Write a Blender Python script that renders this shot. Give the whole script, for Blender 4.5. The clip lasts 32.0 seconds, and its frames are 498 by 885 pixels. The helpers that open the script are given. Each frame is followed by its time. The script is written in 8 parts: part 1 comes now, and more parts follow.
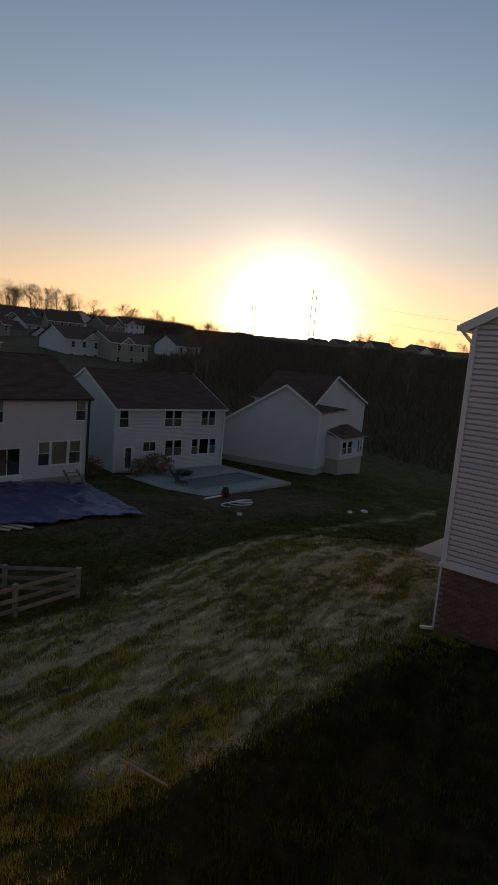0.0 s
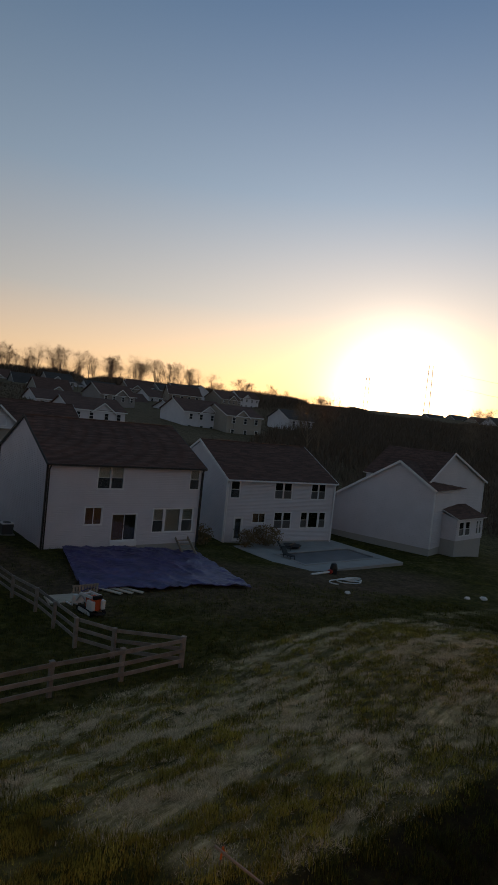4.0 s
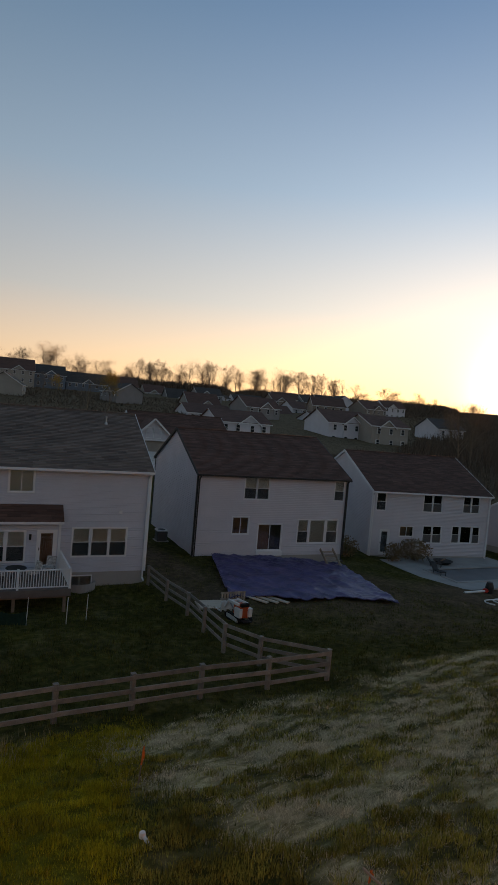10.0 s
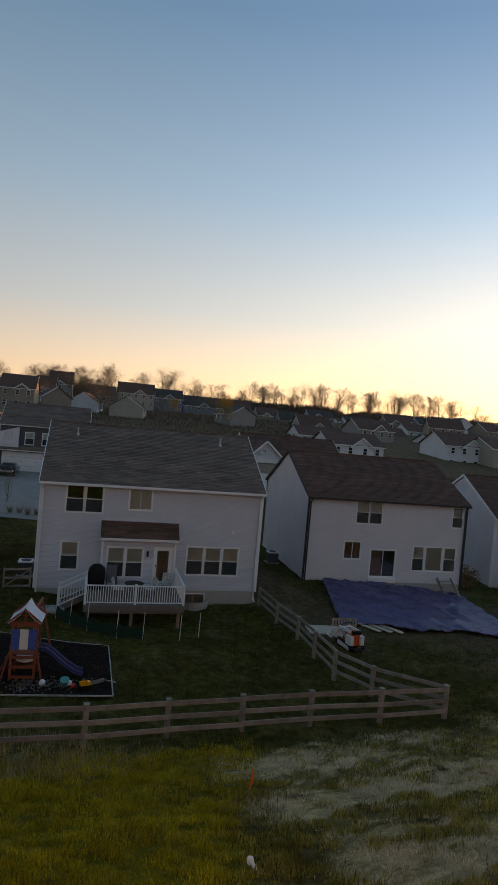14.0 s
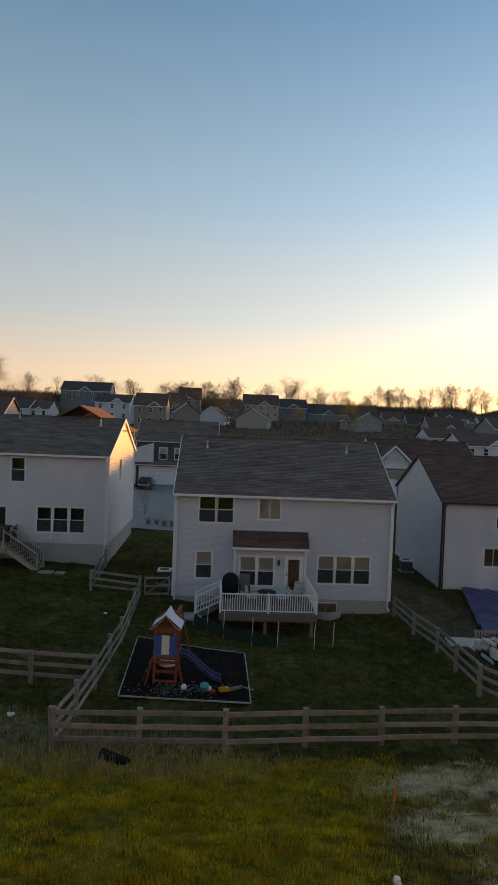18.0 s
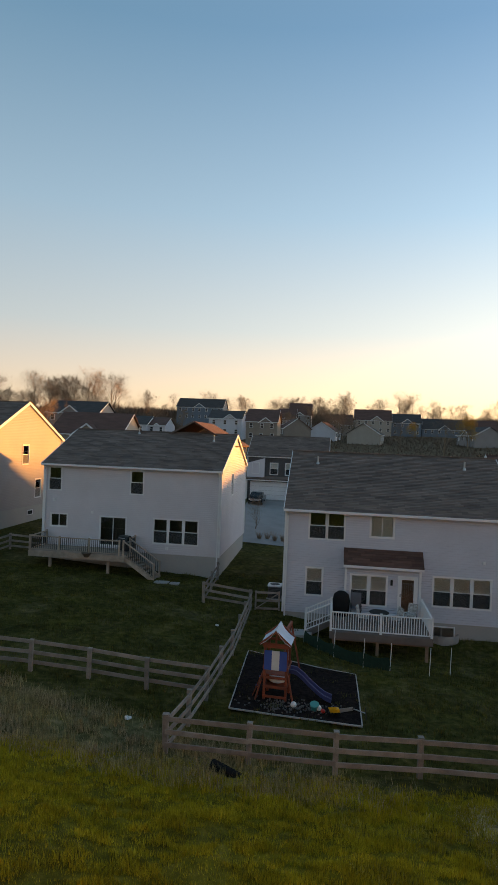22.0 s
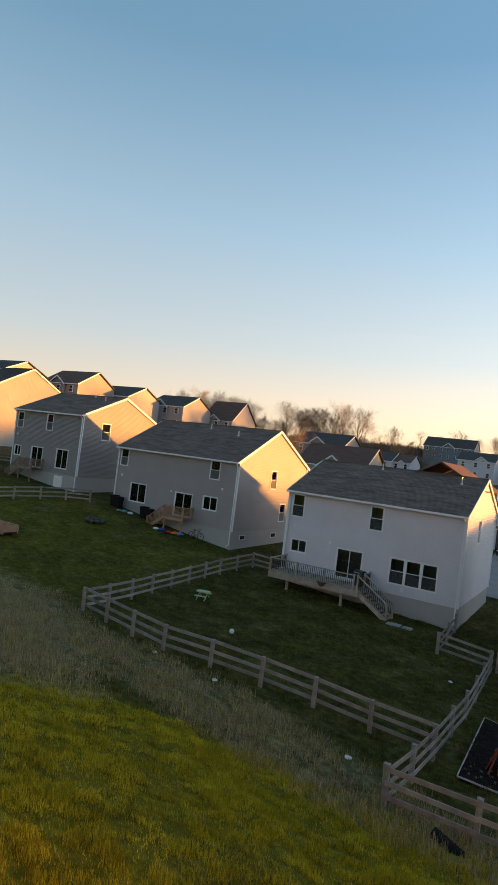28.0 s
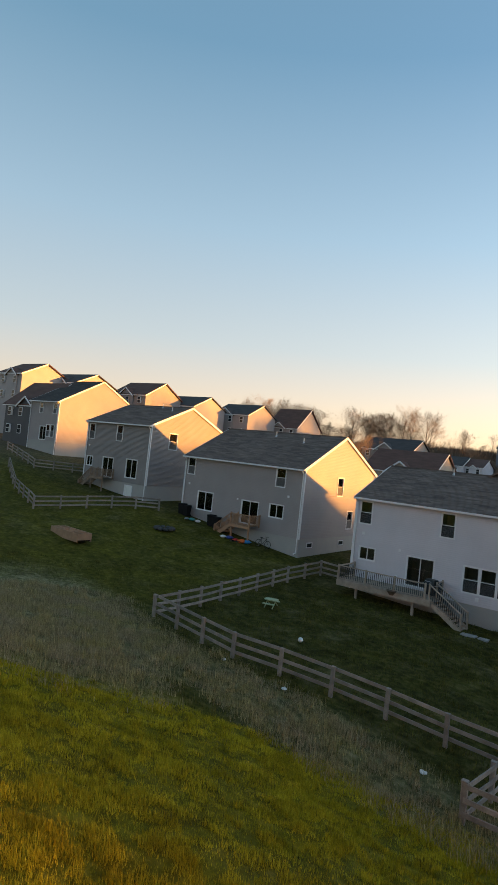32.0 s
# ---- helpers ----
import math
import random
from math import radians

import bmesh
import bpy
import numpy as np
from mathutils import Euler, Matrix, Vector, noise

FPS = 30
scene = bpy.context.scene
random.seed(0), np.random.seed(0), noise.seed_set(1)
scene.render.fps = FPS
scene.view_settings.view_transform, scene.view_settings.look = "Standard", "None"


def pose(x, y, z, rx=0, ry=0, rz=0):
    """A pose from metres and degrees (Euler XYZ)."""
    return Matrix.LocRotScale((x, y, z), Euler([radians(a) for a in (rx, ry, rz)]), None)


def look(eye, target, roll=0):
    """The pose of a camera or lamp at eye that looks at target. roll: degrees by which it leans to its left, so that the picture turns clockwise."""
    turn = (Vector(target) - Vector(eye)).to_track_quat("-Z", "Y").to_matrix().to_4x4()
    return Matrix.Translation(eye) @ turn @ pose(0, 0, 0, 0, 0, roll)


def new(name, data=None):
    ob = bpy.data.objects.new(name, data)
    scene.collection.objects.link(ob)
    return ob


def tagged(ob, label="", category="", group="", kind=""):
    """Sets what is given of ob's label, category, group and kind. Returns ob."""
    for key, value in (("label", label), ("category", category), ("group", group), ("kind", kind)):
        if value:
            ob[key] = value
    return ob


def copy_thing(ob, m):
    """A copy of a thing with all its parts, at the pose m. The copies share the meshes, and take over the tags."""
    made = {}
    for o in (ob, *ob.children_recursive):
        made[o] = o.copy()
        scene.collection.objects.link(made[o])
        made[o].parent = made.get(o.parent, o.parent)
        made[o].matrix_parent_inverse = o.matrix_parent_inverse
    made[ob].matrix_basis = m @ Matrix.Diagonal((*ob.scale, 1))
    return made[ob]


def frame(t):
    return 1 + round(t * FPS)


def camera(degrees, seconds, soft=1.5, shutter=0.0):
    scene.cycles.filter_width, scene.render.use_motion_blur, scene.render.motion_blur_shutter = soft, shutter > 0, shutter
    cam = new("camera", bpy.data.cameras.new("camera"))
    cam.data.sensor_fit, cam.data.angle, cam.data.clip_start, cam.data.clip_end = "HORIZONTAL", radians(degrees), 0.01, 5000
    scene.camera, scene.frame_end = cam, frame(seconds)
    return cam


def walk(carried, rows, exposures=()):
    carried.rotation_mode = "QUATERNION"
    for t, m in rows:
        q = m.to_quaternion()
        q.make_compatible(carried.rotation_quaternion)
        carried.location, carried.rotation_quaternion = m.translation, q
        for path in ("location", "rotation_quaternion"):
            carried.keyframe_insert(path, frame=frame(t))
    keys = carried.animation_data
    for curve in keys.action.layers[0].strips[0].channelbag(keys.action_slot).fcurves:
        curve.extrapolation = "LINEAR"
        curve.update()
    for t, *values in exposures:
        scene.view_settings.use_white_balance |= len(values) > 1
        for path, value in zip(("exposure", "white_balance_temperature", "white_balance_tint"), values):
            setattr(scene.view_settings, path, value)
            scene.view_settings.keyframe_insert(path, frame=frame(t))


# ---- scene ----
# The camera stands at an upper back window and pans over the gardens: seconds, yaw, pitch, roll.
EYE = Vector((0.0, 0.0, 9.3))
cam = camera(44.5, 32.0, soft=1.1)
ROWS = [
    (0.0, -48.80, -8.26, -4.95), (0.5, -47.73, -5.33, -4.69), (1.0, -46.52, -3.70, -4.56), (1.5, -45.47, -3.04, -5.00),
    (2.0, -44.59, -2.64, -5.27), (2.5, -43.65, -2.73, -5.26), (3.0, -44.03, -1.94, -5.49), (3.5, -40.46, -1.83, -5.87),
    (5.5, -36.40, -2.74, -5.87), (6.0, -35.29, -2.50, -5.65), (6.5, -34.30, -2.22, -5.40), (7.0, -33.30, -2.29, -5.45),
    (7.5, -32.69, -2.21, -5.69), (8.0, -31.77, -2.44, -5.85), (8.5, -29.81, -2.11, -5.63), (9.0, -26.68, -2.70, -5.24),
    (9.5, -25.06, -2.82, -4.85), (10.0, -24.74, -2.62, -4.93), (10.5, -23.83, -2.28, -5.20), (11.0, -22.31, -2.40, -5.46),
    (11.5, -21.45, -2.48, -5.08), (12.0, -19.71, -2.08, -5.05), (12.5, -18.64, -1.93, -5.10), (13.0, -17.15, -1.71, -5.38),
    (13.5, -15.75, -1.16, -5.20), (14.0, -14.21, -1.42, -5.02), (14.5, -12.94, -0.78, -4.50), (16.5, -7.75, -1.80, -3.27),
    (17.0, -5.65, -1.61, -2.69), (17.5, -3.88, -0.86, -2.76), (18.0, -2.47, -1.37, -2.24), (18.5, -0.94, -0.98, -2.03),
    (19.0, 0.91, -1.14, -1.94), (19.5, 1.97, -0.88, -2.14), (20.0, 3.15, -0.95, -2.31), (20.5, 4.54, -0.57, -2.54),
    (21.0, 5.74, 0.08, -2.37), (21.5, 6.90, -0.07, -2.43), (22.0, 7.93, -0.31, -2.27), (22.5, 9.74, -0.41, -2.39),
    (23.0, 11.94, -0.13, -3.00), (23.5, 13.72, -0.85, -3.38), (24.0, 15.86, -0.61, -3.53), (24.5, 17.61, -0.47, -3.86),
    (26.5, 25.51, 1.85, -5.56), (27.0, 26.89, 1.50, -6.60), (27.5, 29.44, 1.06, -7.38), (28.0, 30.63, 1.10, -7.05),
    (28.5, 32.67, 1.08, -7.05), (29.0, 34.26, 1.26, -7.09), (29.5, 34.70, 1.19, -7.22), (30.0, 34.93, 0.93, -7.50),
    (30.5, 35.03, 0.64, -7.39), (31.0, 35.65, 0.87, -6.97), (31.5, 36.23, 1.08, -6.75), (32.0, 36.82, 1.10, -6.13),
]
EXPOSURE = [(0.0, 0.6, 7200, 22), (6.0, 0.88, 7200, 21), (13.0, 1.42, 7300, 19), (19.0, 1.76, 7200, 15), (26.5, 2.15, 6900, 13), (32.0, 2.2, 6900, 13)]
walk(cam, [(t, pose(*EYE, 90 + pitch, roll, yaw)) for t, yaw, pitch, roll in ROWS], EXPOSURE)

# ---- daylight: a low sun just over the far ridge, and the clear evening sky ----
SUN_AZ, SUN_EL = 52.0, 2.42
sun_way = Vector((math.sin(radians(SUN_AZ)) * math.cos(radians(SUN_EL)), math.cos(radians(SUN_AZ)) * math.cos(radians(SUN_EL)), math.sin(radians(SUN_EL))))
world = bpy.data.worlds.new("evening_sky")
scene.world = world
world.use_nodes = True
wn, wl = world.node_tree.nodes, world.node_tree.links
sky = wn.new("ShaderNodeTexSky")
sky.sky_type, sky.sun_disc = "NISHITA", False
sky.sun_elevation, sky.sun_rotation = radians(SUN_EL), radians(SUN_AZ)
sky.altitude, sky.air_density, sky.dust_density, sky.ozone_density = 150, 0.84, 0.55, 1.7


def sky_math(op, a, b=None):
    x = wn.new("ShaderNodeMath")
    x.operation = op
    for socket, v in zip(x.inputs, (a, b)):
        if isinstance(v, (int, float)):
            socket.default_value = v
        elif v is not None:
            wl.new(v, socket)
    return x.outputs[0]


def sky_ramp(height, *stops):
    """Colour by the sine of the elevation."""
    r = wn.new("ShaderNodeValToRGB")
    while len(r.color_ramp.elements) < len(stops):
        r.color_ramp.elements.new(0.5)
    for e, (p, c) in zip(r.color_ramp.elements, stops):
        e.position, e.color = p, (*c, 1)
    wl.new(height, r.inputs["Fac"])
    return r.outputs["Color"]


def sky_mix(kind, fac, a, b):
    x = wn.new("ShaderNodeMix")
    x.data_type, x.blend_type, x.clamp_result = "RGBA", kind, False
    for socket, v in ((x.inputs["Factor"], fac), (x.inputs[6], a), (x.inputs[7], b)):
        if isinstance(v, (int, float, tuple)):
            socket.default_value = v
        else:
            wl.new(v, socket)
    return x.outputs[2]


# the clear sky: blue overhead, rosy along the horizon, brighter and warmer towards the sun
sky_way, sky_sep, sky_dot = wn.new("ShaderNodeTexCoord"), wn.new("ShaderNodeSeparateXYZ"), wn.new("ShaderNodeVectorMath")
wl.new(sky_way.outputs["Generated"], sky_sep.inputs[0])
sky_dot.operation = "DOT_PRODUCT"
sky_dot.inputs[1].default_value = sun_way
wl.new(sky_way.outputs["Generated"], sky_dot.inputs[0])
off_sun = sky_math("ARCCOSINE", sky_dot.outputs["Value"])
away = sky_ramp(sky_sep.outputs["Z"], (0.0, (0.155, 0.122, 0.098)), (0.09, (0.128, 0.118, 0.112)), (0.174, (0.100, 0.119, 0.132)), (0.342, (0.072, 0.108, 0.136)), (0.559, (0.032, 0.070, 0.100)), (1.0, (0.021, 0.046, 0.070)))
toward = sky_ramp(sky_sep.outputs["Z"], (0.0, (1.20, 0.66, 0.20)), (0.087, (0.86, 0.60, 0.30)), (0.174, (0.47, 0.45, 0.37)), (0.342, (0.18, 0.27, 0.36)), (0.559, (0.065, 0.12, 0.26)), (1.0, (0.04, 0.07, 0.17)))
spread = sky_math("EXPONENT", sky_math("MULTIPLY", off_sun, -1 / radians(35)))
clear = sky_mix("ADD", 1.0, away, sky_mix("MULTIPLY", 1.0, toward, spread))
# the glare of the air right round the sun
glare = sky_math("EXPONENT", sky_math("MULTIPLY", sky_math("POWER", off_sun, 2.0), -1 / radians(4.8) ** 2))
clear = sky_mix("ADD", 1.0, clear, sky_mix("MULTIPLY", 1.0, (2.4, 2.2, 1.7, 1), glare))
scatter = sky_mix("MULTIPLY", 1.0, sky.outputs[0], (0.15, 0.15, 0.15, 1))
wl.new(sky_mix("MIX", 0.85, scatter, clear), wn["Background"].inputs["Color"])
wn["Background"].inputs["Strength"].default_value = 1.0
lamp = bpy.data.lights.new("sun", "SUN")
lamp.energy, lamp.angle, lamp.color = 2.8, radians(0.6), (1.0, 0.41, 0.07)
sun_lamp = new("sun", lamp)
sun_lamp.matrix_world = look(sun_way * 100, (0, 0, 0))

# ---- materials ----
def mat(name, base, rough=0.7, metal=0.0, vary=0.15, scale=3.0, fine=40.0, bump=0.1, spec=0.4, tint=None, random_obj=0.0, stretch=(1, 1, 1), island=False):
    """A plain painted, wooden or earthen surface: colour varied at two scales, with fine relief."""
    m = bpy.data.materials.new(name)
    m.use_nodes = True
    n, l = m.node_tree.nodes, m.node_tree.links
    b = n["Principled BSDF"]
    b.inputs["Roughness"].default_value, b.inputs["Metallic"].default_value = rough, metal
    b.inputs["Specular IOR Level"].default_value = spec
    co = n.new("ShaderNodeTexCoord")
    mp = n.new("ShaderNodeMapping")
    mp.inputs["Scale"].default_value = stretch
    l.new(co.outputs["Object"], mp.inputs["Vector"])
    big, small = n.new("ShaderNodeTexNoise"), n.new("ShaderNodeTexNoise")
    big.inputs["Scale"].default_value, small.inputs["Scale"].default_value = scale, fine
    big.inputs["Detail"].default_value = 5
    l.new(mp.outputs[0], big.inputs["Vector"]), l.new(mp.outputs[0], small.inputs["Vector"])
    ramp = n.new("ShaderNodeValToRGB")
    c2 = tint or base
    ramp.color_ramp.elements[0].position, ramp.color_ramp.elements[1].position = 0.3, 0.7
    ramp.color_ramp.elements[0].color = (*[c * (1 - vary) for c in base], 1)
    ramp.color_ramp.elements[1].color = (*[min(1, c * (1 + vary)) for c in c2], 1)
    l.new(big.outputs["Fac"], ramp.inputs["Fac"])
    hue = n.new("ShaderNodeHueSaturation")
    l.new(ramp.outputs["Color"], hue.inputs["Color"])
    rng = n.new("ShaderNodeMapRange")
    rng.inputs["To Min"].default_value, rng.inputs["To Max"].default_value = 1 - vary, 1 + vary
    l.new(small.outputs["Fac"], rng.inputs["Value"])
    val = rng.outputs[0]
    if random_obj:
        if island:
            geo = n.new("ShaderNodeNewGeometry")
            src = geo.outputs["Random Per Island"]
        else:
            info = n.new("ShaderNodeObjectInfo")
            src = info.outputs["Random"]
        r2, mul = n.new("ShaderNodeMapRange"), n.new("ShaderNodeMath")
        r2.inputs["To Min"].default_value, r2.inputs["To Max"].default_value = 1 - random_obj, 1 + random_obj
        mul.operation = "MULTIPLY"
        l.new(src, r2.inputs["Value"]), l.new(r2.outputs[0], mul.inputs[0]), l.new(val, mul.inputs[1])
        val = mul.outputs[0]
    l.new(val, hue.inputs["Value"])
    l.new(hue.outputs["Color"], b.inputs["Base Color"])
    if bump:
        bp = n.new("ShaderNodeBump")
        bp.inputs["Strength"].default_value, bp.inputs["Distance"].default_value = bump, 0.02
        l.new(small.outputs["Fac"], bp.inputs["Height"]), l.new(bp.outputs[0], b.inputs["Normal"])
    return m


def glass_mat(name, tint, rough=0.03):
    """A window pane: mostly clear, with a mirror sheen that grows towards grazing angles."""
    m = bpy.data.materials.new(name)
    m.use_nodes = True
    n, l = m.node_tree.nodes, m.node_tree.links
    out = n["Material Output"]
    n.remove(n["Principled BSDF"])
    clear, gloss, mix, fres = n.new("ShaderNodeBsdfTransparent"), n.new("ShaderNodeBsdfGlossy"), n.new("ShaderNodeMixShader"), n.new("ShaderNodeFresnel")
    clear.inputs["Color"].default_value = (*tint, 1)
    gloss.inputs["Roughness"].default_value = rough
    fres.inputs["IOR"].default_value = 1.8
    l.new(fres.outputs[0], mix.inputs["Fac"]), l.new(clear.outputs[0], mix.inputs[1]), l.new(gloss.outputs[0], mix.inputs[2])
    l.new(mix.outputs[0], out.inputs["Surface"])
    return m


SIDING_WHITE = mat("white_vinyl_siding", (0.64, 0.62, 0.66), 0.55, vary=0.05, scale=0.6, fine=12, bump=0.04)
SIDING_WARM = mat("cream_vinyl_siding", (0.35, 0.32, 0.315), 0.55, vary=0.05, scale=0.6, fine=12, bump=0.04)
SIDING_BLUE = mat("pale_blue_vinyl_siding", (0.58, 0.595, 0.67), 0.55, vary=0.05, scale=0.6, fine=12, bump=0.04)
SIDING_GREY = mat("grey_vinyl_siding", (0.27, 0.25, 0.245), 0.55, vary=0.06, scale=0.6, fine=12, bump=0.04)
SIDING_TAN = mat("tan_vinyl_siding", (0.37, 0.33, 0.285), 0.55, vary=0.06, scale=0.6, fine=12, bump=0.04)
SIDING_DARK = mat("dark_grey_siding", (0.085, 0.085, 0.09), 0.6, vary=0.08, scale=0.6, fine=12, bump=0.04)
SIDING_TAUPE = mat("taupe_vinyl_siding", (0.26, 0.215, 0.18), 0.6, vary=0.08, scale=0.6, fine=12, bump=0.04)
SIDING_SLATE = mat("slate_blue_siding", (0.13, 0.17, 0.22), 0.6, vary=0.08, scale=0.6, fine=12, bump=0.04)
TRIM = mat("white_painted_trim", (0.76, 0.76, 0.77), 0.45, vary=0.04, scale=2, fine=30, bump=0.03)
VINYL_RAIL = mat("white_vinyl_railing", (0.78, 0.78, 0.79), 0.4, vary=0.03, scale=2, fine=30, bump=0.02)
BLACK_TRIM = mat("dark_bronze_trim", (0.03, 0.028, 0.027), 0.45, vary=0.08, bump=0.03)
CONCRETE = mat("poured_concrete", (0.42, 0.41, 0.39), 0.85, vary=0.12, scale=1.2, fine=25, bump=0.2, tint=(0.36, 0.345, 0.32))
PAVING = mat("pale_concrete_paving", (0.35, 0.335, 0.32), 0.85, vary=0.1, scale=0.8, fine=25, bump=0.15)
SHINGLE_GREY = mat("grey_asphalt_shingles", (0.158, 0.118, 0.098), 0.9, vary=0.2, scale=1.5, fine=9, bump=0.5, random_obj=0.28, island=True, stretch=(0.35, 1, 1))
SHINGLE_BROWN = mat("brown_asphalt_shingles", (0.115, 0.060, 0.045), 0.9, vary=0.2, scale=1.5, fine=9, bump=0.5, random_obj=0.28, island=True, stretch=(0.35, 1, 1))
SHINGLE_DARK = mat("charcoal_asphalt_shingles", (0.060, 0.052, 0.048), 0.9, vary=0.2, scale=1.5, fine=9, bump=0.5, random_obj=0.28, island=True, stretch=(0.35, 1, 1))
GLASS = glass_mat("window_glass", (0.93, 0.95, 0.95))
SHADE = mat("pale_window_shade", (0.75, 0.76, 0.72), 0.8, vary=0.06, bump=0.02)
CURTAIN = mat("tan_curtain", (0.30, 0.17, 0.10), 0.85, vary=0.12, stretch=(6, 6, 0.4), bump=0.1)
SCREEN = glass_mat("insect_screen", (0.42, 0.42, 0.43))
SCREEN.node_tree.nodes["Glossy BSDF"].inputs["Roughness"].default_value = 0.8
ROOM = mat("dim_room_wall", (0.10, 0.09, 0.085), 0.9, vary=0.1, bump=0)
CEDAR = mat("weathered_fence_wood", (0.255, 0.215, 0.185), 0.85, vary=0.25, scale=2.5, fine=30, bump=0.4, random_obj=0.18, stretch=(1, 1, 1))
DECKWOOD = mat("brown_deck_wood", (0.24, 0.17, 0.12), 0.8, vary=0.2, scale=2.5, fine=30, bump=0.3, random_obj=0.12)
DECKPALE = mat("pale_deck_wood", (0.36, 0.29, 0.23), 0.8, vary=0.2, scale=2.5, fine=30, bump=0.3, random_obj=0.12)
REDWOOD = mat("red_stained_wood", (0.24, 0.06, 0.028), 0.65, vary=0.2, scale=3, fine=30, bump=0.25, random_obj=0.12)
STEEL = mat("galvanised_steel", (0.45, 0.45, 0.46), 0.35, 0.9, vary=0.1, bump=0.05)
DARK_METAL = mat("black_metal", (0.02, 0.02, 0.02), 0.5, vary=0.1, bump=0.05)
PVC = mat("white_pvc_pipe", (0.75, 0.75, 0.73), 0.4, vary=0.04, bump=0.02)
ORANGE = mat("orange_paint", (0.75, 0.16, 0.03), 0.6, vary=0.1, bump=0.05)
BLACK_PLASTIC = mat("black_plastic", (0.014, 0.013, 0.013), 0.75, vary=0.15, bump=0.1, spec=0.12)
BLUE_PLASTIC = mat("blue_plastic", (0.03, 0.055, 0.22), 0.4, vary=0.08, bump=0.02)
RED_PLASTIC = mat("red_plastic", (0.5, 0.03, 0.02), 0.4, vary=0.08, bump=0.02)
YELLOW_PLASTIC = mat("yellow_plastic", (0.75, 0.4, 0.02), 0.4, vary=0.08, bump=0.02)
GREEN_PLASTIC = mat("teal_plastic", (0.05, 0.28, 0.25), 0.4, vary=0.08, bump=0.02)
WHITE_PLASTIC = mat("white_plastic", (0.75, 0.74, 0.72), 0.45, vary=0.05, bump=0.03)
BARK = mat("bare_tree_bark", (0.21, 0.15, 0.10), 0.9, vary=0.2, scale=3, fine=20, bump=0.3, random_obj=0.2)
BRUSH = mat("bare_brush_twigs", (0.135, 0.095, 0.066), 0.95, vary=0.25, scale=0.4, fine=12, bump=0.2)
EVERGREEN = mat("evergreen_needles", (0.03, 0.045, 0.022), 0.9, vary=0.3, scale=2, fine=20, bump=0.2)
GOLD_LEAF = mat("golden_leaves", (0.42, 0.25, 0.035), 0.8, vary=0.25, scale=2, fine=20, bump=0.1)

# ---- mesh helpers ----
def mesh_of(name, verts, faces, material, smooth=False):
    me = bpy.data.meshes.new(name)
    me.from_pydata([tuple(v) for v in verts], [], faces)
    me.materials.append(material)
    if smooth:
        me.polygons.foreach_set("use_smooth", [True] * len(me.polygons))
    me.update()
    return me


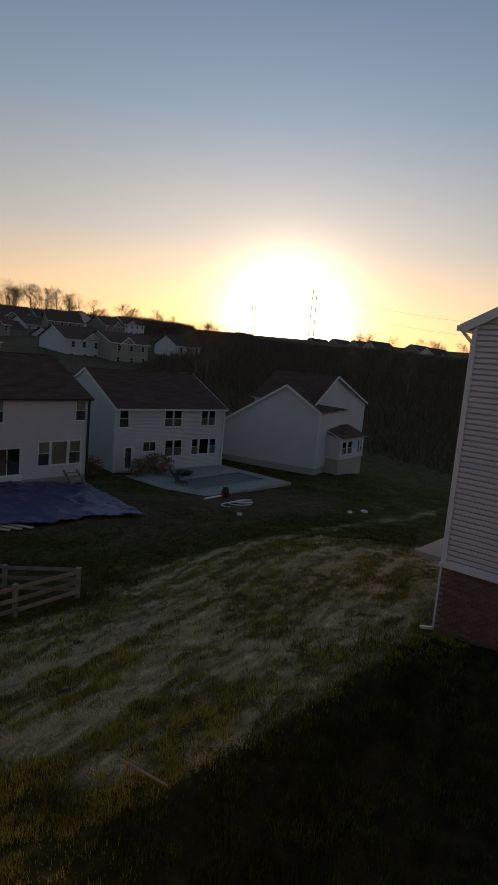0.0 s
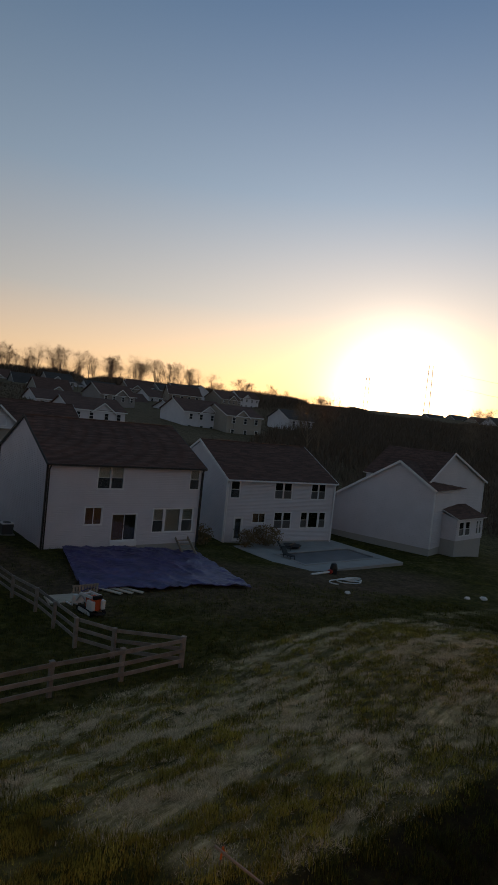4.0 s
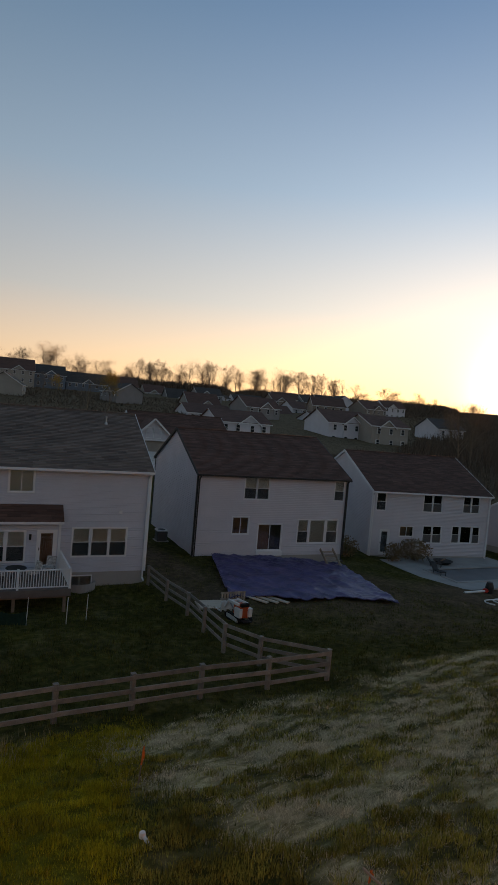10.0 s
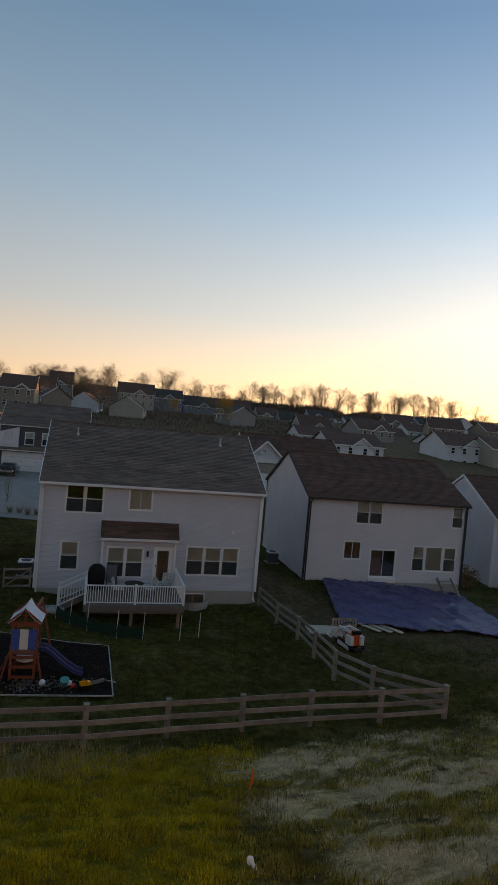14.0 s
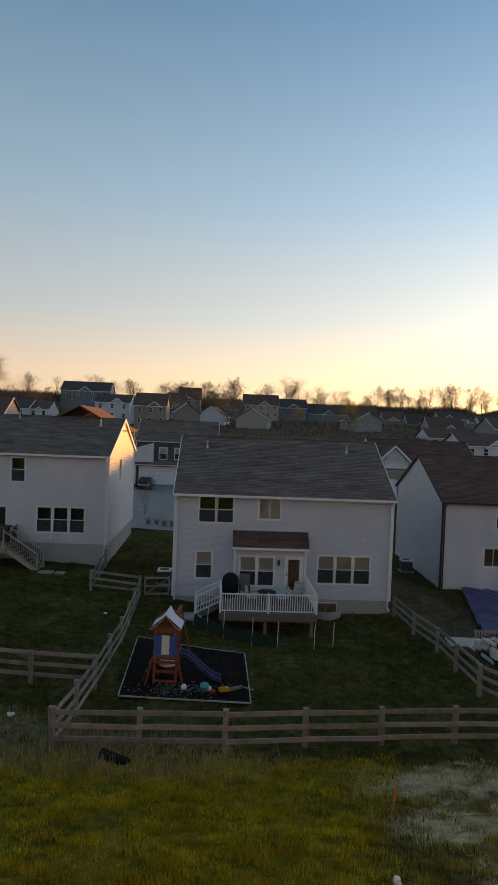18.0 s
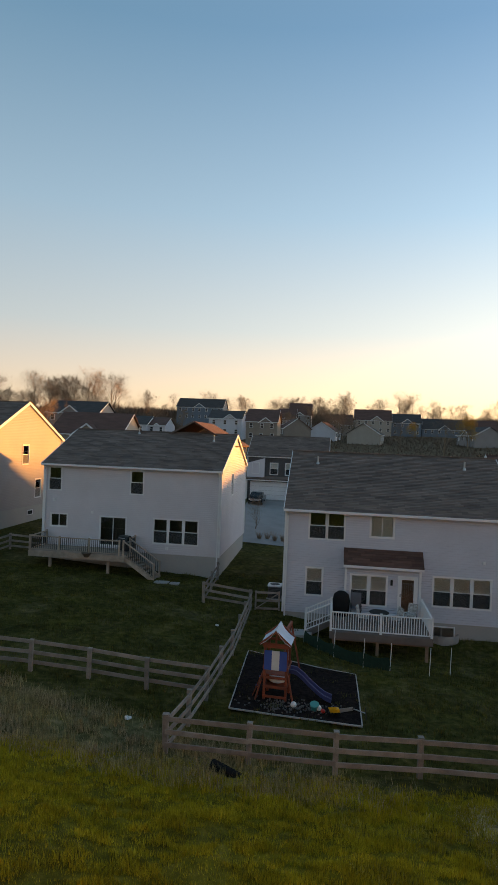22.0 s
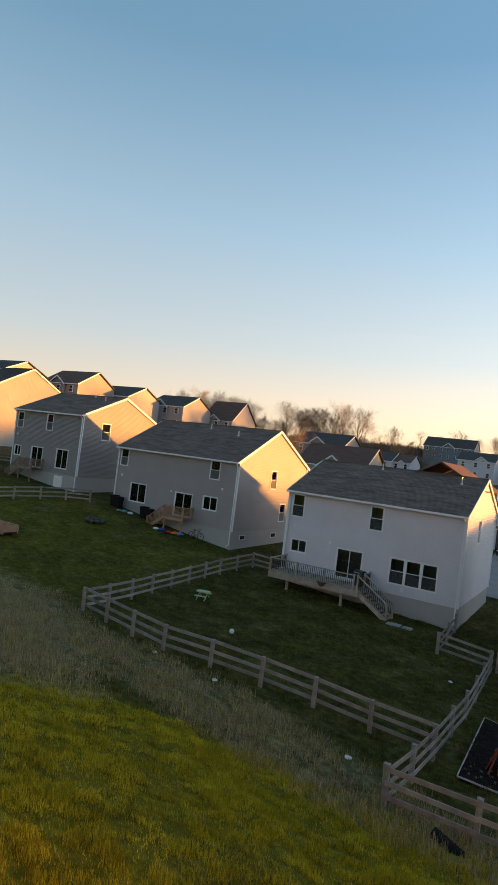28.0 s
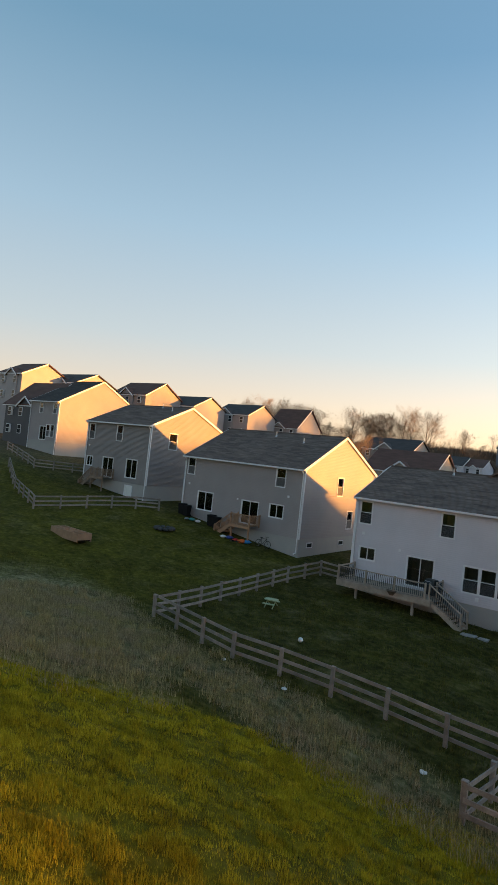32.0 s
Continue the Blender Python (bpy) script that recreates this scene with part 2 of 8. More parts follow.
class Shape:
    """Vertices and faces of one mesh, gathered piece by piece."""

    def __init__(self):
        self.v, self.f = [], []

    def add(self, verts, faces):
        k = len(self.v)
        self.v += [tuple(p) for p in verts]
        self.f += [tuple(i + k for i in f) for f in faces]
        return self

    def quad(self, a, b, c, d):
        return self.add([a, b, c, d], [(0, 1, 2, 3)])

    def box(self, lo, hi, m=None, bevel=0.0):
        (x0, y0, z0), (x1, y1, z1) = lo, hi
        e = bevel
        if e:
            v = []
            for x, y, z, sx, sy, sz in [(x, y, z, sx, sy, sz) for z, sz in ((z0, 1), (z1, -1)) for y, sy in ((y0, 1), (y1, -1)) for x, sx in ((x0, 1), (x1, -1))]:
                v += [(x + sx * e, y, z + sz * 0), (x, y + sy * e, z)]
            # chamfered upright edges: an eight-sided prism
            ring = [(x0 + e, y0), (x1 - e, y0), (x1, y0 + e), (x1, y1 - e), (x1 - e, y1), (x0 + e, y1), (x0, y1 - e), (x0, y0 + e)]
            v = [(x, y, z0) for x, y in ring] + [(x, y, z1) for x, y in ring]
            f = [tuple(range(7, -1, -1)), tuple(range(8, 16))] + [(i, (i + 1) % 8, (i + 1) % 8 + 8, i + 8) for i in range(8)]
        else:
            v = [(x, y, z) for z in (z0, z1) for x, y in ((x0, y0), (x1, y0), (x1, y1), (x0, y1))]
            f = [(3, 2, 1, 0), (4, 5, 6, 7), (0, 1, 5, 4), (1, 2, 6, 5), (2, 3, 7, 6), (3, 0, 4, 7)]
        if m is not None:
            v = [m @ Vector(p) for p in v]
        return self.add(v, f)

    def beam(self, a, b, w, h, up=(0, 0, 1), bevel=0.0):
        """A squared bar from a to b, w wide and h high."""
        a, b = Vector(a), Vector(b)
        d = b - a
        x = d.normalized()
        y = Vector(up).cross(x)
        if y.length < 1e-4:
            y = Vector((0, 1, 0)).cross(x)
        y.normalize()
        z = x.cross(y)
        m = Matrix((x, y, z)).transposed().to_4x4()
        m.translation = a
        return self.box((0, -w / 2, -h / 2), (d.length, w / 2, h / 2), m)

    def tube(self, a, b, r0, r1, n=8, caps=True):
        a, b = Vector(a), Vector(b)
        d = (b - a).normalized()
        x = d.orthogonal().normalized()
        y = d.cross(x)
        v = []
        for p, r in ((a, r0), (b, r1)):
            v += [p + (x * math.cos(i * math.tau / n) + y * math.sin(i * math.tau / n)) * r for i in range(n)]
        f = [(i, (i + 1) % n, (i + 1) % n + n, i + n) for i in range(n)]
        if caps:
            f += [tuple(range(n - 1, -1, -1)), tuple(range(n, 2 * n))]
        return self.add(v, f)

    def lathe(self, profile, at=(0, 0, 0), n=14):
        """A turned body: profile of (radius, height) from the bottom up."""
        v, f = [], []
        for r, z in profile:
            v += [(at[0] + r * math.cos(i * math.tau / n), at[1] + r * math.sin(i * math.tau / n), at[2] + z) for i in range(n)]
        for k in range(len(profile) - 1):
            f += [(k * n + i, k * n + (i + 1) % n, (k + 1) * n + (i + 1) % n, (k + 1) * n + i) for i in range(n)]
        f += [tuple(range(n - 1, -1, -1)), tuple(range(len(v) - n, len(v)))]
        return self.add(v, f)

    def ball(self, c, r, n=10, squash=1.0):
        prof = [(max(0.02 * r, r * math.sin(math.pi * k / n)), -r * squash * math.cos(math.pi * k / n)) for k in range(n + 1)]
        return self.lathe(prof, c, n * 2)

    def mesh(self, name, material, smooth=False):
        return mesh_of(name, self.v, self.f, material, smooth)


def thing(name, label, category, m=None, group="", kind=""):
    ob = tagged(new(name), label, category, group, kind)
    ob.matrix_world = m or Matrix()
    return ob


def part(name, shape, material, parent, label="", smooth=False):
    ob = new(name, shape if isinstance(shape, bpy.types.Mesh) else shape.mesh(name, material, smooth))
    ob.parent = parent
    if label:
        ob["label"] = label
    return ob


def solo(name, shape, material, label, category, group="", kind="", m=None, smooth=False):
    ob = tagged(new(name, shape.mesh(name, material, smooth)), label, category, group, kind)
    if m is not None:
        ob.matrix_world = m
    return ob


def smooth_step(a, b, x):
    t = np.clip((x - a) / (b - a), 0, 1)
    return t * t * (3 - 2 * t)

# ---- the ground: graded lots near by, a long rise to the far ridge ----
# levels of the lots: x, y, height
LEVELS = np.array([
    (18, -4, 2.4), (14, 6, 2.4), (8, 8.5, 2.1), (3, 10, 1.9), (-6, 8, 2.9), (-16, 6, 3.4), (0, -12, 3.6), (4, 14, 0.8), (-5, 17, 0.05), (4, 17.4, 0.0),
    (12, 18, -0.2), (22, 14, 0.9), (34, 8, -0.5), (24, 26, -1.4), (4, 26, -0.35), (9, 36, -1.2), (-2, 36, -0.75), (21, 38, -1.25), (36, 40, -2.9), (60, 36, -3.0),
    (-12, 30, 0.1), (-14, 42, -0.1), (-22, 23, 0.3), (-32, 40, 1.3), (-36, 28, 0.9), (-46, 42, 3.4), (-49, 46, 2.9), (-60, 36, 3.0), (-74, 52, 5.4), (-20, 13, 1.9),
    (60, 10, -3.5), (3.5, 30.5, -1.35), (8, 32.5, -1.5),
])


def spline_weights(pts):
    d = np.linalg.norm(pts[:, None, :2] - pts[None, :, :2], axis=2)
    k = np.where(d > 0, d * d * np.log(d + 1e-9), 0) + 6.0 * np.eye(len(pts))
    p = np.c_[np.ones(len(pts)), pts[:, :2]]
    a = np.block([[k, p], [p.T, np.zeros((3, 3))]])
    return np.linalg.solve(a, np.r_[pts[:, 2], 0, 0, 0])


LEVEL_W = spline_weights(LEVELS)


def ground_z(x, y):
    """Height of the ground; takes numbers or arrays."""
    x, y = np.atleast_1d(np.asarray(x, float)), np.atleast_1d(np.asarray(y, float))
    dist, az = np.hypot(x, y), np.degrees(np.arctan2(x, np.maximum(y, -1e9)))
    d = np.hypot(x[:, None] - LEVELS[None, :, 0], y[:, None] - LEVELS[None, :, 1])
    near = (np.where(d > 0, d * d * np.log(d + 1e-9), 0)) @ LEVEL_W[:-3] + LEVEL_W[-3] + LEVEL_W[-2] * x + LEVEL_W[-1] * y
    foot = np.interp(az, [-90, -60, -30, 0, 30, 50, 75, 100], [6, 6, 3.5, 1.6, 2.0, -2.5, -9, -8])
    up = np.clip((dist - 85) / 365, 0, 1)
    far = foot + (23.4 - foot) * up ** 0.92 - np.clip(dist - 450, 0, 3000) * 0.012
    k = smooth_step(62, 95, dist)
    z = near * (1 - k) + far * k
    # the hollow beside the back wall, behind the crest of the cut slope
    crest = smooth_step(0.1, 2.4, 6.25 - y - 0.02 * x) * smooth_step(1, 6, x) * smooth_step(14.2, 9, x)
    return z - 0.7 * crest + 0.2 * smooth_step(11, 14.5, x) * smooth_step(8.5, 5, y)


def gz(x, y):
    return float(ground_z(x, y)[0])

def sun_lane(x, y):
    """1 along the open lanes by which the low sun reaches the gable ends; takes numbers or arrays."""
    c, s = math.cos(radians(SUN_AZ)), math.sin(radians(SUN_AZ))
    off = np.minimum(np.abs((x + 27) * c - (y - 50) * s) / 9.0, np.abs((x + 7) * c - (y - 46) * s) / 7.0)
    return 1 - smooth_step(0.9, 1.3, off)


# ---- houses ----
def lapped(length, z0, top, holes, course, lift=0.022):
    """Lapped boards on a wall: s along the wall, z up, the third value outwards. top: rows of (s, z) along the upper edge."""
    def span(z):
        """The stretch of the wall that is at least z high."""
        inside = []
        for (sa, za), (sb, zb) in zip(top, top[1:]):
            for k in range(2):
                s, h = (sa, za) if k == 0 else (sb, zb)
                if h >= z - 1e-6:
                    inside.append(s)
            if (za - z) * (zb - z) < 0:
                inside.append(sa + (sb - sa) * (z - za) / (zb - za))
        return (min(inside), max(inside)) if inside else None
    zmax, gap = max(z for _, z in top), 0.042
    every = {round(z, 4) for _, z in top} | {round(h, 4) for o in holes for h in (o[1], o[1] + o[3])}
    for k in range(int((zmax - z0) / course) + 1):
        every |= {round(z0 + k * course, 4), round(z0 + (k + 1) * course - gap, 4)}
    marks = []
    for z in sorted(z for z in every if z0 - 1e-6 <= z <= zmax + 1e-6):
        if not marks or z - marks[-1] > 0.006:
            marks.append(z)
    sh = Shape()
    breaks = sorted({round(c, 4) for o in holes for c in (o[0], o[0] + o[2])})
    before = 0.0
    for za, zb in zip(marks, marks[1:]):
        lo, hi = span(za), span(zb)
        if not lo or not hi:
            continue
        mid = (za + zb) / 2
        foot = z0 + math.floor((mid - z0) / course) * course
        if mid > foot + course - gap:
            out_a = out_b = -0.06
        else:
            out_a, out_b = (lift * (1 - (z - foot) / course) for z in (za, zb))
        cuts = sorted((o[0], o[0] + o[2]) for o in holes if o[1] < mid < o[1] + o[3])
        edges = []
        begin = [(lo[0], hi[0])]
        for a, b in cuts:
            edges.append((begin[-1], (a, a)))
            begin.append((b, b))
        edges.append((begin[-1], (lo[1], hi[1])))
        for (a0, a1), (b0, b1) in edges:
            if b0 - a0 < 1e-3 and b1 - a1 < 1e-3:
                continue
            stops = [(a0, a1)] + [(c, c) for c in breaks if max(a0, a1) + 0.01 < c < min(b0, b1) - 0.01] + [(b0, b1)]
            for (p0, p1), (q0, q1) in zip(stops, stops[1:]):
                sh.quad((p0, za, out_a), (q0, za, out_a), (q1, zb, out_b), (p1, zb, out_b))
                if abs(before - out_a) > 1e-3:
                    sh.quad((p0, za, before), (q0, za, before), (q0, za, out_a), (p0, za, out_a))
        before = out_b
    return weld(sh)


def weld(sh):
    """Joins corners that coincide, so that a surface is one piece."""
    seen, at, v = {}, [], []
    for p in sh.v:
        k = tuple(round(c, 3) for c in p)
        if k not in seen:
            seen[k] = len(v)
            v.append(p)
        at.append(seen[k])
    out = Shape()
    out.v, out.f = v, [g for g in (tuple(dict.fromkeys(at[i] for i in f)) for f in sh.f) if len(g) > 2]
    return out


def on_wall(shape, origin, along, out):
    """Turns (s, z, o) into the house's own axes."""
    o, a, n = Vector(origin), Vector(along), Vector(out)
    s2 = Shape()
    s2.f = shape.f
    s2.v = [tuple(o + a * p[0] + Vector((0, 0, 1)) * p[1] + n * p[2]) for p in shape.v]
    return s2


def flat_box(s0, z0, s1, z1, o0, o1):
    return Shape().box((s0, z0, o0), (s1, z1, o1))


def frame_ring(s, z, w, h, t, o0, o1):
    sh = Shape()
    for a, b, c, d in ((s, z, s + w, z + t), (s, z + h - t, s + w, z + h), (s, z + t, s + t, z + h - t), (s + w - t, z + t, s + w, z + h - t)):
        sh.box((a, b, o0), (c, d, o1))
    return sh


def opening(house, kind, s, z, w, h, at, trim=None, dress=""):
    """A window or door in a wall; at(shape) sets it on the wall. dress: shade, curtain, or nothing behind the glass."""
    trim = trim or TRIM
    name = {"dh": "window", "slide": "window", "fixed": "window", "patio": "sliding_door", "door": "door", "garage": "garage_door"}[kind]
    win = part(name, at(frame_ring(s - 0.06, z - 0.06, w + 0.12, h + 0.12, 0.07, -0.08, 0.035)), trim, house, "white framed " + name.replace("_", " "))
    a, b, c, d = s + 0.01, z + 0.01, s + w - 0.01, z + h - 0.01
    if kind == "garage":
        rows = 4
        for k in range(rows):
            part("panel", at(flat_box(a, b + (d - b) * k / rows + 0.01, c, b + (d - b) * (k + 1) / rows - 0.01, -0.07, -0.03)), trim, win)
        return win
    t = 0.045
    if kind == "dh":
        m = (b + d) / 2
        part("sash", at(frame_ring(a, m - 0.02, c - a, d - m + 0.02, t, -0.055, -0.02)), trim, win)
        part("sash", at(frame_ring(a, b, c - a, m - b + 0.02, t, -0.075, -0.04)), trim, win)
        part("pane", at(flat_box(a + t, m + 0.02, c - t, d - t, -0.045, -0.04)), GLASS, win)
        part("pane", at(flat_box(a + t, b + t, c - t, m - 0.02, -0.065, -0.06)), GLASS, win)
        part("insect_screen", at(flat_box(a + 0.02, b + 0.02, c - 0.02, m, -0.034, -0.031)), SCREEN, win, "grey insect screen")
    elif kind in ("slide", "patio"):
        m = (a + c) / 2
        part("sash", at(frame_ring(a, b, m - a + 0.02, d - b, t, -0.055, -0.02)), trim, win)
        part("sash", at(frame_ring(m - 0.02, b, c - m + 0.02, d - b, t, -0.075, -0.04)), trim, win)
        part("pane", at(flat_box(a + t, b + t, m - 0.02, d - t, -0.045, -0.04)), GLASS, win)
        part("pane", at(flat_box(m + 0.02, b + t, c - t, d - t, -0.065, -0.06)), GLASS, win)
        if kind == "patio":
            part("handle", at(flat_box(m - 0.05, b + 0.9, m - 0.02, b + 1.15, -0.02, 0.01)), DARK_METAL, win)
    elif kind == "fixed":
        part("sash", at(frame_ring(a, b, c - a, d - b, t, -0.06, -0.02)), trim, win)
        part("pane", at(flat_box(a + t, b + t, c - t, d - t, -0.045, -0.04)), GLASS, win)
    elif kind == "door":
        part("leaf", at(frame_ring(a, b, c - a, d - b, 0.14, -0.07, -0.03)), trim, win)
        part("pane", at(flat_box(a + 0.14, b + 0.14, c - 0.14, d - 0.14, -0.055, -0.05)), GLASS, win)
        part("handle", at(flat_box(a + 0.05, b + 0.95, a + 0.09, b + 1.1, -0.03, 0.02)), DARK_METAL, win)
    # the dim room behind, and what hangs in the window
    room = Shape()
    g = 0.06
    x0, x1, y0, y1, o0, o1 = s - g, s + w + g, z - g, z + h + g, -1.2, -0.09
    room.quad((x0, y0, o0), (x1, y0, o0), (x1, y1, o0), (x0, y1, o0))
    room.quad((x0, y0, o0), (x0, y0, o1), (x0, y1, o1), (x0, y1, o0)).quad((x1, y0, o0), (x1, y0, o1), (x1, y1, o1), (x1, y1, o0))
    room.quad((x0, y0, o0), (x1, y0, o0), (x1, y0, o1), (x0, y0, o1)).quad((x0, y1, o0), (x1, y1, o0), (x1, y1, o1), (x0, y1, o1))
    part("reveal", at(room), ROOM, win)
    if dress == "shade":
        part("shade", at(flat_box(a + t, (b + d) / 2, c - t, d - t, -0.11, -0.10)), SHADE, win)
    elif dress == "full":
        part("shade", at(flat_box(a + t, b + t, c - t, d - t, -0.11, -0.10)), SHADE, win)
    elif dress == "curtain":
        part("curtain", at(flat_box(a + t, b + t, c - t, d - t, -0.16, -0.13)), CURTAIN, win)
    elif dress == "half":
        part("curtain", at(flat_box(a + t, b + t, (a + c) / 2 - 0.02, d - t, -0.16, -0.13)), CURTAIN, win)
    return win


def roof_slope(a, b, c, d, course=0.16, thick=0.12, run=0.9):
    """Shingle courses between the eave a-b and the ridge d-c, in short uneven runs."""
    a, b, c, d = Vector(a), Vector(b), Vector(c), Vector(d)
    n = (b - a).cross(d - a).normalized()
    rows = max(2, int((d - a).length / course))
    rng = random.Random(int(a.x * 13 + b.y * 7) + rows)
    sh = Shape()
    for k in range(rows):
        f0, f1 = k / rows, (k + 1) / rows
        la, lb, ua, ub = a.lerp(d, f0), b.lerp(c, f0), a.lerp(d, f1), b.lerp(c, f1)
        length = (lb - la).length
        cuts, s = [0.0], rng.uniform(0.2, run)
        while s < length - 0.2:
            cuts.append(s / length)
            s += rng.uniform(0.5, 1.3) * run
        cuts.append(1.0)
        for p, q in zip(cuts, cuts[1:]):
            up = n * (thick + 0.018)
            sh.quad(la.lerp(lb, p) + up, la.lerp(lb, q) + up, ua.lerp(ub, q) + n * thick, ua.lerp(ub, p) + n * thick)
            k = len(sh.v) - 4
            sh.v += [tuple(la.lerp(lb, p) + n * (thick - 0.01)), tuple(la.lerp(lb, q) + n * (thick - 0.01))]
            sh.f.append((k + 4, k + 5, k + 1, k))
    return sh


def deck_board(a, b, c, d, thick):
    """A plain slab under the corners a b c d."""
    a, b, c, d = map(Vector, (a, b, c, d))
    n = (b - a).cross(d - a).normalized() * thick
    v = [a, b, c, d, a + n, b + n, c + n, d + n]
    return Shape().add(v, [(3, 2, 1, 0), (4, 5, 6, 7), (0, 1, 5, 4), (1, 2, 6, 5), (2, 3, 7, 6), (3, 0, 4, 7)])


def house(label, x, y, yaw, w, d, base, eave, rise, ground, siding, roofing, openings=(), course=0.135, trim=None, apex=0.5, over=0.32, gutter=True, run=0.9, drop=0.0, base_mat=None, vents=(), far_eave=None):
    """A two-storey gabled house. Its back wall runs from the corner (x, y) at yaw, w long, and faces the eye; the ridge runs along it.
    openings: wall (back, left, right), kind, s, z, width, height, dress."""
    trim = trim or TRIM
    h = thing("house", label, "house", pose(x, y, 0, 0, 0, yaw))
    far = eave if far_eave is None else far_eave
    ridge_y, ridge_z = d * apex, eave + rise
    by_wall = {k: [o for o in openings if o[0] == k] for k in ("back", "left", "right", "front")}
    frames = {"back": ((0, 0, 0), (1, 0, 0), (0, -1, 0), w, [(0, eave), (w, eave)]),
              "right": ((w, 0, 0), (0, 1, 0), (1, 0, 0), d, [(0, eave), (ridge_y, ridge_z - 0.06), (d, far)]),
              "front": ((w, d, 0), (-1, 0, 0), (0, 1, 0), w, [(0, far), (w, far)]),
              "left": ((0, d, 0), (0, -1, 0), (-1, 0, 0), d, [(0, far), (d - ridge_y, ridge_z - 0.06), (d, eave)])}
    for key, (o, along, out, length, top) in frames.items():
        holes = [(s - 0.05, z - 0.05, ww + 0.1, hh + 0.1) for _, _, s, z, ww, hh, *_ in by_wall[key]]
        part("wall", on_wall(lapped(length, base, top, holes, course), o, along, out), siding, h)
        for _, kind, s, z, ww, hh, *rest in by_wall[key]:
            opening(h, kind, s, z, ww, hh, lambda sh, o=o, along=along, out=out: on_wall(sh, o, along, out), TRIM, rest[0] if rest else "")
    part("foundation", Shape().box((0.03, 0.03, ground - 0.8), (w - 0.03, d - 0.03, base)), base_mat or CONCRETE, h, "concrete foundation wall")
    slope_b, slope_f = rise / ridge_y, (ridge_z - far) / (d - ridge_y)
    e0, e1 = eave - slope_b * over, far - slope_f * over
    u0, u1 = -0.1, w + 0.1
    back = ((u0, -over, e0), (u1, -over, e0), (u1, ridge_y, ridge_z), (u0, ridge_y, ridge_z))
    front = ((u1, d + over, e1), (u0, d + over, e1), (u0, ridge_y, ridge_z), (u1, ridge_y, ridge_z))
    for q in (back, front):
        deck = part("roof", deck_board(*q, 0.1), trim, h)
        part("shingles", roof_slope(*q, run=run), roofing, deck)["kind"] = "stuff"
    part("ridge_cap", Shape().beam((u0, ridge_y, ridge_z + 0.13), (u1, ridge_y, ridge_z + 0.13), 0.3, 0.05), roofing, h)
    for u in (u0 - 0.02, u1 + 0.02):
        part("rake_board", Shape().beam((u, -over, e0 + 0.03), (u, ridge_y, ridge_z + 0.03), 0.04, 0.22), trim, h)
        part("rake_board", Shape().beam((u, d + over, e1 + 0.03), (u, ridge_y, ridge_z + 0.03), 0.04, 0.22), trim, h)
    part("soffit", Shape().box((u0, -over, e0 - 0.03), (u1, 0.02, e0 + 0.0)), trim, h)
    if gutter:
        g = Shape().box((u0, -over - 0.13, e0 - 0.02), (u1, -over - 0.01, e0 + 0.11))
        part("gutter", g, trim, h)
        for u in (0.12, w - 0.12):
            pipe = Shape().beam((u, -over - 0.07, e0), (u, -0.09, e0 - 0.3), 0.08, 0.07).beam((u, -0.09, e0 - 0.27), (u, -0.09, ground + 0.15), 0.08, 0.07).beam((u, -0.09, ground + 0.2), (u, -0.45, ground + 0.1), 0.08, 0.07)
            part("downspout", pipe, trim, h)
    for u, v in ((0, 0), (w, 0), (0, d), (w, d)):
        top = eave if v == 0 else far
        part("corner_board", Shape().box((u - 0.06, v - 0.06, base - 0.02), (u + 0.06, v + 0.06, top), None, 0.01), trim, h)
    for u, f in vents:
        p = Vector((u, ridge_y * f, eave + rise * f))
        part("vent_pipe", Shape().tube(p, p + Vector((0, 0, 0.62)), 0.055, 0.055, 8).tube(p + Vector((0, 0, 0.1)), p + Vector((0, 0, 0.26)), 0.12, 0.07, 8), STEEL, h, "grey roof vent pipe")
    return h

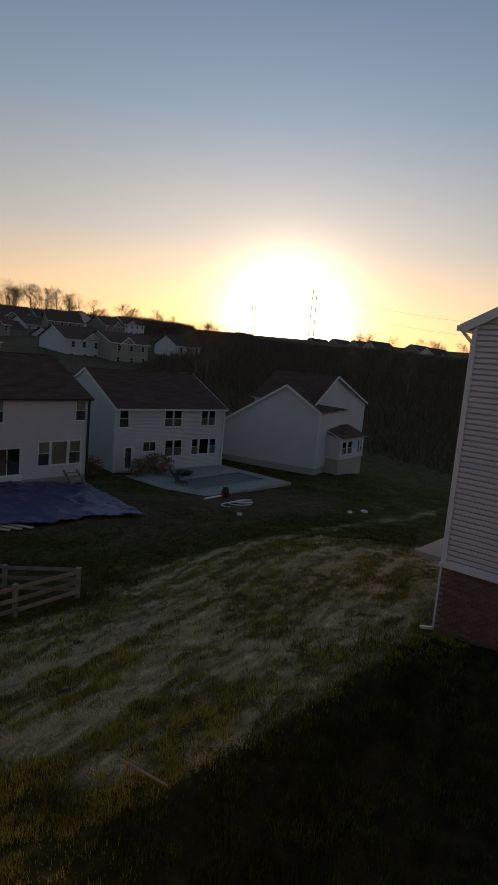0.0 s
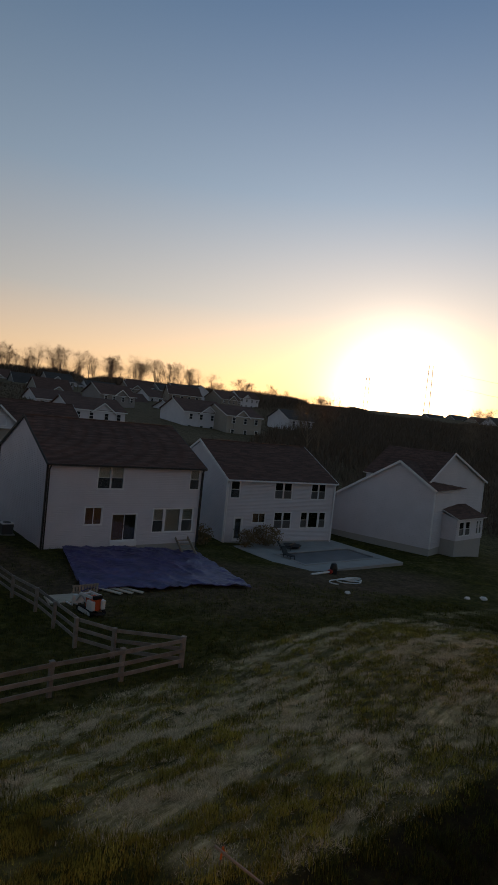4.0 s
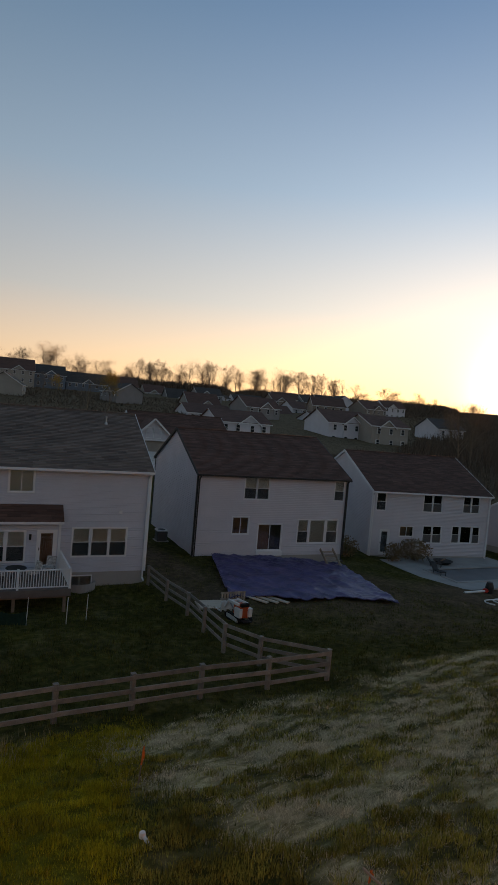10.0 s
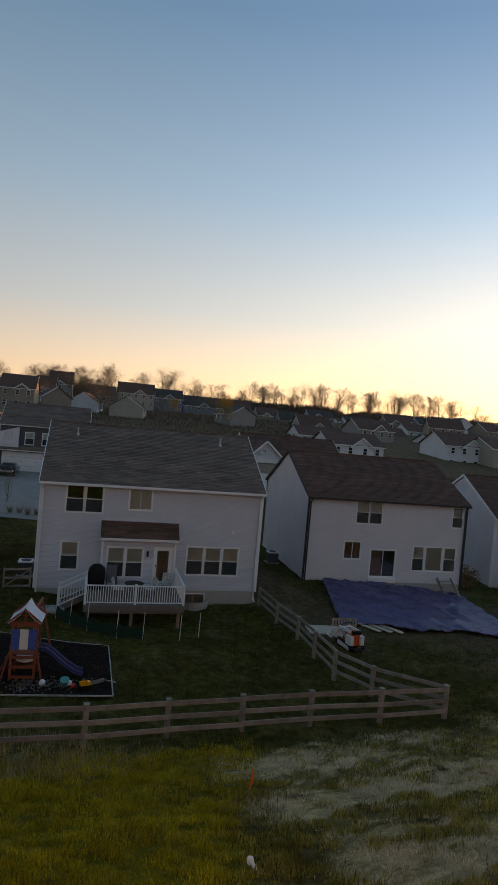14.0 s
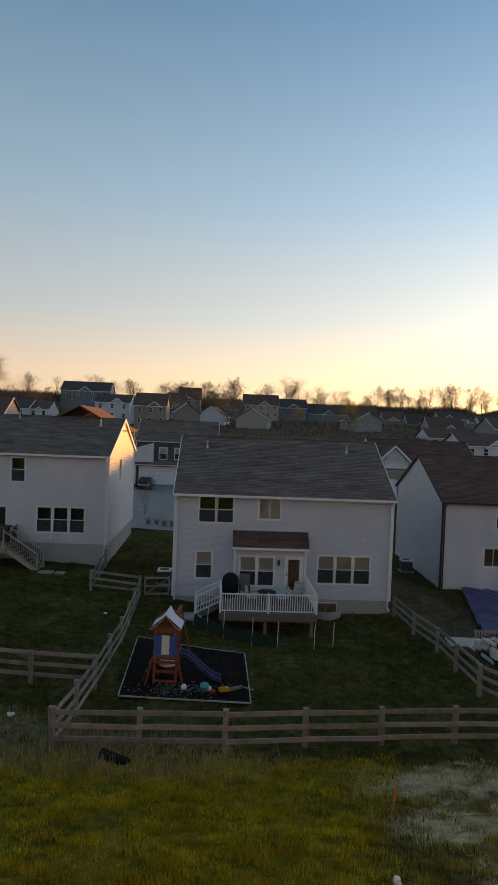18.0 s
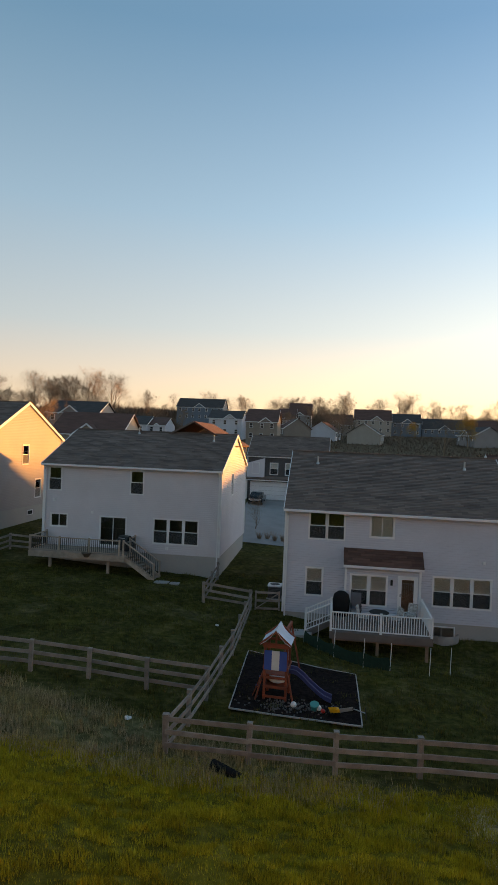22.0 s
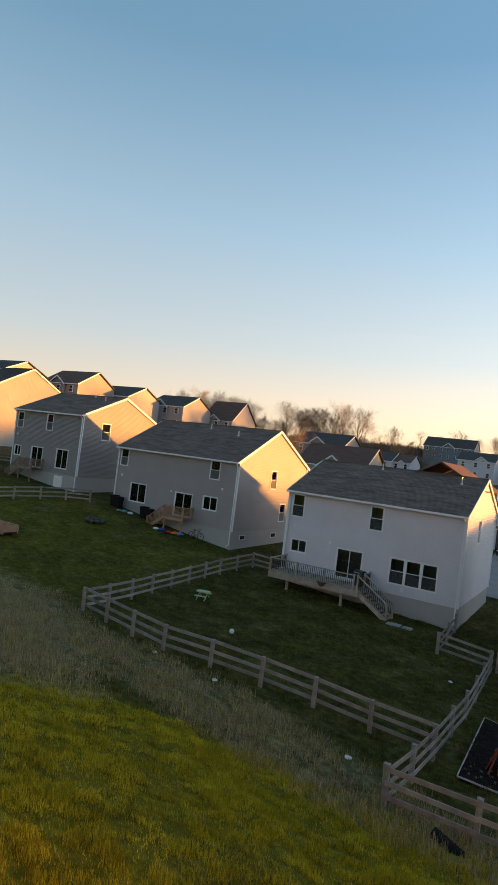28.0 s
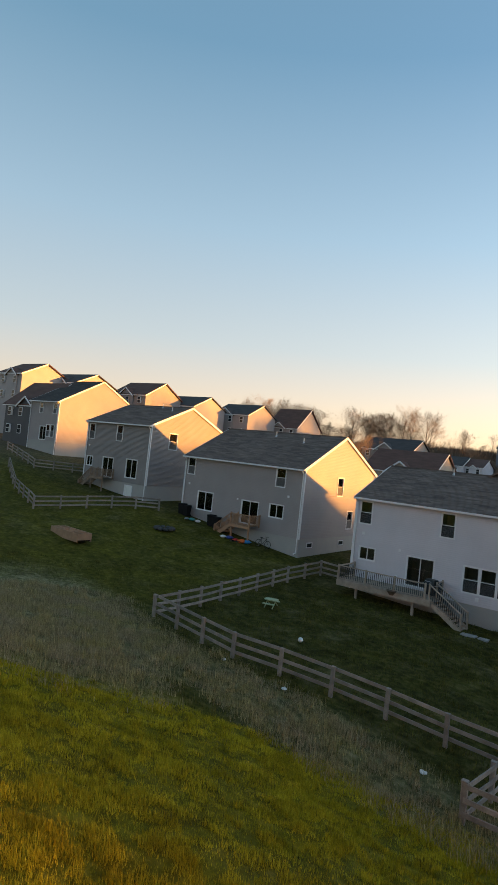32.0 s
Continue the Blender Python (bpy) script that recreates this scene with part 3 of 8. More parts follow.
# ---- the ground sheet ----
def ground_material():
    """Lawn, weeds, straw mulch and bare soil, mixed by the zones of the ground sheet and by noise, with painted shade
    by the back walls.
    """
    m = bpy.data.materials.new("lawn_and_soil")
    m.use_nodes = True
    n, l = m.node_tree.nodes, m.node_tree.links
    b = n["Principled BSDF"]
    b.inputs["Roughness"].default_value, b.inputs["Specular IOR Level"].default_value = 0.95, 0.04
    co = n.new("ShaderNodeTexCoord")

    def noise_at(scale, detail=6, stretch=(1, 1, 1), turn=0.0, rough=0.6):
        mp, t = n.new("ShaderNodeMapping"), n.new("ShaderNodeTexNoise")
        mp.vector_type = "TEXTURE"
        mp.inputs["Scale"].default_value, mp.inputs["Rotation"].default_value = [1 / v for v in stretch], (0, 0, turn)
        t.inputs["Scale"].default_value, t.inputs["Detail"].default_value, t.inputs["Roughness"].default_value = scale, detail, rough
        l.new(co.outputs["Object"], mp.inputs["Vector"]), l.new(mp.outputs[0], t.inputs["Vector"])
        return t.outputs["Fac"]

    def ramp(fac, *stops):
        r = n.new("ShaderNodeValToRGB")
        while len(r.color_ramp.elements) < len(stops):
            r.color_ramp.elements.new(0.5)
        for e, (p, c) in zip(r.color_ramp.elements, stops):
            e.position, e.color = p, (*c, 1)
        l.new(fac, r.inputs["Fac"])
        return r.outputs["Color"]

    def mix(fac, a, c):
        x = n.new("ShaderNodeMix")
        x.data_type = "RGBA"
        l.new(fac, x.inputs["Factor"]), l.new(a, x.inputs[6]), l.new(c, x.inputs[7])
        return x.outputs[2]

    def math_of(op, a, c):
        x = n.new("ShaderNodeMath")
        x.operation, x.use_clamp = op, True
        for i, v in enumerate((a, c)):
            if isinstance(v, float):
                x.inputs[i].default_value = v
            else:
                l.new(v, x.inputs[i])
        return x.outputs[0]

    zone = n.new("ShaderNodeAttribute")
    zone.attribute_name = "zone"
    sep = n.new("ShaderNodeSeparateColor")
    l.new(zone.outputs["Color"], sep.inputs[0])
    patch, grain, fine = noise_at(0.45), noise_at(3.0, 8), noise_at(26.0, 6)
    lawn = ramp(grain, (0.25, (0.017, 0.018, 0.006)), (0.5, (0.052, 0.050, 0.012)), (0.8, (0.13, 0.105, 0.035)))
    lush = ramp(grain, (0.2, (0.06, 0.052, 0.006)), (0.55, (0.16, 0.135, 0.010)), (0.85, (0.27, 0.21, 0.03)))
    weeds = ramp(grain, (0.25, (0.06, 0.058, 0.024)), (0.5, (0.18, 0.16, 0.075)), (0.8, (0.42, 0.34, 0.21)))
    straw = ramp(noise_at(5.0, 9, (0.4, 1.3, 1), 0.25, 0.75), (0.3, (0.17, 0.14, 0.05)), (0.5, (0.42, 0.35, 0.19)), (0.72, (0.78, 0.66, 0.44)))
    soil = ramp(grain, (0.3, (0.085, 0.055, 0.038)), (0.7, (0.17, 0.115, 0.08)))
    worn = n.new("ShaderNodeMapRange")
    worn.inputs["From Min"].default_value, worn.inputs["From Max"].default_value = 0.5, 0.68
    l.new(noise_at(0.35, 8, rough=0.68), worn.inputs["Value"])
    lawn = mix(math_of("MULTIPLY", worn.outputs[0], 0.9), lawn, ramp(grain, (0.3, (0.055, 0.05, 0.018)), (0.7, (0.17, 0.14, 0.065))))
    col = mix(math_of("SUBTRACT", math_of("ADD", sep.outputs[1], math_of("SUBTRACT", patch, 0.45)), 0.05), lawn, lush)
    col = mix(sep.outputs[2], col, weeds)
    streak = noise_at(1.1, 9, (0.22, 1.4, 1), 0.25, 0.68)
    wet = n.new("ShaderNodeMapRange")
    wet.inputs["From Min"].default_value, wet.inputs["From Max"].default_value = 0.36, 0.56
    l.new(streak, wet.inputs["Value"])
    col = mix(math_of("MULTIPLY", sep.outputs[0], wet.outputs[0]), col, straw)
    col = mix(zone.outputs["Alpha"], col, soil)
    # shade beside the back walls, painted as a near-black ground colour
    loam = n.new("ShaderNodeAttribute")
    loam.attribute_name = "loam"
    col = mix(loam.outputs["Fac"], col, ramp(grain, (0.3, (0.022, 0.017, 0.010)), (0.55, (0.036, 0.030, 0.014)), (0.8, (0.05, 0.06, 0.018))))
    hue = n.new("ShaderNodeHueSaturation")
    rng = n.new("ShaderNodeMapRange")
    rng.inputs["To Min"].default_value, rng.inputs["To Max"].default_value = 0.65, 1.35
    tufts = n.new("ShaderNodeMapRange")
    tufts.inputs["From Min"].default_value, tufts.inputs["From Max"].default_value = 0.32, 0.68
    tufts.inputs["To Min"].default_value, tufts.inputs["To Max"].default_value = 0.72, 1.35
    l.new(noise_at(0.8, 8, rough=0.7), tufts.inputs["Value"])
    both = n.new("ShaderNodeMath")
    both.operation = "MULTIPLY"
    l.new(fine, rng.inputs["Value"]), l.new(rng.outputs[0], both.inputs[0]), l.new(tufts.outputs[0], both.inputs[1])
    l.new(both.outputs[0], hue.inputs["Value"]), l.new(col, hue.inputs["Color"])
    l.new(hue.outputs["Color"], b.inputs["Base Color"])
    bp = n.new("ShaderNodeBump")
    bp.inputs["Strength"].default_value, bp.inputs["Distance"].default_value = 0.7, 0.08
    add = n.new("ShaderNodeMath")
    l.new(fine, add.inputs[0]), l.new(grain, add.inputs[1])
    l.new(add.outputs[0], bp.inputs["Height"]), l.new(bp.outputs[0], b.inputs["Normal"])
    return m


def blob(x, y, cx, cy, rx, ry, turn=0.0, soft=0.35):
    """1 inside a turned ellipse, fading over its rim."""
    c, s = math.cos(radians(turn)), math.sin(radians(turn))
    u, v = ((x - cx) * c + (y - cy) * s) / rx, (-(x - cx) * s + (y - cy) * c) / ry
    return 1 - smooth_step(1 - soft, 1 + soft, np.hypot(u, v))


def lumps(x, y):
    """Small unevenness of the turf."""
    return 0.05 * np.sin(x * 1.3 + 0.7 * np.sin(y * 0.9)) * np.sin(y * 1.7 + x * 0.4) + 0.03 * np.sin(x * 3.1 - y * 2.3) + 0.02 * np.sin(y * 5.3 + x * 4.1)


radii = np.r_[0.0, np.arange(2, 34, 0.4), np.geomspace(34, 120, 70), np.geomspace(124, 4800, 46)]
fan = np.radians(np.r_[np.arange(-72, 92, 0.8), np.arange(92, 288, 7)])
RR, AA = np.meshgrid(radii, fan, indexing="ij")
GX, GY = (RR * np.sin(AA)).ravel(), (RR * np.cos(AA)).ravel()
near_k = 1 - smooth_step(30, 60, np.hypot(GX, GY))
GZ = np.concatenate([ground_z(GX[i:i + 4000], GY[i:i + 4000]) for i in range(0, len(GX), 4000)]) + lumps(GX, GY) * near_k
na = len(fan)
gf = [(i * na + j, i * na + (j + 1) % na, (i + 1) * na + (j + 1) % na, (i + 1) * na + j) for i in range(len(radii) - 1) for j in range(na)]
ground_mesh = mesh_of("ground", np.c_[GX, GY, GZ], gf, ground_material(), True)


def patches(x, y, size, turn=0.0, long=1.0, seed=0, octaves=4):
    """Smooth random patches from 0 to 1, drawn out along a direction."""
    c, s = math.cos(radians(turn)), math.sin(radians(turn))
    u, v = (x * c + y * s) / (size * long), (-x * s + y * c) / size
    out, amp, total = np.zeros_like(u), 1.0, 0.0

    def lattice(i, j):
        return np.modf(np.abs(np.sin(i * 127.1 + j * 311.7 + seed * 74.7) * 43758.5453))[0]

    for k in range(octaves):
        i, j = np.floor(u), np.floor(v)
        fu, fv = u - i, v - j
        fu, fv = fu * fu * (3 - 2 * fu), fv * fv * (3 - 2 * fv)
        low = lattice(i, j) * (1 - fu) + lattice(i + 1, j) * fu
        high = lattice(i, j + 1) * (1 - fu) + lattice(i + 1, j + 1) * fu
        out, total = out + amp * (low * (1 - fv) + high * fv), total + amp
        u, v, amp = u * 2.03 + 7.1, v * 2.03 + 3.3, amp * 0.55
    return out / total


def straw_bed(x, y):
    """The mulched field: a long strip that runs up the bank, with ragged edges."""
    w = 1.6 * (patches(x, y, 1.5, 14, 2.0, 3) - 0.5)
    bed = smooth_step(5.4, 6.4, y + w + 0.1 * (x - 9)) * smooth_step(4.0, 5.4, x + w + 0.25 * (y - 10))
    bed = bed * smooth_step(0.6, -0.8, y - np.minimum(16.2 + 0.22 * (x - 6), 18.6) + 1.4 * w) * smooth_step(33, 25, x)
    mid = np.interp(x, (15, 23, 28, 35, 52), (18.5, 19.0, 19.7, 20.8, 21.0))
    track = smooth_step(0.75, 0.2, np.abs(y - mid + 0.25 * w)) * smooth_step(15, 18, x) * smooth_step(56, 46, x)
    return np.maximum(bed, 0.9 * track)


def streaks(x, y):
    """Rows of mulch that run aslant up the bank, broken by bare and green gaps."""
    k = 0.40 * patches(x, y, 0.55, 14, 6.0, 1, 5) + 0.30 * patches(x, y, 1.8, 20, 1.6, 2, 5) + 0.30 * patches(x, y, 0.24, 14, 2.2, 9, 3)
    return 0.18 + 0.82 * smooth_step(0.42, 0.58, k)


def zones(x, y):
    """How much straw, lush lawn, rough weeds, bare soil and painted shade there is at each place."""
    az, dist = np.degrees(np.arctan2(x, y)), np.hypot(x, y)
    straw = straw_bed(x, y) * streaks(x, y)
    rag = 2.0 * (patches(x, y, 1.6, 0, 1.5, 5) - 0.5)
    lush = smooth_step(16.9, 15.5, y + 0.5 * rag - np.interp(x, (-18, -15.5, -13.4, -10, -6, 7), (-4.6, -3.2, -1.7, -0.5, 0.2, 0.0))) * smooth_step(19, 14, az + 3 * rag) * (0.65 + 0.35 * smooth_step(0.35, 0.6, patches(x, y, 1.2, 0, 1.3, 6)))
    weeds = np.maximum(0.55 * blob(x, y, -9, 17.8, 10, 2.2, -12), blob(x, y, -23.5, 17.6, 10, 4.4, -28))
    lush = np.maximum(lush, (0.32 + 0.3 * rag * 0.5) * smooth_step(-23, -25.5, x) * smooth_step(17, 21, y - 0.1 * (x + 25)) * smooth_step(46, 40, y))
    weeds = np.clip(weeds + 0.5 * (patches(x, y, 1.0, 0, 1.4, 7) - 0.5) * (weeds > 0.05), 0, 1)
    weeds = np.maximum(weeds, smooth_step(70, 120, dist) * 0.9)
    bare = np.maximum.reduce([blob(x, y, 12.6, 36, 1.8, 9, 8), blob(x, y, 37, 31, 9, 5, -10), 0.8 * blob(x, y, 22, 33, 9, 6, 0), 0.6 * blob(x, y, 26, 26, 8, 3, 10)])
    soil = np.maximum(smooth_step(75, 110, dist) * 0.75, bare * (0.6 + 0.8 * (patches(x, y, 1.5, 0, 1.0, 8) - 0.3)))
    # where the painted shade lies: a straight-edged strip beside the back walls
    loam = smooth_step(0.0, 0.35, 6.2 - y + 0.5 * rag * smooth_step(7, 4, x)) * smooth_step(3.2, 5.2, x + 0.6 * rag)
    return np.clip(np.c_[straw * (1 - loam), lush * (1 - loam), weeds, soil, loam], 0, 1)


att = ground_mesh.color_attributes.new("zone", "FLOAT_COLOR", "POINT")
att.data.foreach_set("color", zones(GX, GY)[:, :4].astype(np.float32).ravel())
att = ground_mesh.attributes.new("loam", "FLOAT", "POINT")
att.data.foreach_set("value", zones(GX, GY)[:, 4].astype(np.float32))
ground = tagged(new("ground", ground_mesh), "rolling ground of lawn, weeds and straw mulch", "ground", kind="structure")

# ---- the row of houses behind the gardens ----
deck_house = house("white vinyl-sided two-storey house with a white deck", -2.54, 35.0, 0, 12.65, 11, -0.5, 5.5, 3.05, -1.1, SIDING_BLUE, SHINGLE_GREY, [
    ("back", "dh", 1.36, 3.78, 0.95, 1.5), ("back", "dh", 2.40, 3.78, 0.95, 1.5), ("back", "slide", 4.80, 4.05, 1.28, 1.22, "full"),
    ("back", "dh", 1.28, 0.55, 0.92, 1.55, "shade"),
    ("back", "dh", 8.35, 0.42, 0.96, 1.63, "shade"), ("back", "dh", 9.41, 0.42, 0.96, 1.63, "shade"), ("back", "dh", 10.47, 0.42, 0.96, 1.63, "shade"),
], vents=((1.6, 0.75), (10.6, 0.75)))
house("white two-storey house beside a blue tarpaulin", 15.08, 40.4, -1.5, 12.5, 11.8, -1.1, 4.9, 2.8, -1.7, SIDING_WHITE, SHINGLE_BROWN, [
    ("back", "dh", 3.68, 3.12, 0.95, 1.6, "shade"), ("back", "dh", 4.70, 3.12, 0.95, 1.6, "shade"), ("back", "dh", 11.35, 3.15, 0.85, 1.52, "shade"),
    ("back", "slide", 2.92, 0.5, 1.3, 1.27, "curtain"), ("back", "patio", 5.02, -0.72, 1.98, 1.97, "half"),
    ("back", "dh", 8.36, -0.18, 0.9, 1.8, "shade"), ("back", "fixed", 9.40, -0.18, 1.35, 1.8, "full"), ("back", "dh", 10.90, -0.18, 0.98, 1.8, "shade"),
], trim=BLACK_TRIM)
house("white two-storey house behind a swimming pool", 34.1, 45.4, -8, 12.8, 13, -2.6, 3.4, 3.1, -2.9, SIDING_WHITE, SHINGLE_BROWN, [
    ("back", "dh", 0.45, 1.6, 0.95, 1.6), ("back", "dh", 5.4, 1.6, 0.95, 1.6), ("back", "dh", 6.44, 1.6, 0.95, 1.6), ("back", "dh", 9.8, 1.65, 0.85, 1.55), ("back", "dh", 10.74, 1.65, 0.85, 1.55),
    ("back", "door", 1.1, -2.45, 0.92, 2.2), ("back", "slide", 3.1, -0.8, 1.45, 0.95, "curtain"), ("back", "dh", 5.6, -1.35, 0.95, 1.6), ("back", "dh", 6.64, -1.35, 0.95, 1.6),
    ("back", "dh", 8.8, -1.3, 0.8, 1.6), ("back", "fixed", 9.75, -1.3, 1.2, 1.6), ("back", "dh", 11.1, -1.3, 0.8, 1.6),
])
stair_house = house("white two-storey house with a brown wooden deck", -20.45, 41.3, 0, 12.9, 11.6, 1.05, 7.05, 2.45, 0.0, SIDING_WHITE, SHINGLE_GREY, [
    ("back", "dh", 0.35, 5.15, 0.92, 1.62), ("back", "dh", 6.42, 5.12, 0.92, 1.62), ("back", "slide", 0.58, 2.55, 1.22, 0.9), ("back", "patio", 4.28, 1.4, 1.9, 2.02),
    ("back", "dh", 8.2, 1.78, 0.98, 1.7), ("back", "dh", 9.3, 1.78, 0.98, 1.7), ("back", "dh", 10.4, 1.78, 0.98, 1.7), ("right", "dh", 4.3, 5.0, 0.85, 1.6),
], vents=((5.2, 0.9), (11.4, 0.75)))
sunlit_house = house("cream two-storey house lit by the evening sun", -27.1 - 14.5 * math.cos(radians(3)), 44.5 + 14.5 * math.sin(radians(3)), -3, 14.5, 12.2, 2.55, 8.55, 3.15, 1.2, SIDING_WARM, SHINGLE_GREY, [
    ("back", "dh", 0.35, 6.75, 0.95, 1.6), ("back", "dh", 11.45, 6.75, 1.0, 1.6), ("back", "slide", 2.1, 3.45, 2.0, 1.75), ("back", "patio", 7.8, 3.0, 1.95, 2.05, "curtain"), ("back", "slide", 11.05, 4.0, 1.5, 1.15, "half"),
    ("right", "dh", 5.4, 6.35, 0.95, 1.65), ("right", "dh", 7.6, 3.25, 0.95, 1.65),
], vents=((7.0, 0.85), (11.0, 0.7)))
cellar_house = house("grey two-storey house with a walk-out cellar", -48.07 - 11.2 * math.cos(radians(2)), 46.3 + 11.2 * math.sin(radians(2)), -2, 11.2, 11.8, 4.68, 11.28, 2.53, 2.6, SIDING_GREY, SHINGLE_GREY, [
    ("back", "dh", 0.33, 9.19, 0.99, 1.75), ("back", "dh", 5.4, 9.24, 0.99, 1.75), ("back", "slide", 0.38, 6.0, 1.05, 1.1), ("back", "patio", 3.4, 5.0, 1.87, 2.2), ("back", "slide", 7.6, 5.28, 1.8, 2.03, "half"),
    ("right", "dh", 2.75, 8.86, 1.2, 1.8, "curtain"),
], vents=((6.8, 0.9), (9.4, 0.75)))
cellar_light = part("cellar_window", on_wall(frame_ring(7.7, 2.9, 1.3, 1.55, 0.08, -0.02, 0.05), (0, 0, 0), (1, 0, 0), (0, -1, 0)), TRIM, cellar_house, "white framed cellar window")
part("pane", on_wall(flat_box(7.78, 2.98, 8.92, 4.37, 0.0, 0.02), (0, 0, 0), (1, 0, 0), (0, -1, 0)), SHADE, cellar_light)
house("cream two-storey house with a sunlit gable end", -76.2 - 8, 54.4 + 0.6, -4, 8, 14.5, 8.07, 14.07, 3.9, 5.2, SIDING_WARM, SHINGLE_DARK, [
    ("back", "dh", 2.6, 12.2, 0.95, 1.6), ("back", "dh", 6.4, 12.2, 0.95, 1.6), ("back", "patio", 3.2, 8.2, 1.8, 2.0), ("back", "dh", 5.0, 8.7, 0.9, 1.8), ("back", "dh", 6.2, 8.7, 0.9, 1.8),
])
# the neighbour close by, on a brick base
house("pale vinyl-sided house on a brick base close by", 27.0, 5.8, 180, 12.1, 12.5, 4.45, 10.5, 3.2, 2.4, SIDING_WHITE, SHINGLE_DARK, [])

# the covered bay with the back door of the deck house
def bay(h, u0, u1, out, z0, z1, z2, siding, roofing, holes):
    """A shallow bay on the back wall with a lean-to roof from z2 at the wall to z1 at its eave."""
    walls = [((u0, -out, 0), (1, 0, 0), (0, -1, 0), u1 - u0, [(0, z1), (u1 - u0, z1)], holes),
             ((u0, 0, 0), (0, -1, 0), (-1, 0, 0), out, [(0, z1 + 0.2), (out, z1)], []), ((u1, -out, 0), (0, 1, 0), (1, 0, 0), out, [(0, z1), (out, z1 + 0.2)], [])]
    for o, along, way, length, top, hs in walls:
        part("bay_wall", on_wall(lapped(length, z0, top, [(s - 0.05, z - 0.05, ww + 0.1, hh + 0.1) for _, s, z, ww, hh, *_ in hs], 0.135), o, along, way), siding, h)
        for kind, s, z, ww, hh, *rest in hs:
            opening(h, kind, s, z, ww, hh, lambda sh, o=o, along=along, way=way: on_wall(sh, o, along, way), TRIM, rest[0] if rest else "")
    for u in (u0, u1):
        part("corner_board", Shape().box((u - 0.06, -out - 0.05, z0), (u + 0.06, -out + 0.07, z1)), TRIM, h)
    q = ((u0 - 0.15, -out - 0.3, z1 - 0.05), (u1 + 0.15, -out - 0.3, z1 - 0.05), (u1 + 0.15, -0.02, z2), (u0 - 0.15, -0.02, z2))
    r = part("bay_roof", deck_board(*q, 0.1), TRIM, h)
    part("shingles", roof_slope(*q), roofing, r)["kind"] = "stuff"
    part("bay_gutter", Shape().box((u0 - 0.15, -out - 0.42, z1 - 0.09), (u1 + 0.15, -out - 0.31, z1 + 0.03)), TRIM, h)


bay(deck_house, 3.5, 7.55, 0.6, -0.5, 2.55, 3.3, SIDING_BLUE, SHINGLE_BROWN, [("dh", 0.3, 0.35, 0.92, 1.65, "shade"), ("dh", 1.33, 0.35, 0.92, 1.65, "shade"), ("door", 2.92, -0.02, 0.95, 2.05, "curtain")])
part("wall_lamp", Shape().box((5.95, -0.72, 1.55), (6.07, -0.6, 1.85), None, 0.02), DARK_METAL, deck_house, "black porch lamp")
cellar = on_wall(frame_ring(8.2, -1.42, 1.4, 0.75, 0.06, -0.02, 0.04), (0, 0, 0), (1, 0, 0), (0, -1, 0))
cw = part("cellar_window", cellar, TRIM, deck_house, "white framed cellar window")
part("pane", on_wall(flat_box(8.26, -1.36, 8.87, -0.73, 0.0, 0.01), (0, 0, 0), (1, 0, 0), (0, -1, 0)), GLASS, cw)
part("pane", on_wall(flat_box(8.93, -1.36, 9.54, -0.73, 0.0, 0.01), (0, 0, 0), (1, 0, 0), (0, -1, 0)), GLASS, cw)
well = thing("window_well", "pale curved window well at the cellar window", "window well", pose(6.3, 34.98, -1.35))
for k in range(12):
    a0, a1 = math.pi * k / 12, math.pi * (k + 1) / 12
    p, q = Vector((-0.95 * math.cos(a0), -0.85 * math.sin(a0), 0)), Vector((-0.95 * math.cos(a1), -0.85 * math.sin(a1), 0))
    part("panel", Shape().beam(p, q, 0.05, 0.7), PAVING, well)
# small fittings on the back walls
for h, u, z, s in ((stair_house, 3.6, 3.6, 0.16), (stair_house, 9.1, 1.35, 0.22), (stair_house, 0.7, 4.35, 0.2), (stair_house, 3.5, 1.75, 0.18), (sunlit_house, 12.9, 5.9, 0.2), (sunlit_house, 0.7, 5.7, 0.2), (sunlit_house, 7.2, 5.0, 0.15), (deck_house, 10.9, 2.9, 0.18), (cellar_house, 0.55, 8.3, 0.18)):
    part("wall_box", Shape().box((u, -0.09, z), (u + s, 0.0, z + s), None, 0.02), TRIM, h, "small white wall fitting")

# the gabled house past the swimming pool: a long-sloped gable end, a back wing and a glazed bay
ga = thing("house", "pale gabled house with a glazed back bay", "house", pose(53.9, 36.4, 0, 0, 0, 6))


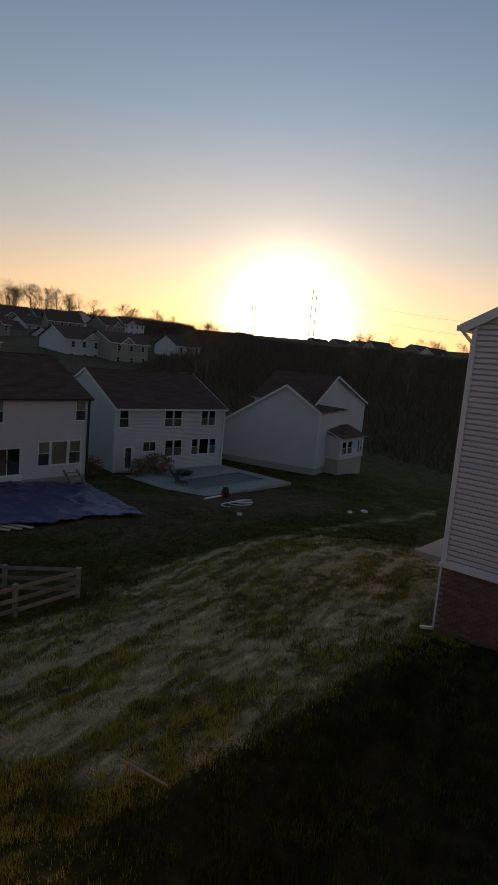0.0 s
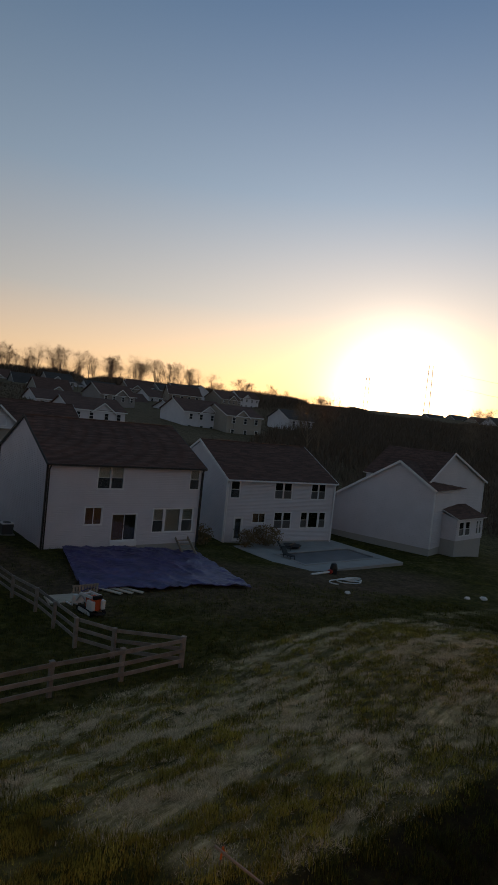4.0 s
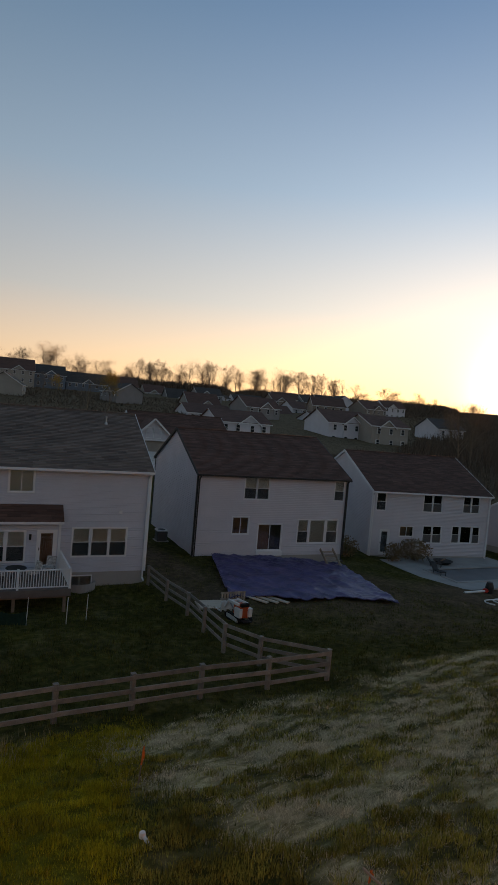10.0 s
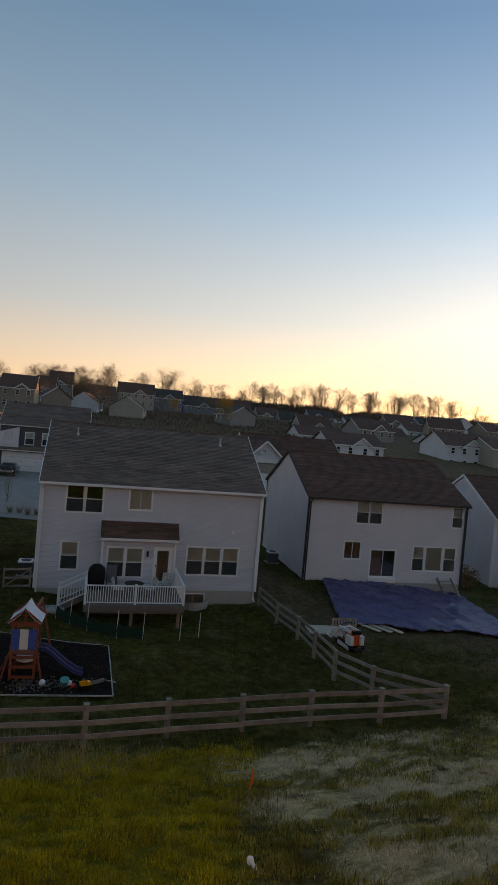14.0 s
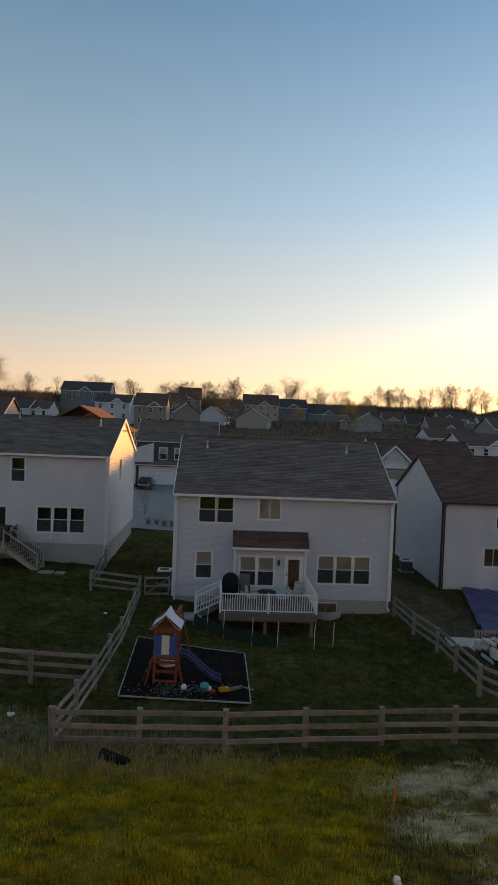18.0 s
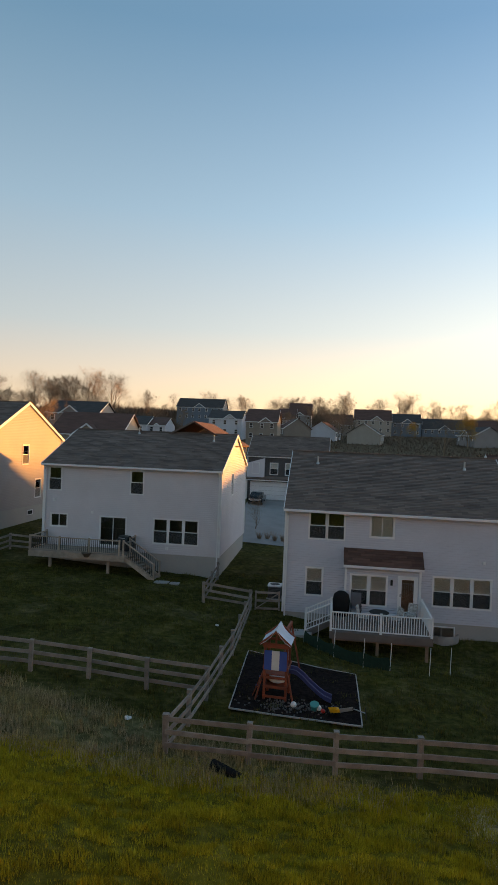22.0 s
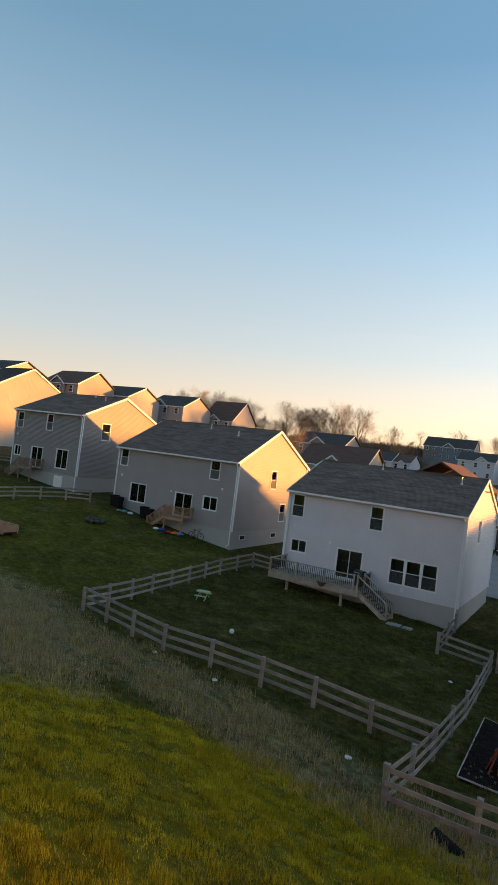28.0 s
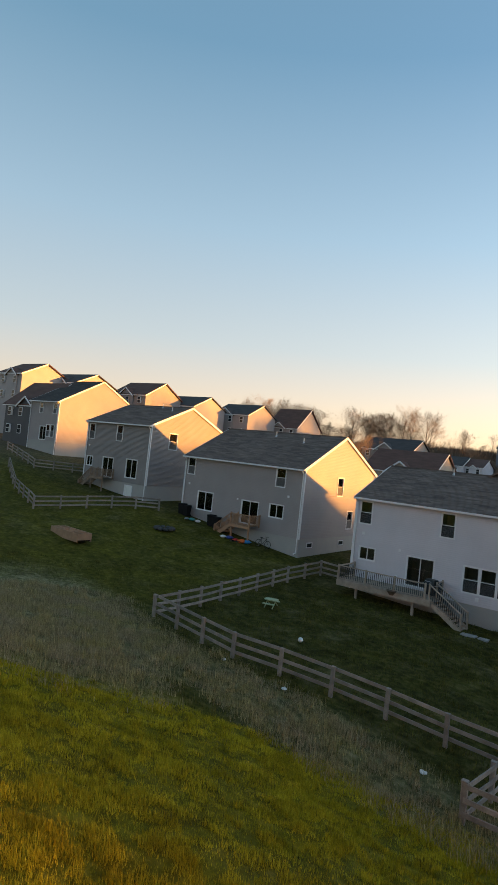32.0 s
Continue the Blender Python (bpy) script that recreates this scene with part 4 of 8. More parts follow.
def gable_block(h, u0, u1, v0, v1, base, ground_level, top, siding, roofing):
    """A block whose gable faces the eye; top: three rows of (u, z) for eave, ridge and eave."""
    (a, za), (r, zr), (b, zb) = top
    for o, along, way, length, edge in (((u0, v0, 0), (1, 0, 0), (0, -1, 0), u1 - u0, [(a - u0, za), (r - u0, zr), (b - u0, zb)]), ((u1, v1, 0), (-1, 0, 0), (0, 1, 0), u1 - u0, [(u1 - b, zb), (u1 - r, zr), (u1 - a, za)]),
                                       ((u0, v1, 0), (0, -1, 0), (-1, 0, 0), v1 - v0, [(0, za), (v1 - v0, za)]), ((u1, v0, 0), (0, 1, 0), (1, 0, 0), v1 - v0, [(0, zb), (v1 - v0, zb)])):
        part("wall", on_wall(lapped(length, base, edge, [], 0.19), o, along, way), siding, h)
    part("foundation", Shape().box((u0 + 0.03, v0 + 0.03, ground_level - 1), (u1 - 0.03, v1 - 0.03, base)), CONCRETE, h)
    k = 0.3
    for (pa, qa), (pb, qb) in (((a, za), (r, zr)), ((b, zb), (r, zr))):
        d = Vector((pb - pa, qb - qa)).normalized() * k
        e = (pa - d.x, qa - d.y)
        if pa < pb:
            q = ((e[0], v1 + k, e[1]), (e[0], v0 - k, e[1]), (pb, v0 - k, qb), (pb, v1 + k, qb))
        else:
            q = ((e[0], v0 - k, e[1]), (e[0], v1 + k, e[1]), (pb, v1 + k, qb), (pb, v0 - k, qb))
        dk = part("roof", deck_board(*q, 0.1), TRIM, h)
        part("shingles", roof_slope(*q), roofing, dk)["kind"] = "stuff"
        part("rake_board", Shape().beam((e[0], v0 - k - 0.02, e[1] + 0.04), (pb, v0 - k - 0.02, qb + 0.04), 0.04, 0.22), TRIM, h)
    for u, z in ((u0, za), (u1, zb)):
        part("corner_board", Shape().box((u - 0.06, v0 - 0.06, base), (u + 0.06, v0 + 0.06, z)), TRIM, h)


# its blocks stand in the frame of the back wall, which runs to the right from the near corner
long_gable = thing("house", "pale house with a long sloping gable end", "house", pose(50.8, 48.0, 0, 0, 0, -75))
gable_block(long_gable, 0, 12.0, 0, 9.0, -2.3, -3.2, [(0, 1.3), (8.0, 6.3), (12.0, 3.8)], SIDING_WHITE, SHINGLE_BROWN)
gable_block(ga, 0.6, 13.6, 1.2, 9.0, -2.3, -3.2, [(0.6, 4.6), (5.2, 7.6), (13.6, 4.5)], SIDING_WHITE, SHINGLE_BROWN)
for u in (0.75, 3.4):
    opening(ga, "dh", u + 0.0, 1.3, 0.85, 1.7, lambda sh: on_wall(sh, (0.6, 1.2, 0), (1, 0, 0), (0, -1, 0)), TRIM, "shade")
bay_o = (3.0, -1.2, 0)
part("bay_wall", on_wall(lapped(6.2, -1.4, [(0, 0.9), (6.2, 0.9)], [(0.6, -0.95, 1.2, 1.55), (2.0, -0.95, 1.2, 1.55), (4.6, -0.95, 0.5, 1.55), (5.3, -0.95, 0.5, 1.55)], 0.2), bay_o, (1, 0, 0), (0, -1, 0)), SIDING_WHITE, ga)
part("bay_wall", on_wall(lapped(2.4, -1.4, [(0, 0.9), (2.4, 1.5)], [], 0.19), (9.2, -1.2, 0), (0, 1, 0), (1, 0, 0)), SIDING_WHITE, ga)
part("bay_wall", on_wall(lapped(2.4, -1.4, [(0, 1.5), (2.4, 0.9)], [], 0.19), (3.0, 1.2, 0), (0, -1, 0), (-1, 0, 0)), SIDING_WHITE, ga)
part("bay_base", Shape().box((3.05, -1.15, -3.6), (9.15, 1.2, -1.4)), CONCRETE, ga)
for s, ww in ((0.65, 1.1), (2.05, 1.1), (4.62, 0.46), (5.32, 0.46)):
    opening(ga, "dh", s, -0.9, ww, 1.45, lambda sh: on_wall(sh, bay_o, (1, 0, 0), (0, -1, 0)), TRIM, "")
q = ((2.8, -1.5, 0.85), (9.4, -1.5, 0.85), (9.4, 1.25, 1.9), (2.8, 1.25, 1.9))
br = part("bay_roof", deck_board(*q, 0.1), TRIM, ga)
part("shingles", roof_slope(*q), SHINGLE_BROWN, br)["kind"] = "stuff"

# ---- houses farther off, street by street ----
U, C = SIDING_TAUPE, SIDING_WARM
W, T, S, G, D = SIDING_WHITE, SIDING_TAN, SIDING_SLATE, SIDING_GREY, SIDING_DARK
R_D, R_B = SHINGLE_DARK, SHINGLE_BROWN


def far_house(x, y, w, base, eave, rise, siding, roofing, depth=9.0, yaw=0.0, dormer=True, lots=2, word="white"):
    """A distant two-storey house: walls, roof, a front gable, windows that can be told apart."""
    h = thing("house", word + " house on a distant street", "house", pose(x, y, 0, 0, 0, yaw), group="distant houses")
    low = min(gz(x, y), gz(x + w, y), base) - 1.0
    wall = Shape()
    wall.quad((0, 0, low), (w, 0, low), (w, 0, eave), (0, 0, eave)).quad((w, depth, low), (0, depth, low), (0, depth, eave), (w, depth, eave))
    r = depth / 2
    wall.add([(w, 0, low), (w, depth, low), (w, depth, eave), (w, r, eave + rise), (w, 0, eave)], [(0, 1, 2, 3, 4)])
    wall.add([(0, depth, low), (0, 0, low), (0, 0, eave), (0, r, eave + rise), (0, depth, eave)], [(0, 1, 2, 3, 4)])
    part("wall", weld(wall), siding, h)
    k, s = 0.35, rise / r
    for q in (((-k, -k, eave - s * k), (w + k, -k, eave - s * k), (w + k, r, eave + rise), (-k, r, eave + rise)), ((w + k, depth + k, eave - s * k), (-k, depth + k, eave - s * k), (-k, r, eave + rise), (w + k, r, eave + rise))):
        part("roof", deck_board(*q, 0.18), roofing, h)
    part("fascia", Shape().box((-k, -k - 0.06, eave - s * k - 0.08), (w + k, -k - 0.01, eave - s * k + 0.14)), TRIM, h)
    for u in (-k, w + k):
        part("rake_board", Shape().beam((u, -k, eave - s * k), (u, r, eave + rise), 0.06, 0.24), TRIM, h)
    rng = random.Random(int(x * 7 + y * 3))
    if dormer:
        g0 = rng.uniform(0.1, 0.45) * w
        gw = min(0.42 * w, 5.0)
        gh = gw * 0.36
        tri = Shape().add([(g0, -0.25, eave - 0.3), (g0 + gw, -0.25, eave - 0.3), (g0 + gw / 2, -0.25, eave - 0.3 + gh)], [(0, 1, 2)])
        tri.quad((g0, -0.25, low), (g0 + gw, -0.25, low), (g0 + gw, -0.25, eave - 0.3), (g0, -0.25, eave - 0.3))
        tri.quad((g0, -0.25, low), (g0, 0.1, low), (g0, 0.1, eave - 0.3), (g0, -0.25, eave - 0.3)).quad((g0 + gw, 0.1, low), (g0 + gw, -0.25, low), (g0 + gw, -0.25, eave - 0.3), (g0 + gw, 0.1, eave - 0.3))
        part("front_gable", tri, siding, h)
        back = r * gh / max(rise, 0.5)
        for sgn in (0, 1):
            e = (g0 - 0.3, g0 + gw + 0.3)[sgn]
            z = eave - 0.3 - 0.3 * gh / (gw / 2)
            q = [(e, -0.6, z), (g0 + gw / 2, -0.6, eave - 0.3 + gh), (g0 + gw / 2, back, eave - 0.3 + gh), (e, back * 0.1, z)]
            if sgn == 1:
                q = [q[1], q[0], q[3], q[2]]
            part("gable_roof", deck_board(*q, 0.14), roofing, h)
            part("rake_board", Shape().beam((e, -0.63, z + 0.05), (g0 + gw / 2, -0.63, eave - 0.3 + gh + 0.05), 0.06, 0.24), TRIM, h)
    n = max(2, int(w / 2.8))
    for row, z in ((0, eave - 1.9), (1, eave - 4.7)):
        if z < low + 0.6:
            continue
        for i in range(n):
            u = (i + 0.5) * w / n - 0.45 + rng.uniform(-0.2, 0.2)
            wn_ = part("window", Shape().box((u, -0.32, z), (u + 0.95, -0.02, z + 1.4)), TRIM, h)
            part("pane", Shape().box((u + 0.08, -0.34, z + 0.08), (u + 0.87, -0.325, z + 0.66)).box((u + 0.08, -0.34, z + 0.74), (u + 0.87, -0.325, z + 1.32)), DARK_PANE, wn_)
    return h


DARK_PANE = mat("dark_distant_pane", (0.03, 0.033, 0.036), 0.12, vary=0.1, bump=0, spec=0.5)
for street in ([
    (-21.3, 229.3, 6.6, 12.9, 17.3, 4.3, W, R_B), (8.4, 254.5, 14.7, 11.6, 19.2, 4.4, T, R_B), (23.7, 263.3, 12.5, 13.1, 18.8, 3.9, S, R_D), (37.0, 266.2, 16.9, 13.2, 16.7, 4.4, S, R_D),
    (55.5, 282.9, 16.7, 12.6, 17.4, 4.4, U, R_B), (76.9, 288.5, 10.8, 12.0, 15.9, 3.9, T, R_B), (-20.0, 269.6, 9.7, 17.0, 20.9, 5.4, G, R_B), (-4.3, 250.0, 11.5, 10.9, 16.8, 4.2, U, R_B),
], [
    (74.2, 215.4, 12.9, 7.8, 11.6, 4.3, T, R_B), (110.3, 277.4, 8.0, 13.0, 16.1, 1.6, W, R_D), (81.9, 266.2, 9.7, 10.5, 13.3, 5.0, G, R_D), (56.2, 163.2, 13.9, 4.5, 8.6, 2.6, W, R_B),
    (47.6, 118.4, 12.3, 2.8, 7.5, 2.4, W, R_B), (117.5, 272.5, 16.0, 12.5, 15.3, 3.6, W, R_D), (93.9, 195.6, 13.8, 7.5, 10.6, 3.0, W, R_B),
], [
    (143.1, 272.0, 11.2, 14.6, 17.4, 3.0, W, R_D), (113.9, 207.0, 15.2, 9.0, 13.2, 2.8, W, R_B), (161.7, 282.8, 16.8, 16.5, 18.7, 3.7, G, R_D), (96.6, 160.3, 10.7, 5.9, 9.6, 2.2, W, R_B),
    (78.2, 124.0, 12.6, 4.0, 9.3, 2.9, W, R_B), (86.8, 118.4, 10.8, 4.1, 9.3, 2.4, T, R_B),
], [
    (343.1, 240.8, 20.0, 12.5, 19.6, 4.2, G, R_D), (351.9, 227.7, 19.0, 12.5, 19.9, 4.7, G, R_D), (346.1, 208.2, 22.0, 12.9, 20.0, 4.0, T, R_D), (336.5, 190.8, 26.0, 12.7, 19.1, 5.0, W, R_D),
    (352.2, 170.3, 24.0, 14.1, 20.0, 3.9, G, R_D), (344.2, 155.9, 26.0, 12.2, 17.6, 4.8, W, R_D),
], [
    (-67.9, 136.8, 12.8, 9.7, 14.0, 2.9, G, R_D), (-44.9, 92.1, 11.6, 3.7, 9.2, 3.4, T, R_B), (-64.6, 180.0, 7.7, 9.8, 12.5, 2.7, W, R_D), (-57.0, 182.1, 5.3, 9.8, 12.5, 2.5, W, R_B),
    (-67.0, 253.7, 19.9, 18.4, 22.1, 3.9, S, R_D), (-39.0, 187.0, 10.4, 12.5, 15.5, 2.6, W, R_D), (-24.5, 168.8, 8.7, 10.1, 14.4, 3.6, U, R_B),
], [
    (-111.9, 65.2, 8.0, 13.5, 20.0, 2.5, C, R_B), (-112.8, 74.6, 12.3, 14.4, 19.7, 2.3, C, R_D), (-107.2, 90.0, 10.8, 13.5, 19.6, 3.1, G, R_B), (-103.7, 101.1, 11.2, 12.8, 18.7, 2.6, C, R_D),
    (-97.5, 114.2, 10.6, 11.8, 18.5, 2.8, C, R_D), (-89.9, 126.7, 8.9, 9.9, 17.0, 5.0, C, R_B), (-92.4, 55.7, 9.5, 7.2, 13.4, 4.0, D, R_B),
]):
    for x, y, w, base, eave, rise, siding, roofing in street:
        far_house(x, y, w, base, eave, rise, siding, roofing, depth=9 + 0.02 * min(y, 150), word=siding.name.split("_")[0])

# more roofs up the far slope, row behind row
rh = random.Random(77)
taken = [(o.matrix_basis.translation.x, o.matrix_basis.translation.y) for o in bpy.data.objects if o.parent is None and o.name.startswith("house")]
for d0, a0, a1, n in ((135, 24, 41, 5), (172, 17, 43, 8), (212, 15, 45, 9), (250, 19, 45, 9), (290, 14, 44, 10), (205, -12, 13, 5)):
    for k in range(n):
        az, dist = radians(a0 + (a1 - a0) * (k + rh.uniform(0.2, 0.8)) / n), d0 * rh.uniform(0.96, 1.05)
        x, y = dist * math.sin(az), dist * math.cos(az)
        if min(math.hypot(x - p, y - q) for p, q in taken) < 15 or sun_lane(x + 5, y + 4) > 0.5:
            continue
        taken.append((x, y))
        base = gz(x, y) + 0.3
        skin = rh.choice((T, T, U, U, G, W))
        far_house(x, y, rh.uniform(9, 12.5), base, base + rh.uniform(3.0, 4.2), rh.uniform(2.6, 3.4), skin, rh.choice((R_B, R_B, R_D)), depth=rh.uniform(8.5, 11), yaw=rh.choice((0, 0, 12, -18, 80, -75)), dormer=rh.random() < 0.7, word=skin.name.split("_")[0])

# across the street: a dark house with a garage, and a pale one with a gabled dormer
garage_home = house("dark grey house with a white garage door", -11.1, 79.4, 0, 10.5, 10, 1.5, 7.2, 2.6, 1.2, SIDING_DARK, SHINGLE_GREY, [
    ("back", "garage", 0.5, 1.55, 4.7, 2.2), ("back", "dh", 3.0, 4.8, 1.0, 1.5, "shade"), ("back", "dh", 5.0, 4.8, 1.0, 1.5, "shade"), ("back", "dh", 8.2, 4.8, 1.0, 1.5)], gutter=False)
part("porch_roof", deck_board((-0.3, -0.6, 4.1), (10.6, -0.6, 4.1), (10.6, 0, 4.45), (-0.3, 0, 4.45), 0.12), SHINGLE_GREY, garage_home)
part("porch_beam", Shape().box((-0.2, -0.55, 3.95), (10.5, -0.42, 4.1)), TRIM, garage_home)
for u in (-0.1, 5.6, 10.4):
    part("porch_post", Shape().box((u - 0.09, -0.57, 1.2), (u + 0.09, -0.4, 3.95)), TRIM, garage_home)
part("front_wing", Shape().add([(0, -0.5, 4.4), (2.3, -0.5, 4.4), (2.3, -0.5, 6.9), (0, -0.5, 6.2), (0, 0, 4.4), (2.3, 0, 4.4), (2.3, 0, 6.9), (0, 0, 6.2)], [(0, 1, 2, 3), (4, 0, 3, 7), (1, 5, 6, 2), (3, 2, 6, 7), (4, 5, 1, 0)]), SIDING_WHITE, garage_home, "white boarded front wing")
opening(garage_home, "dh", 0.7, 4.9, 0.9, 1.4, lambda sh: on_wall(sh, (0, -0.52, 0), (1, 0, 0), (0, -1, 0)), TRIM, "full")
gable_home = house("pale house with a gabled dormer and white garage door", 19.4, 76.0, 0, 13.5, 10.5, 1.2, 5.2, 3.2, 0.9, SIDING_TAN, SHINGLE_BROWN, [("back", "garage", 1.2, 1.25, 4.8, 2.2), ("back", "dh", 8.2, 2.1, 1.0, 1.6), ("back", "dh", 9.4, 2.1, 1.0, 1.6)])
dorm = Shape().add([(0.2, -0.4, 4.9), (4.4, -0.4, 4.9), (4.4, -0.4, 5.7), (2.3, -0.4, 7.6), (0.2, -0.4, 5.7)], [(0, 1, 2, 3, 4)])
dorm.quad((0.2, -0.4, 4.9), (0.2, 2.5, 4.9), (0.2, 2.5, 5.7), (0.2, -0.4, 5.7)).quad((4.4, 2.5, 4.9), (4.4, -0.4, 4.9), (4.4, -0.4, 5.7), (4.4, 2.5, 5.7))
part("dormer", dorm, SIDING_WHITE, gable_home)
for e in (-0.1, 4.7):
    q = [(e, -0.8, 5.45), (2.3, -0.8, 7.65), (2.3, 4.5, 7.65), (e, 2.5, 5.45)]
    part("dormer_roof", deck_board(*(q if e < 0 else [q[1], q[0], q[3], q[2]]), 0.12), SHINGLE_BROWN, gable_home)
    part("rake_board", Shape().beam((e, -0.83, 5.5), (2.3, -0.83, 7.72), 0.05, 0.22), TRIM, gable_home)
for u in (1.35, 2.35):
    opening(gable_home, "dh", u, 5.3, 0.9, 1.25, lambda sh: on_wall(sh, (0, -0.42, 0), (1, 0, 0), (0, -1, 0)), TRIM, "")
CONCRETE_DRIVE = mat("worn_concrete_drive", (0.26, 0.25, 0.24), 0.9, vary=0.12, scale=0.6, fine=10, bump=0.1)
solo("driveway", Shape().quad((-9.6, 55, gz(-9.6, 55) + 0.06), (-3.5, 55, gz(-3.5, 55) + 0.06), (-3.0, 79, gz(-3, 79) + 0.25), (-10.6, 79, gz(-10.6, 79) + 0.25)), CONCRETE_DRIVE, "pale concrete driveway between two houses", "driveway", kind="structure")

# the cross gable on the street side of the house with the wooden deck
xg = Shape()
for sgn in (-1, 1):
    q = [(9.5 + sgn * 3.4, 5.4, 8.6), (9.5 + sgn * 3.4, 13.0, 8.6), (9.5, 13.0, 10.44), (9.5, 5.4, 10.44)]
    slab = deck_board(*(q if sgn > 0 else [q[1], q[0], q[3], q[2]]), 0.12)
    # right slope in brown shingles: the orange evening light is put into its colour
    part("cross_gable_roof", slab, SHINGLE_GREY if sgn < 0 else SHINGLE_BROWN, stair_house)
part("cross_gable_wall", Shape().add([(6.3, 12.7, 7.0), (12.7, 12.7, 7.0), (12.7, 12.7, 8.7), (9.5, 12.7, 10.4), (6.3, 12.7, 8.7), (6.3, 12.6, 7.0), (12.7, 12.6, 7.0), (12.7, 12.6, 8.7), (9.5, 12.6, 10.4), (6.3, 12.6, 8.7)], [(4, 3, 2, 1, 0), (5, 6, 7, 8, 9), (0, 1, 6, 5), (1, 2, 7, 6), (2, 3, 8, 7), (3, 4, 9, 8), (4, 0, 5, 9)]), SIDING_WHITE, stair_house)

# low windows in the foundation of the sunlit house
for v in (1.2, 6.4):
    lw = part("cellar_window", on_wall(frame_ring(v, 1.75, 0.9, 0.45, 0.06, -0.01, 0.05), (14.5, 0, 0), (0, 1, 0), (1, 0, 0)), TRIM, sunlit_house, "small framed cellar window")
    part("pane", on_wall(flat_box(v + 0.06, 1.81, v + 0.84, 2.14, 0.0, 0.02), (14.5, 0, 0), (0, 1, 0), (1, 0, 0)), DARK_PANE, lw)

# ---- board fences ----
POST = Shape().box((-0.075, -0.075, -0.5), (0.075, 0.075, 1.17), None, 0.015).box((-0.08, -0.08, 1.17), (0.08, 0.08, 1.185)).mesh("post", CEDAR)


def fence(label, path, group="board fences", rails=(0.3, 0.68, 1.08), step=2.44, even=False):
    """Posts along a line over the ground, with three boards from post to post."""
    f = thing("fence", label, "fence", Matrix(), group)
    pts = []
    if even:
        run = np.r_[0, np.cumsum([math.hypot(b[0] - a[0], b[1] - a[1]) for a, b in zip(path, path[1:])])]
        at = np.linspace(0, run[-1], round(run[-1] / step) + 1)
        pts = [(float(x), float(y)) for x, y in zip(np.interp(at, run, [p[0] for p in path]), np.interp(at, run, [p[1] for p in path]))]
    else:
        for (x0, y0), (x1, y1) in zip(path, path[1:]):
            n = max(1, round(math.hypot(x1 - x0, y1 - y0) / step))
            pts += [(x0 + (x1 - x0) * k / n, y0 + (y1 - y0) * k / n) for k in range(n)]
        pts.append(path[-1])
    rng = random.Random(len(pts) + int(path[0][0] * 10))
    for i, (x, y) in enumerate(pts):
        a, b = pts[max(0, i - 1)], pts[min(len(pts) - 1, i + 1)]
        p = part("post", POST, CEDAR, f)
        p.matrix_world = pose(x, y, gz(x, y), rng.uniform(-1.2, 1.2), rng.uniform(-1.2, 1.2), math.degrees(math.atan2(b[1] - a[1], b[0] - a[0])))
    for (x0, y0), (x1, y1) in zip(pts, pts[1:]):
        side = Vector((y1 - y0, x0 - x1, 0)).normalized() * 0.09
        for r in rails:
            s = Shape().beam(Vector((x0, y0, gz(x0, y0) + r + rng.uniform(-0.02, 0.02))) + side, Vector((x1, y1, gz(x1, y1) + r + rng.uniform(-0.02, 0.02))) + side, 0.035, 0.14)
            part("rail", s, CEDAR, f)
    return f


fence("weathered brown three-board fence along a garden's end", [(-4.5, 17.2), (0.4, 17.1), (7.4, 18.0), (12.6, 18.5)])
fence("weathered brown three-board fence beside a dirt strip", [(12.6, 18.5), (11.0, 20.9), (10.3, 22.9), (10.8, 28.9), (10.3, 34.6)])
fence("weathered brown three-board fence between two gardens", [(-4.5, 17.2), (-4.3, 22.1), (-4.15, 27.0), (-4.4, 34.8)])
fence("short weathered fence beside a garden gate", [(-4.4, 34.8), (-7.2, 35.0), (-7.5, 41.0)])
fence("weathered three-board fence at the foot of a slope", [(-4.3, 22.1), (-10.0, 22.2), (-16.0, 21.4), (-22.45, 23.2)], step=2.2, even=True)
fence("weathered three-board fence around a lawn", [(-22.45, 23.2), (-23.1, 29.5), (-23.5, 37.6), (-23.3, 42.0), (-20.7, 42.4)], step=2.1)
fence("weathered three-board fence round a back garden", [(-41.9, 42.4), (-46.94, 31.98), (-56.9, 36.3), (-66, 41)])
fence("distant three-board garden fence", [(-62.0, 50.0), (-65.4, 44.0), (-78, 48)])

gate = thing("gate", "weathered wooden garden gate with a diagonal brace", "gate", pose(-4.2, 34.9, gz(-3.6, 35), 0, 0, 8))
for u in (0.1, 1.45):
    part("gate_stile", Shape().box((u - 0.05, -0.02, 0.1), (u + 0.05, 0.02, 1.2)), CEDAR, gate)
for z in (0.2, 0.65, 1.12):
    part("gate_rail", Shape().box((0.05, -0.05, z - 0.06), (1.5, -0.02, z + 0.06)), CEDAR, gate)
part("gate_brace", Shape().beam((0.12, -0.06, 0.2), (1.42, -0.06, 1.1), 0.03, 0.11, up=(0, 1, 0)), CEDAR, gate)

# ---- decks ----
POSTS = set()


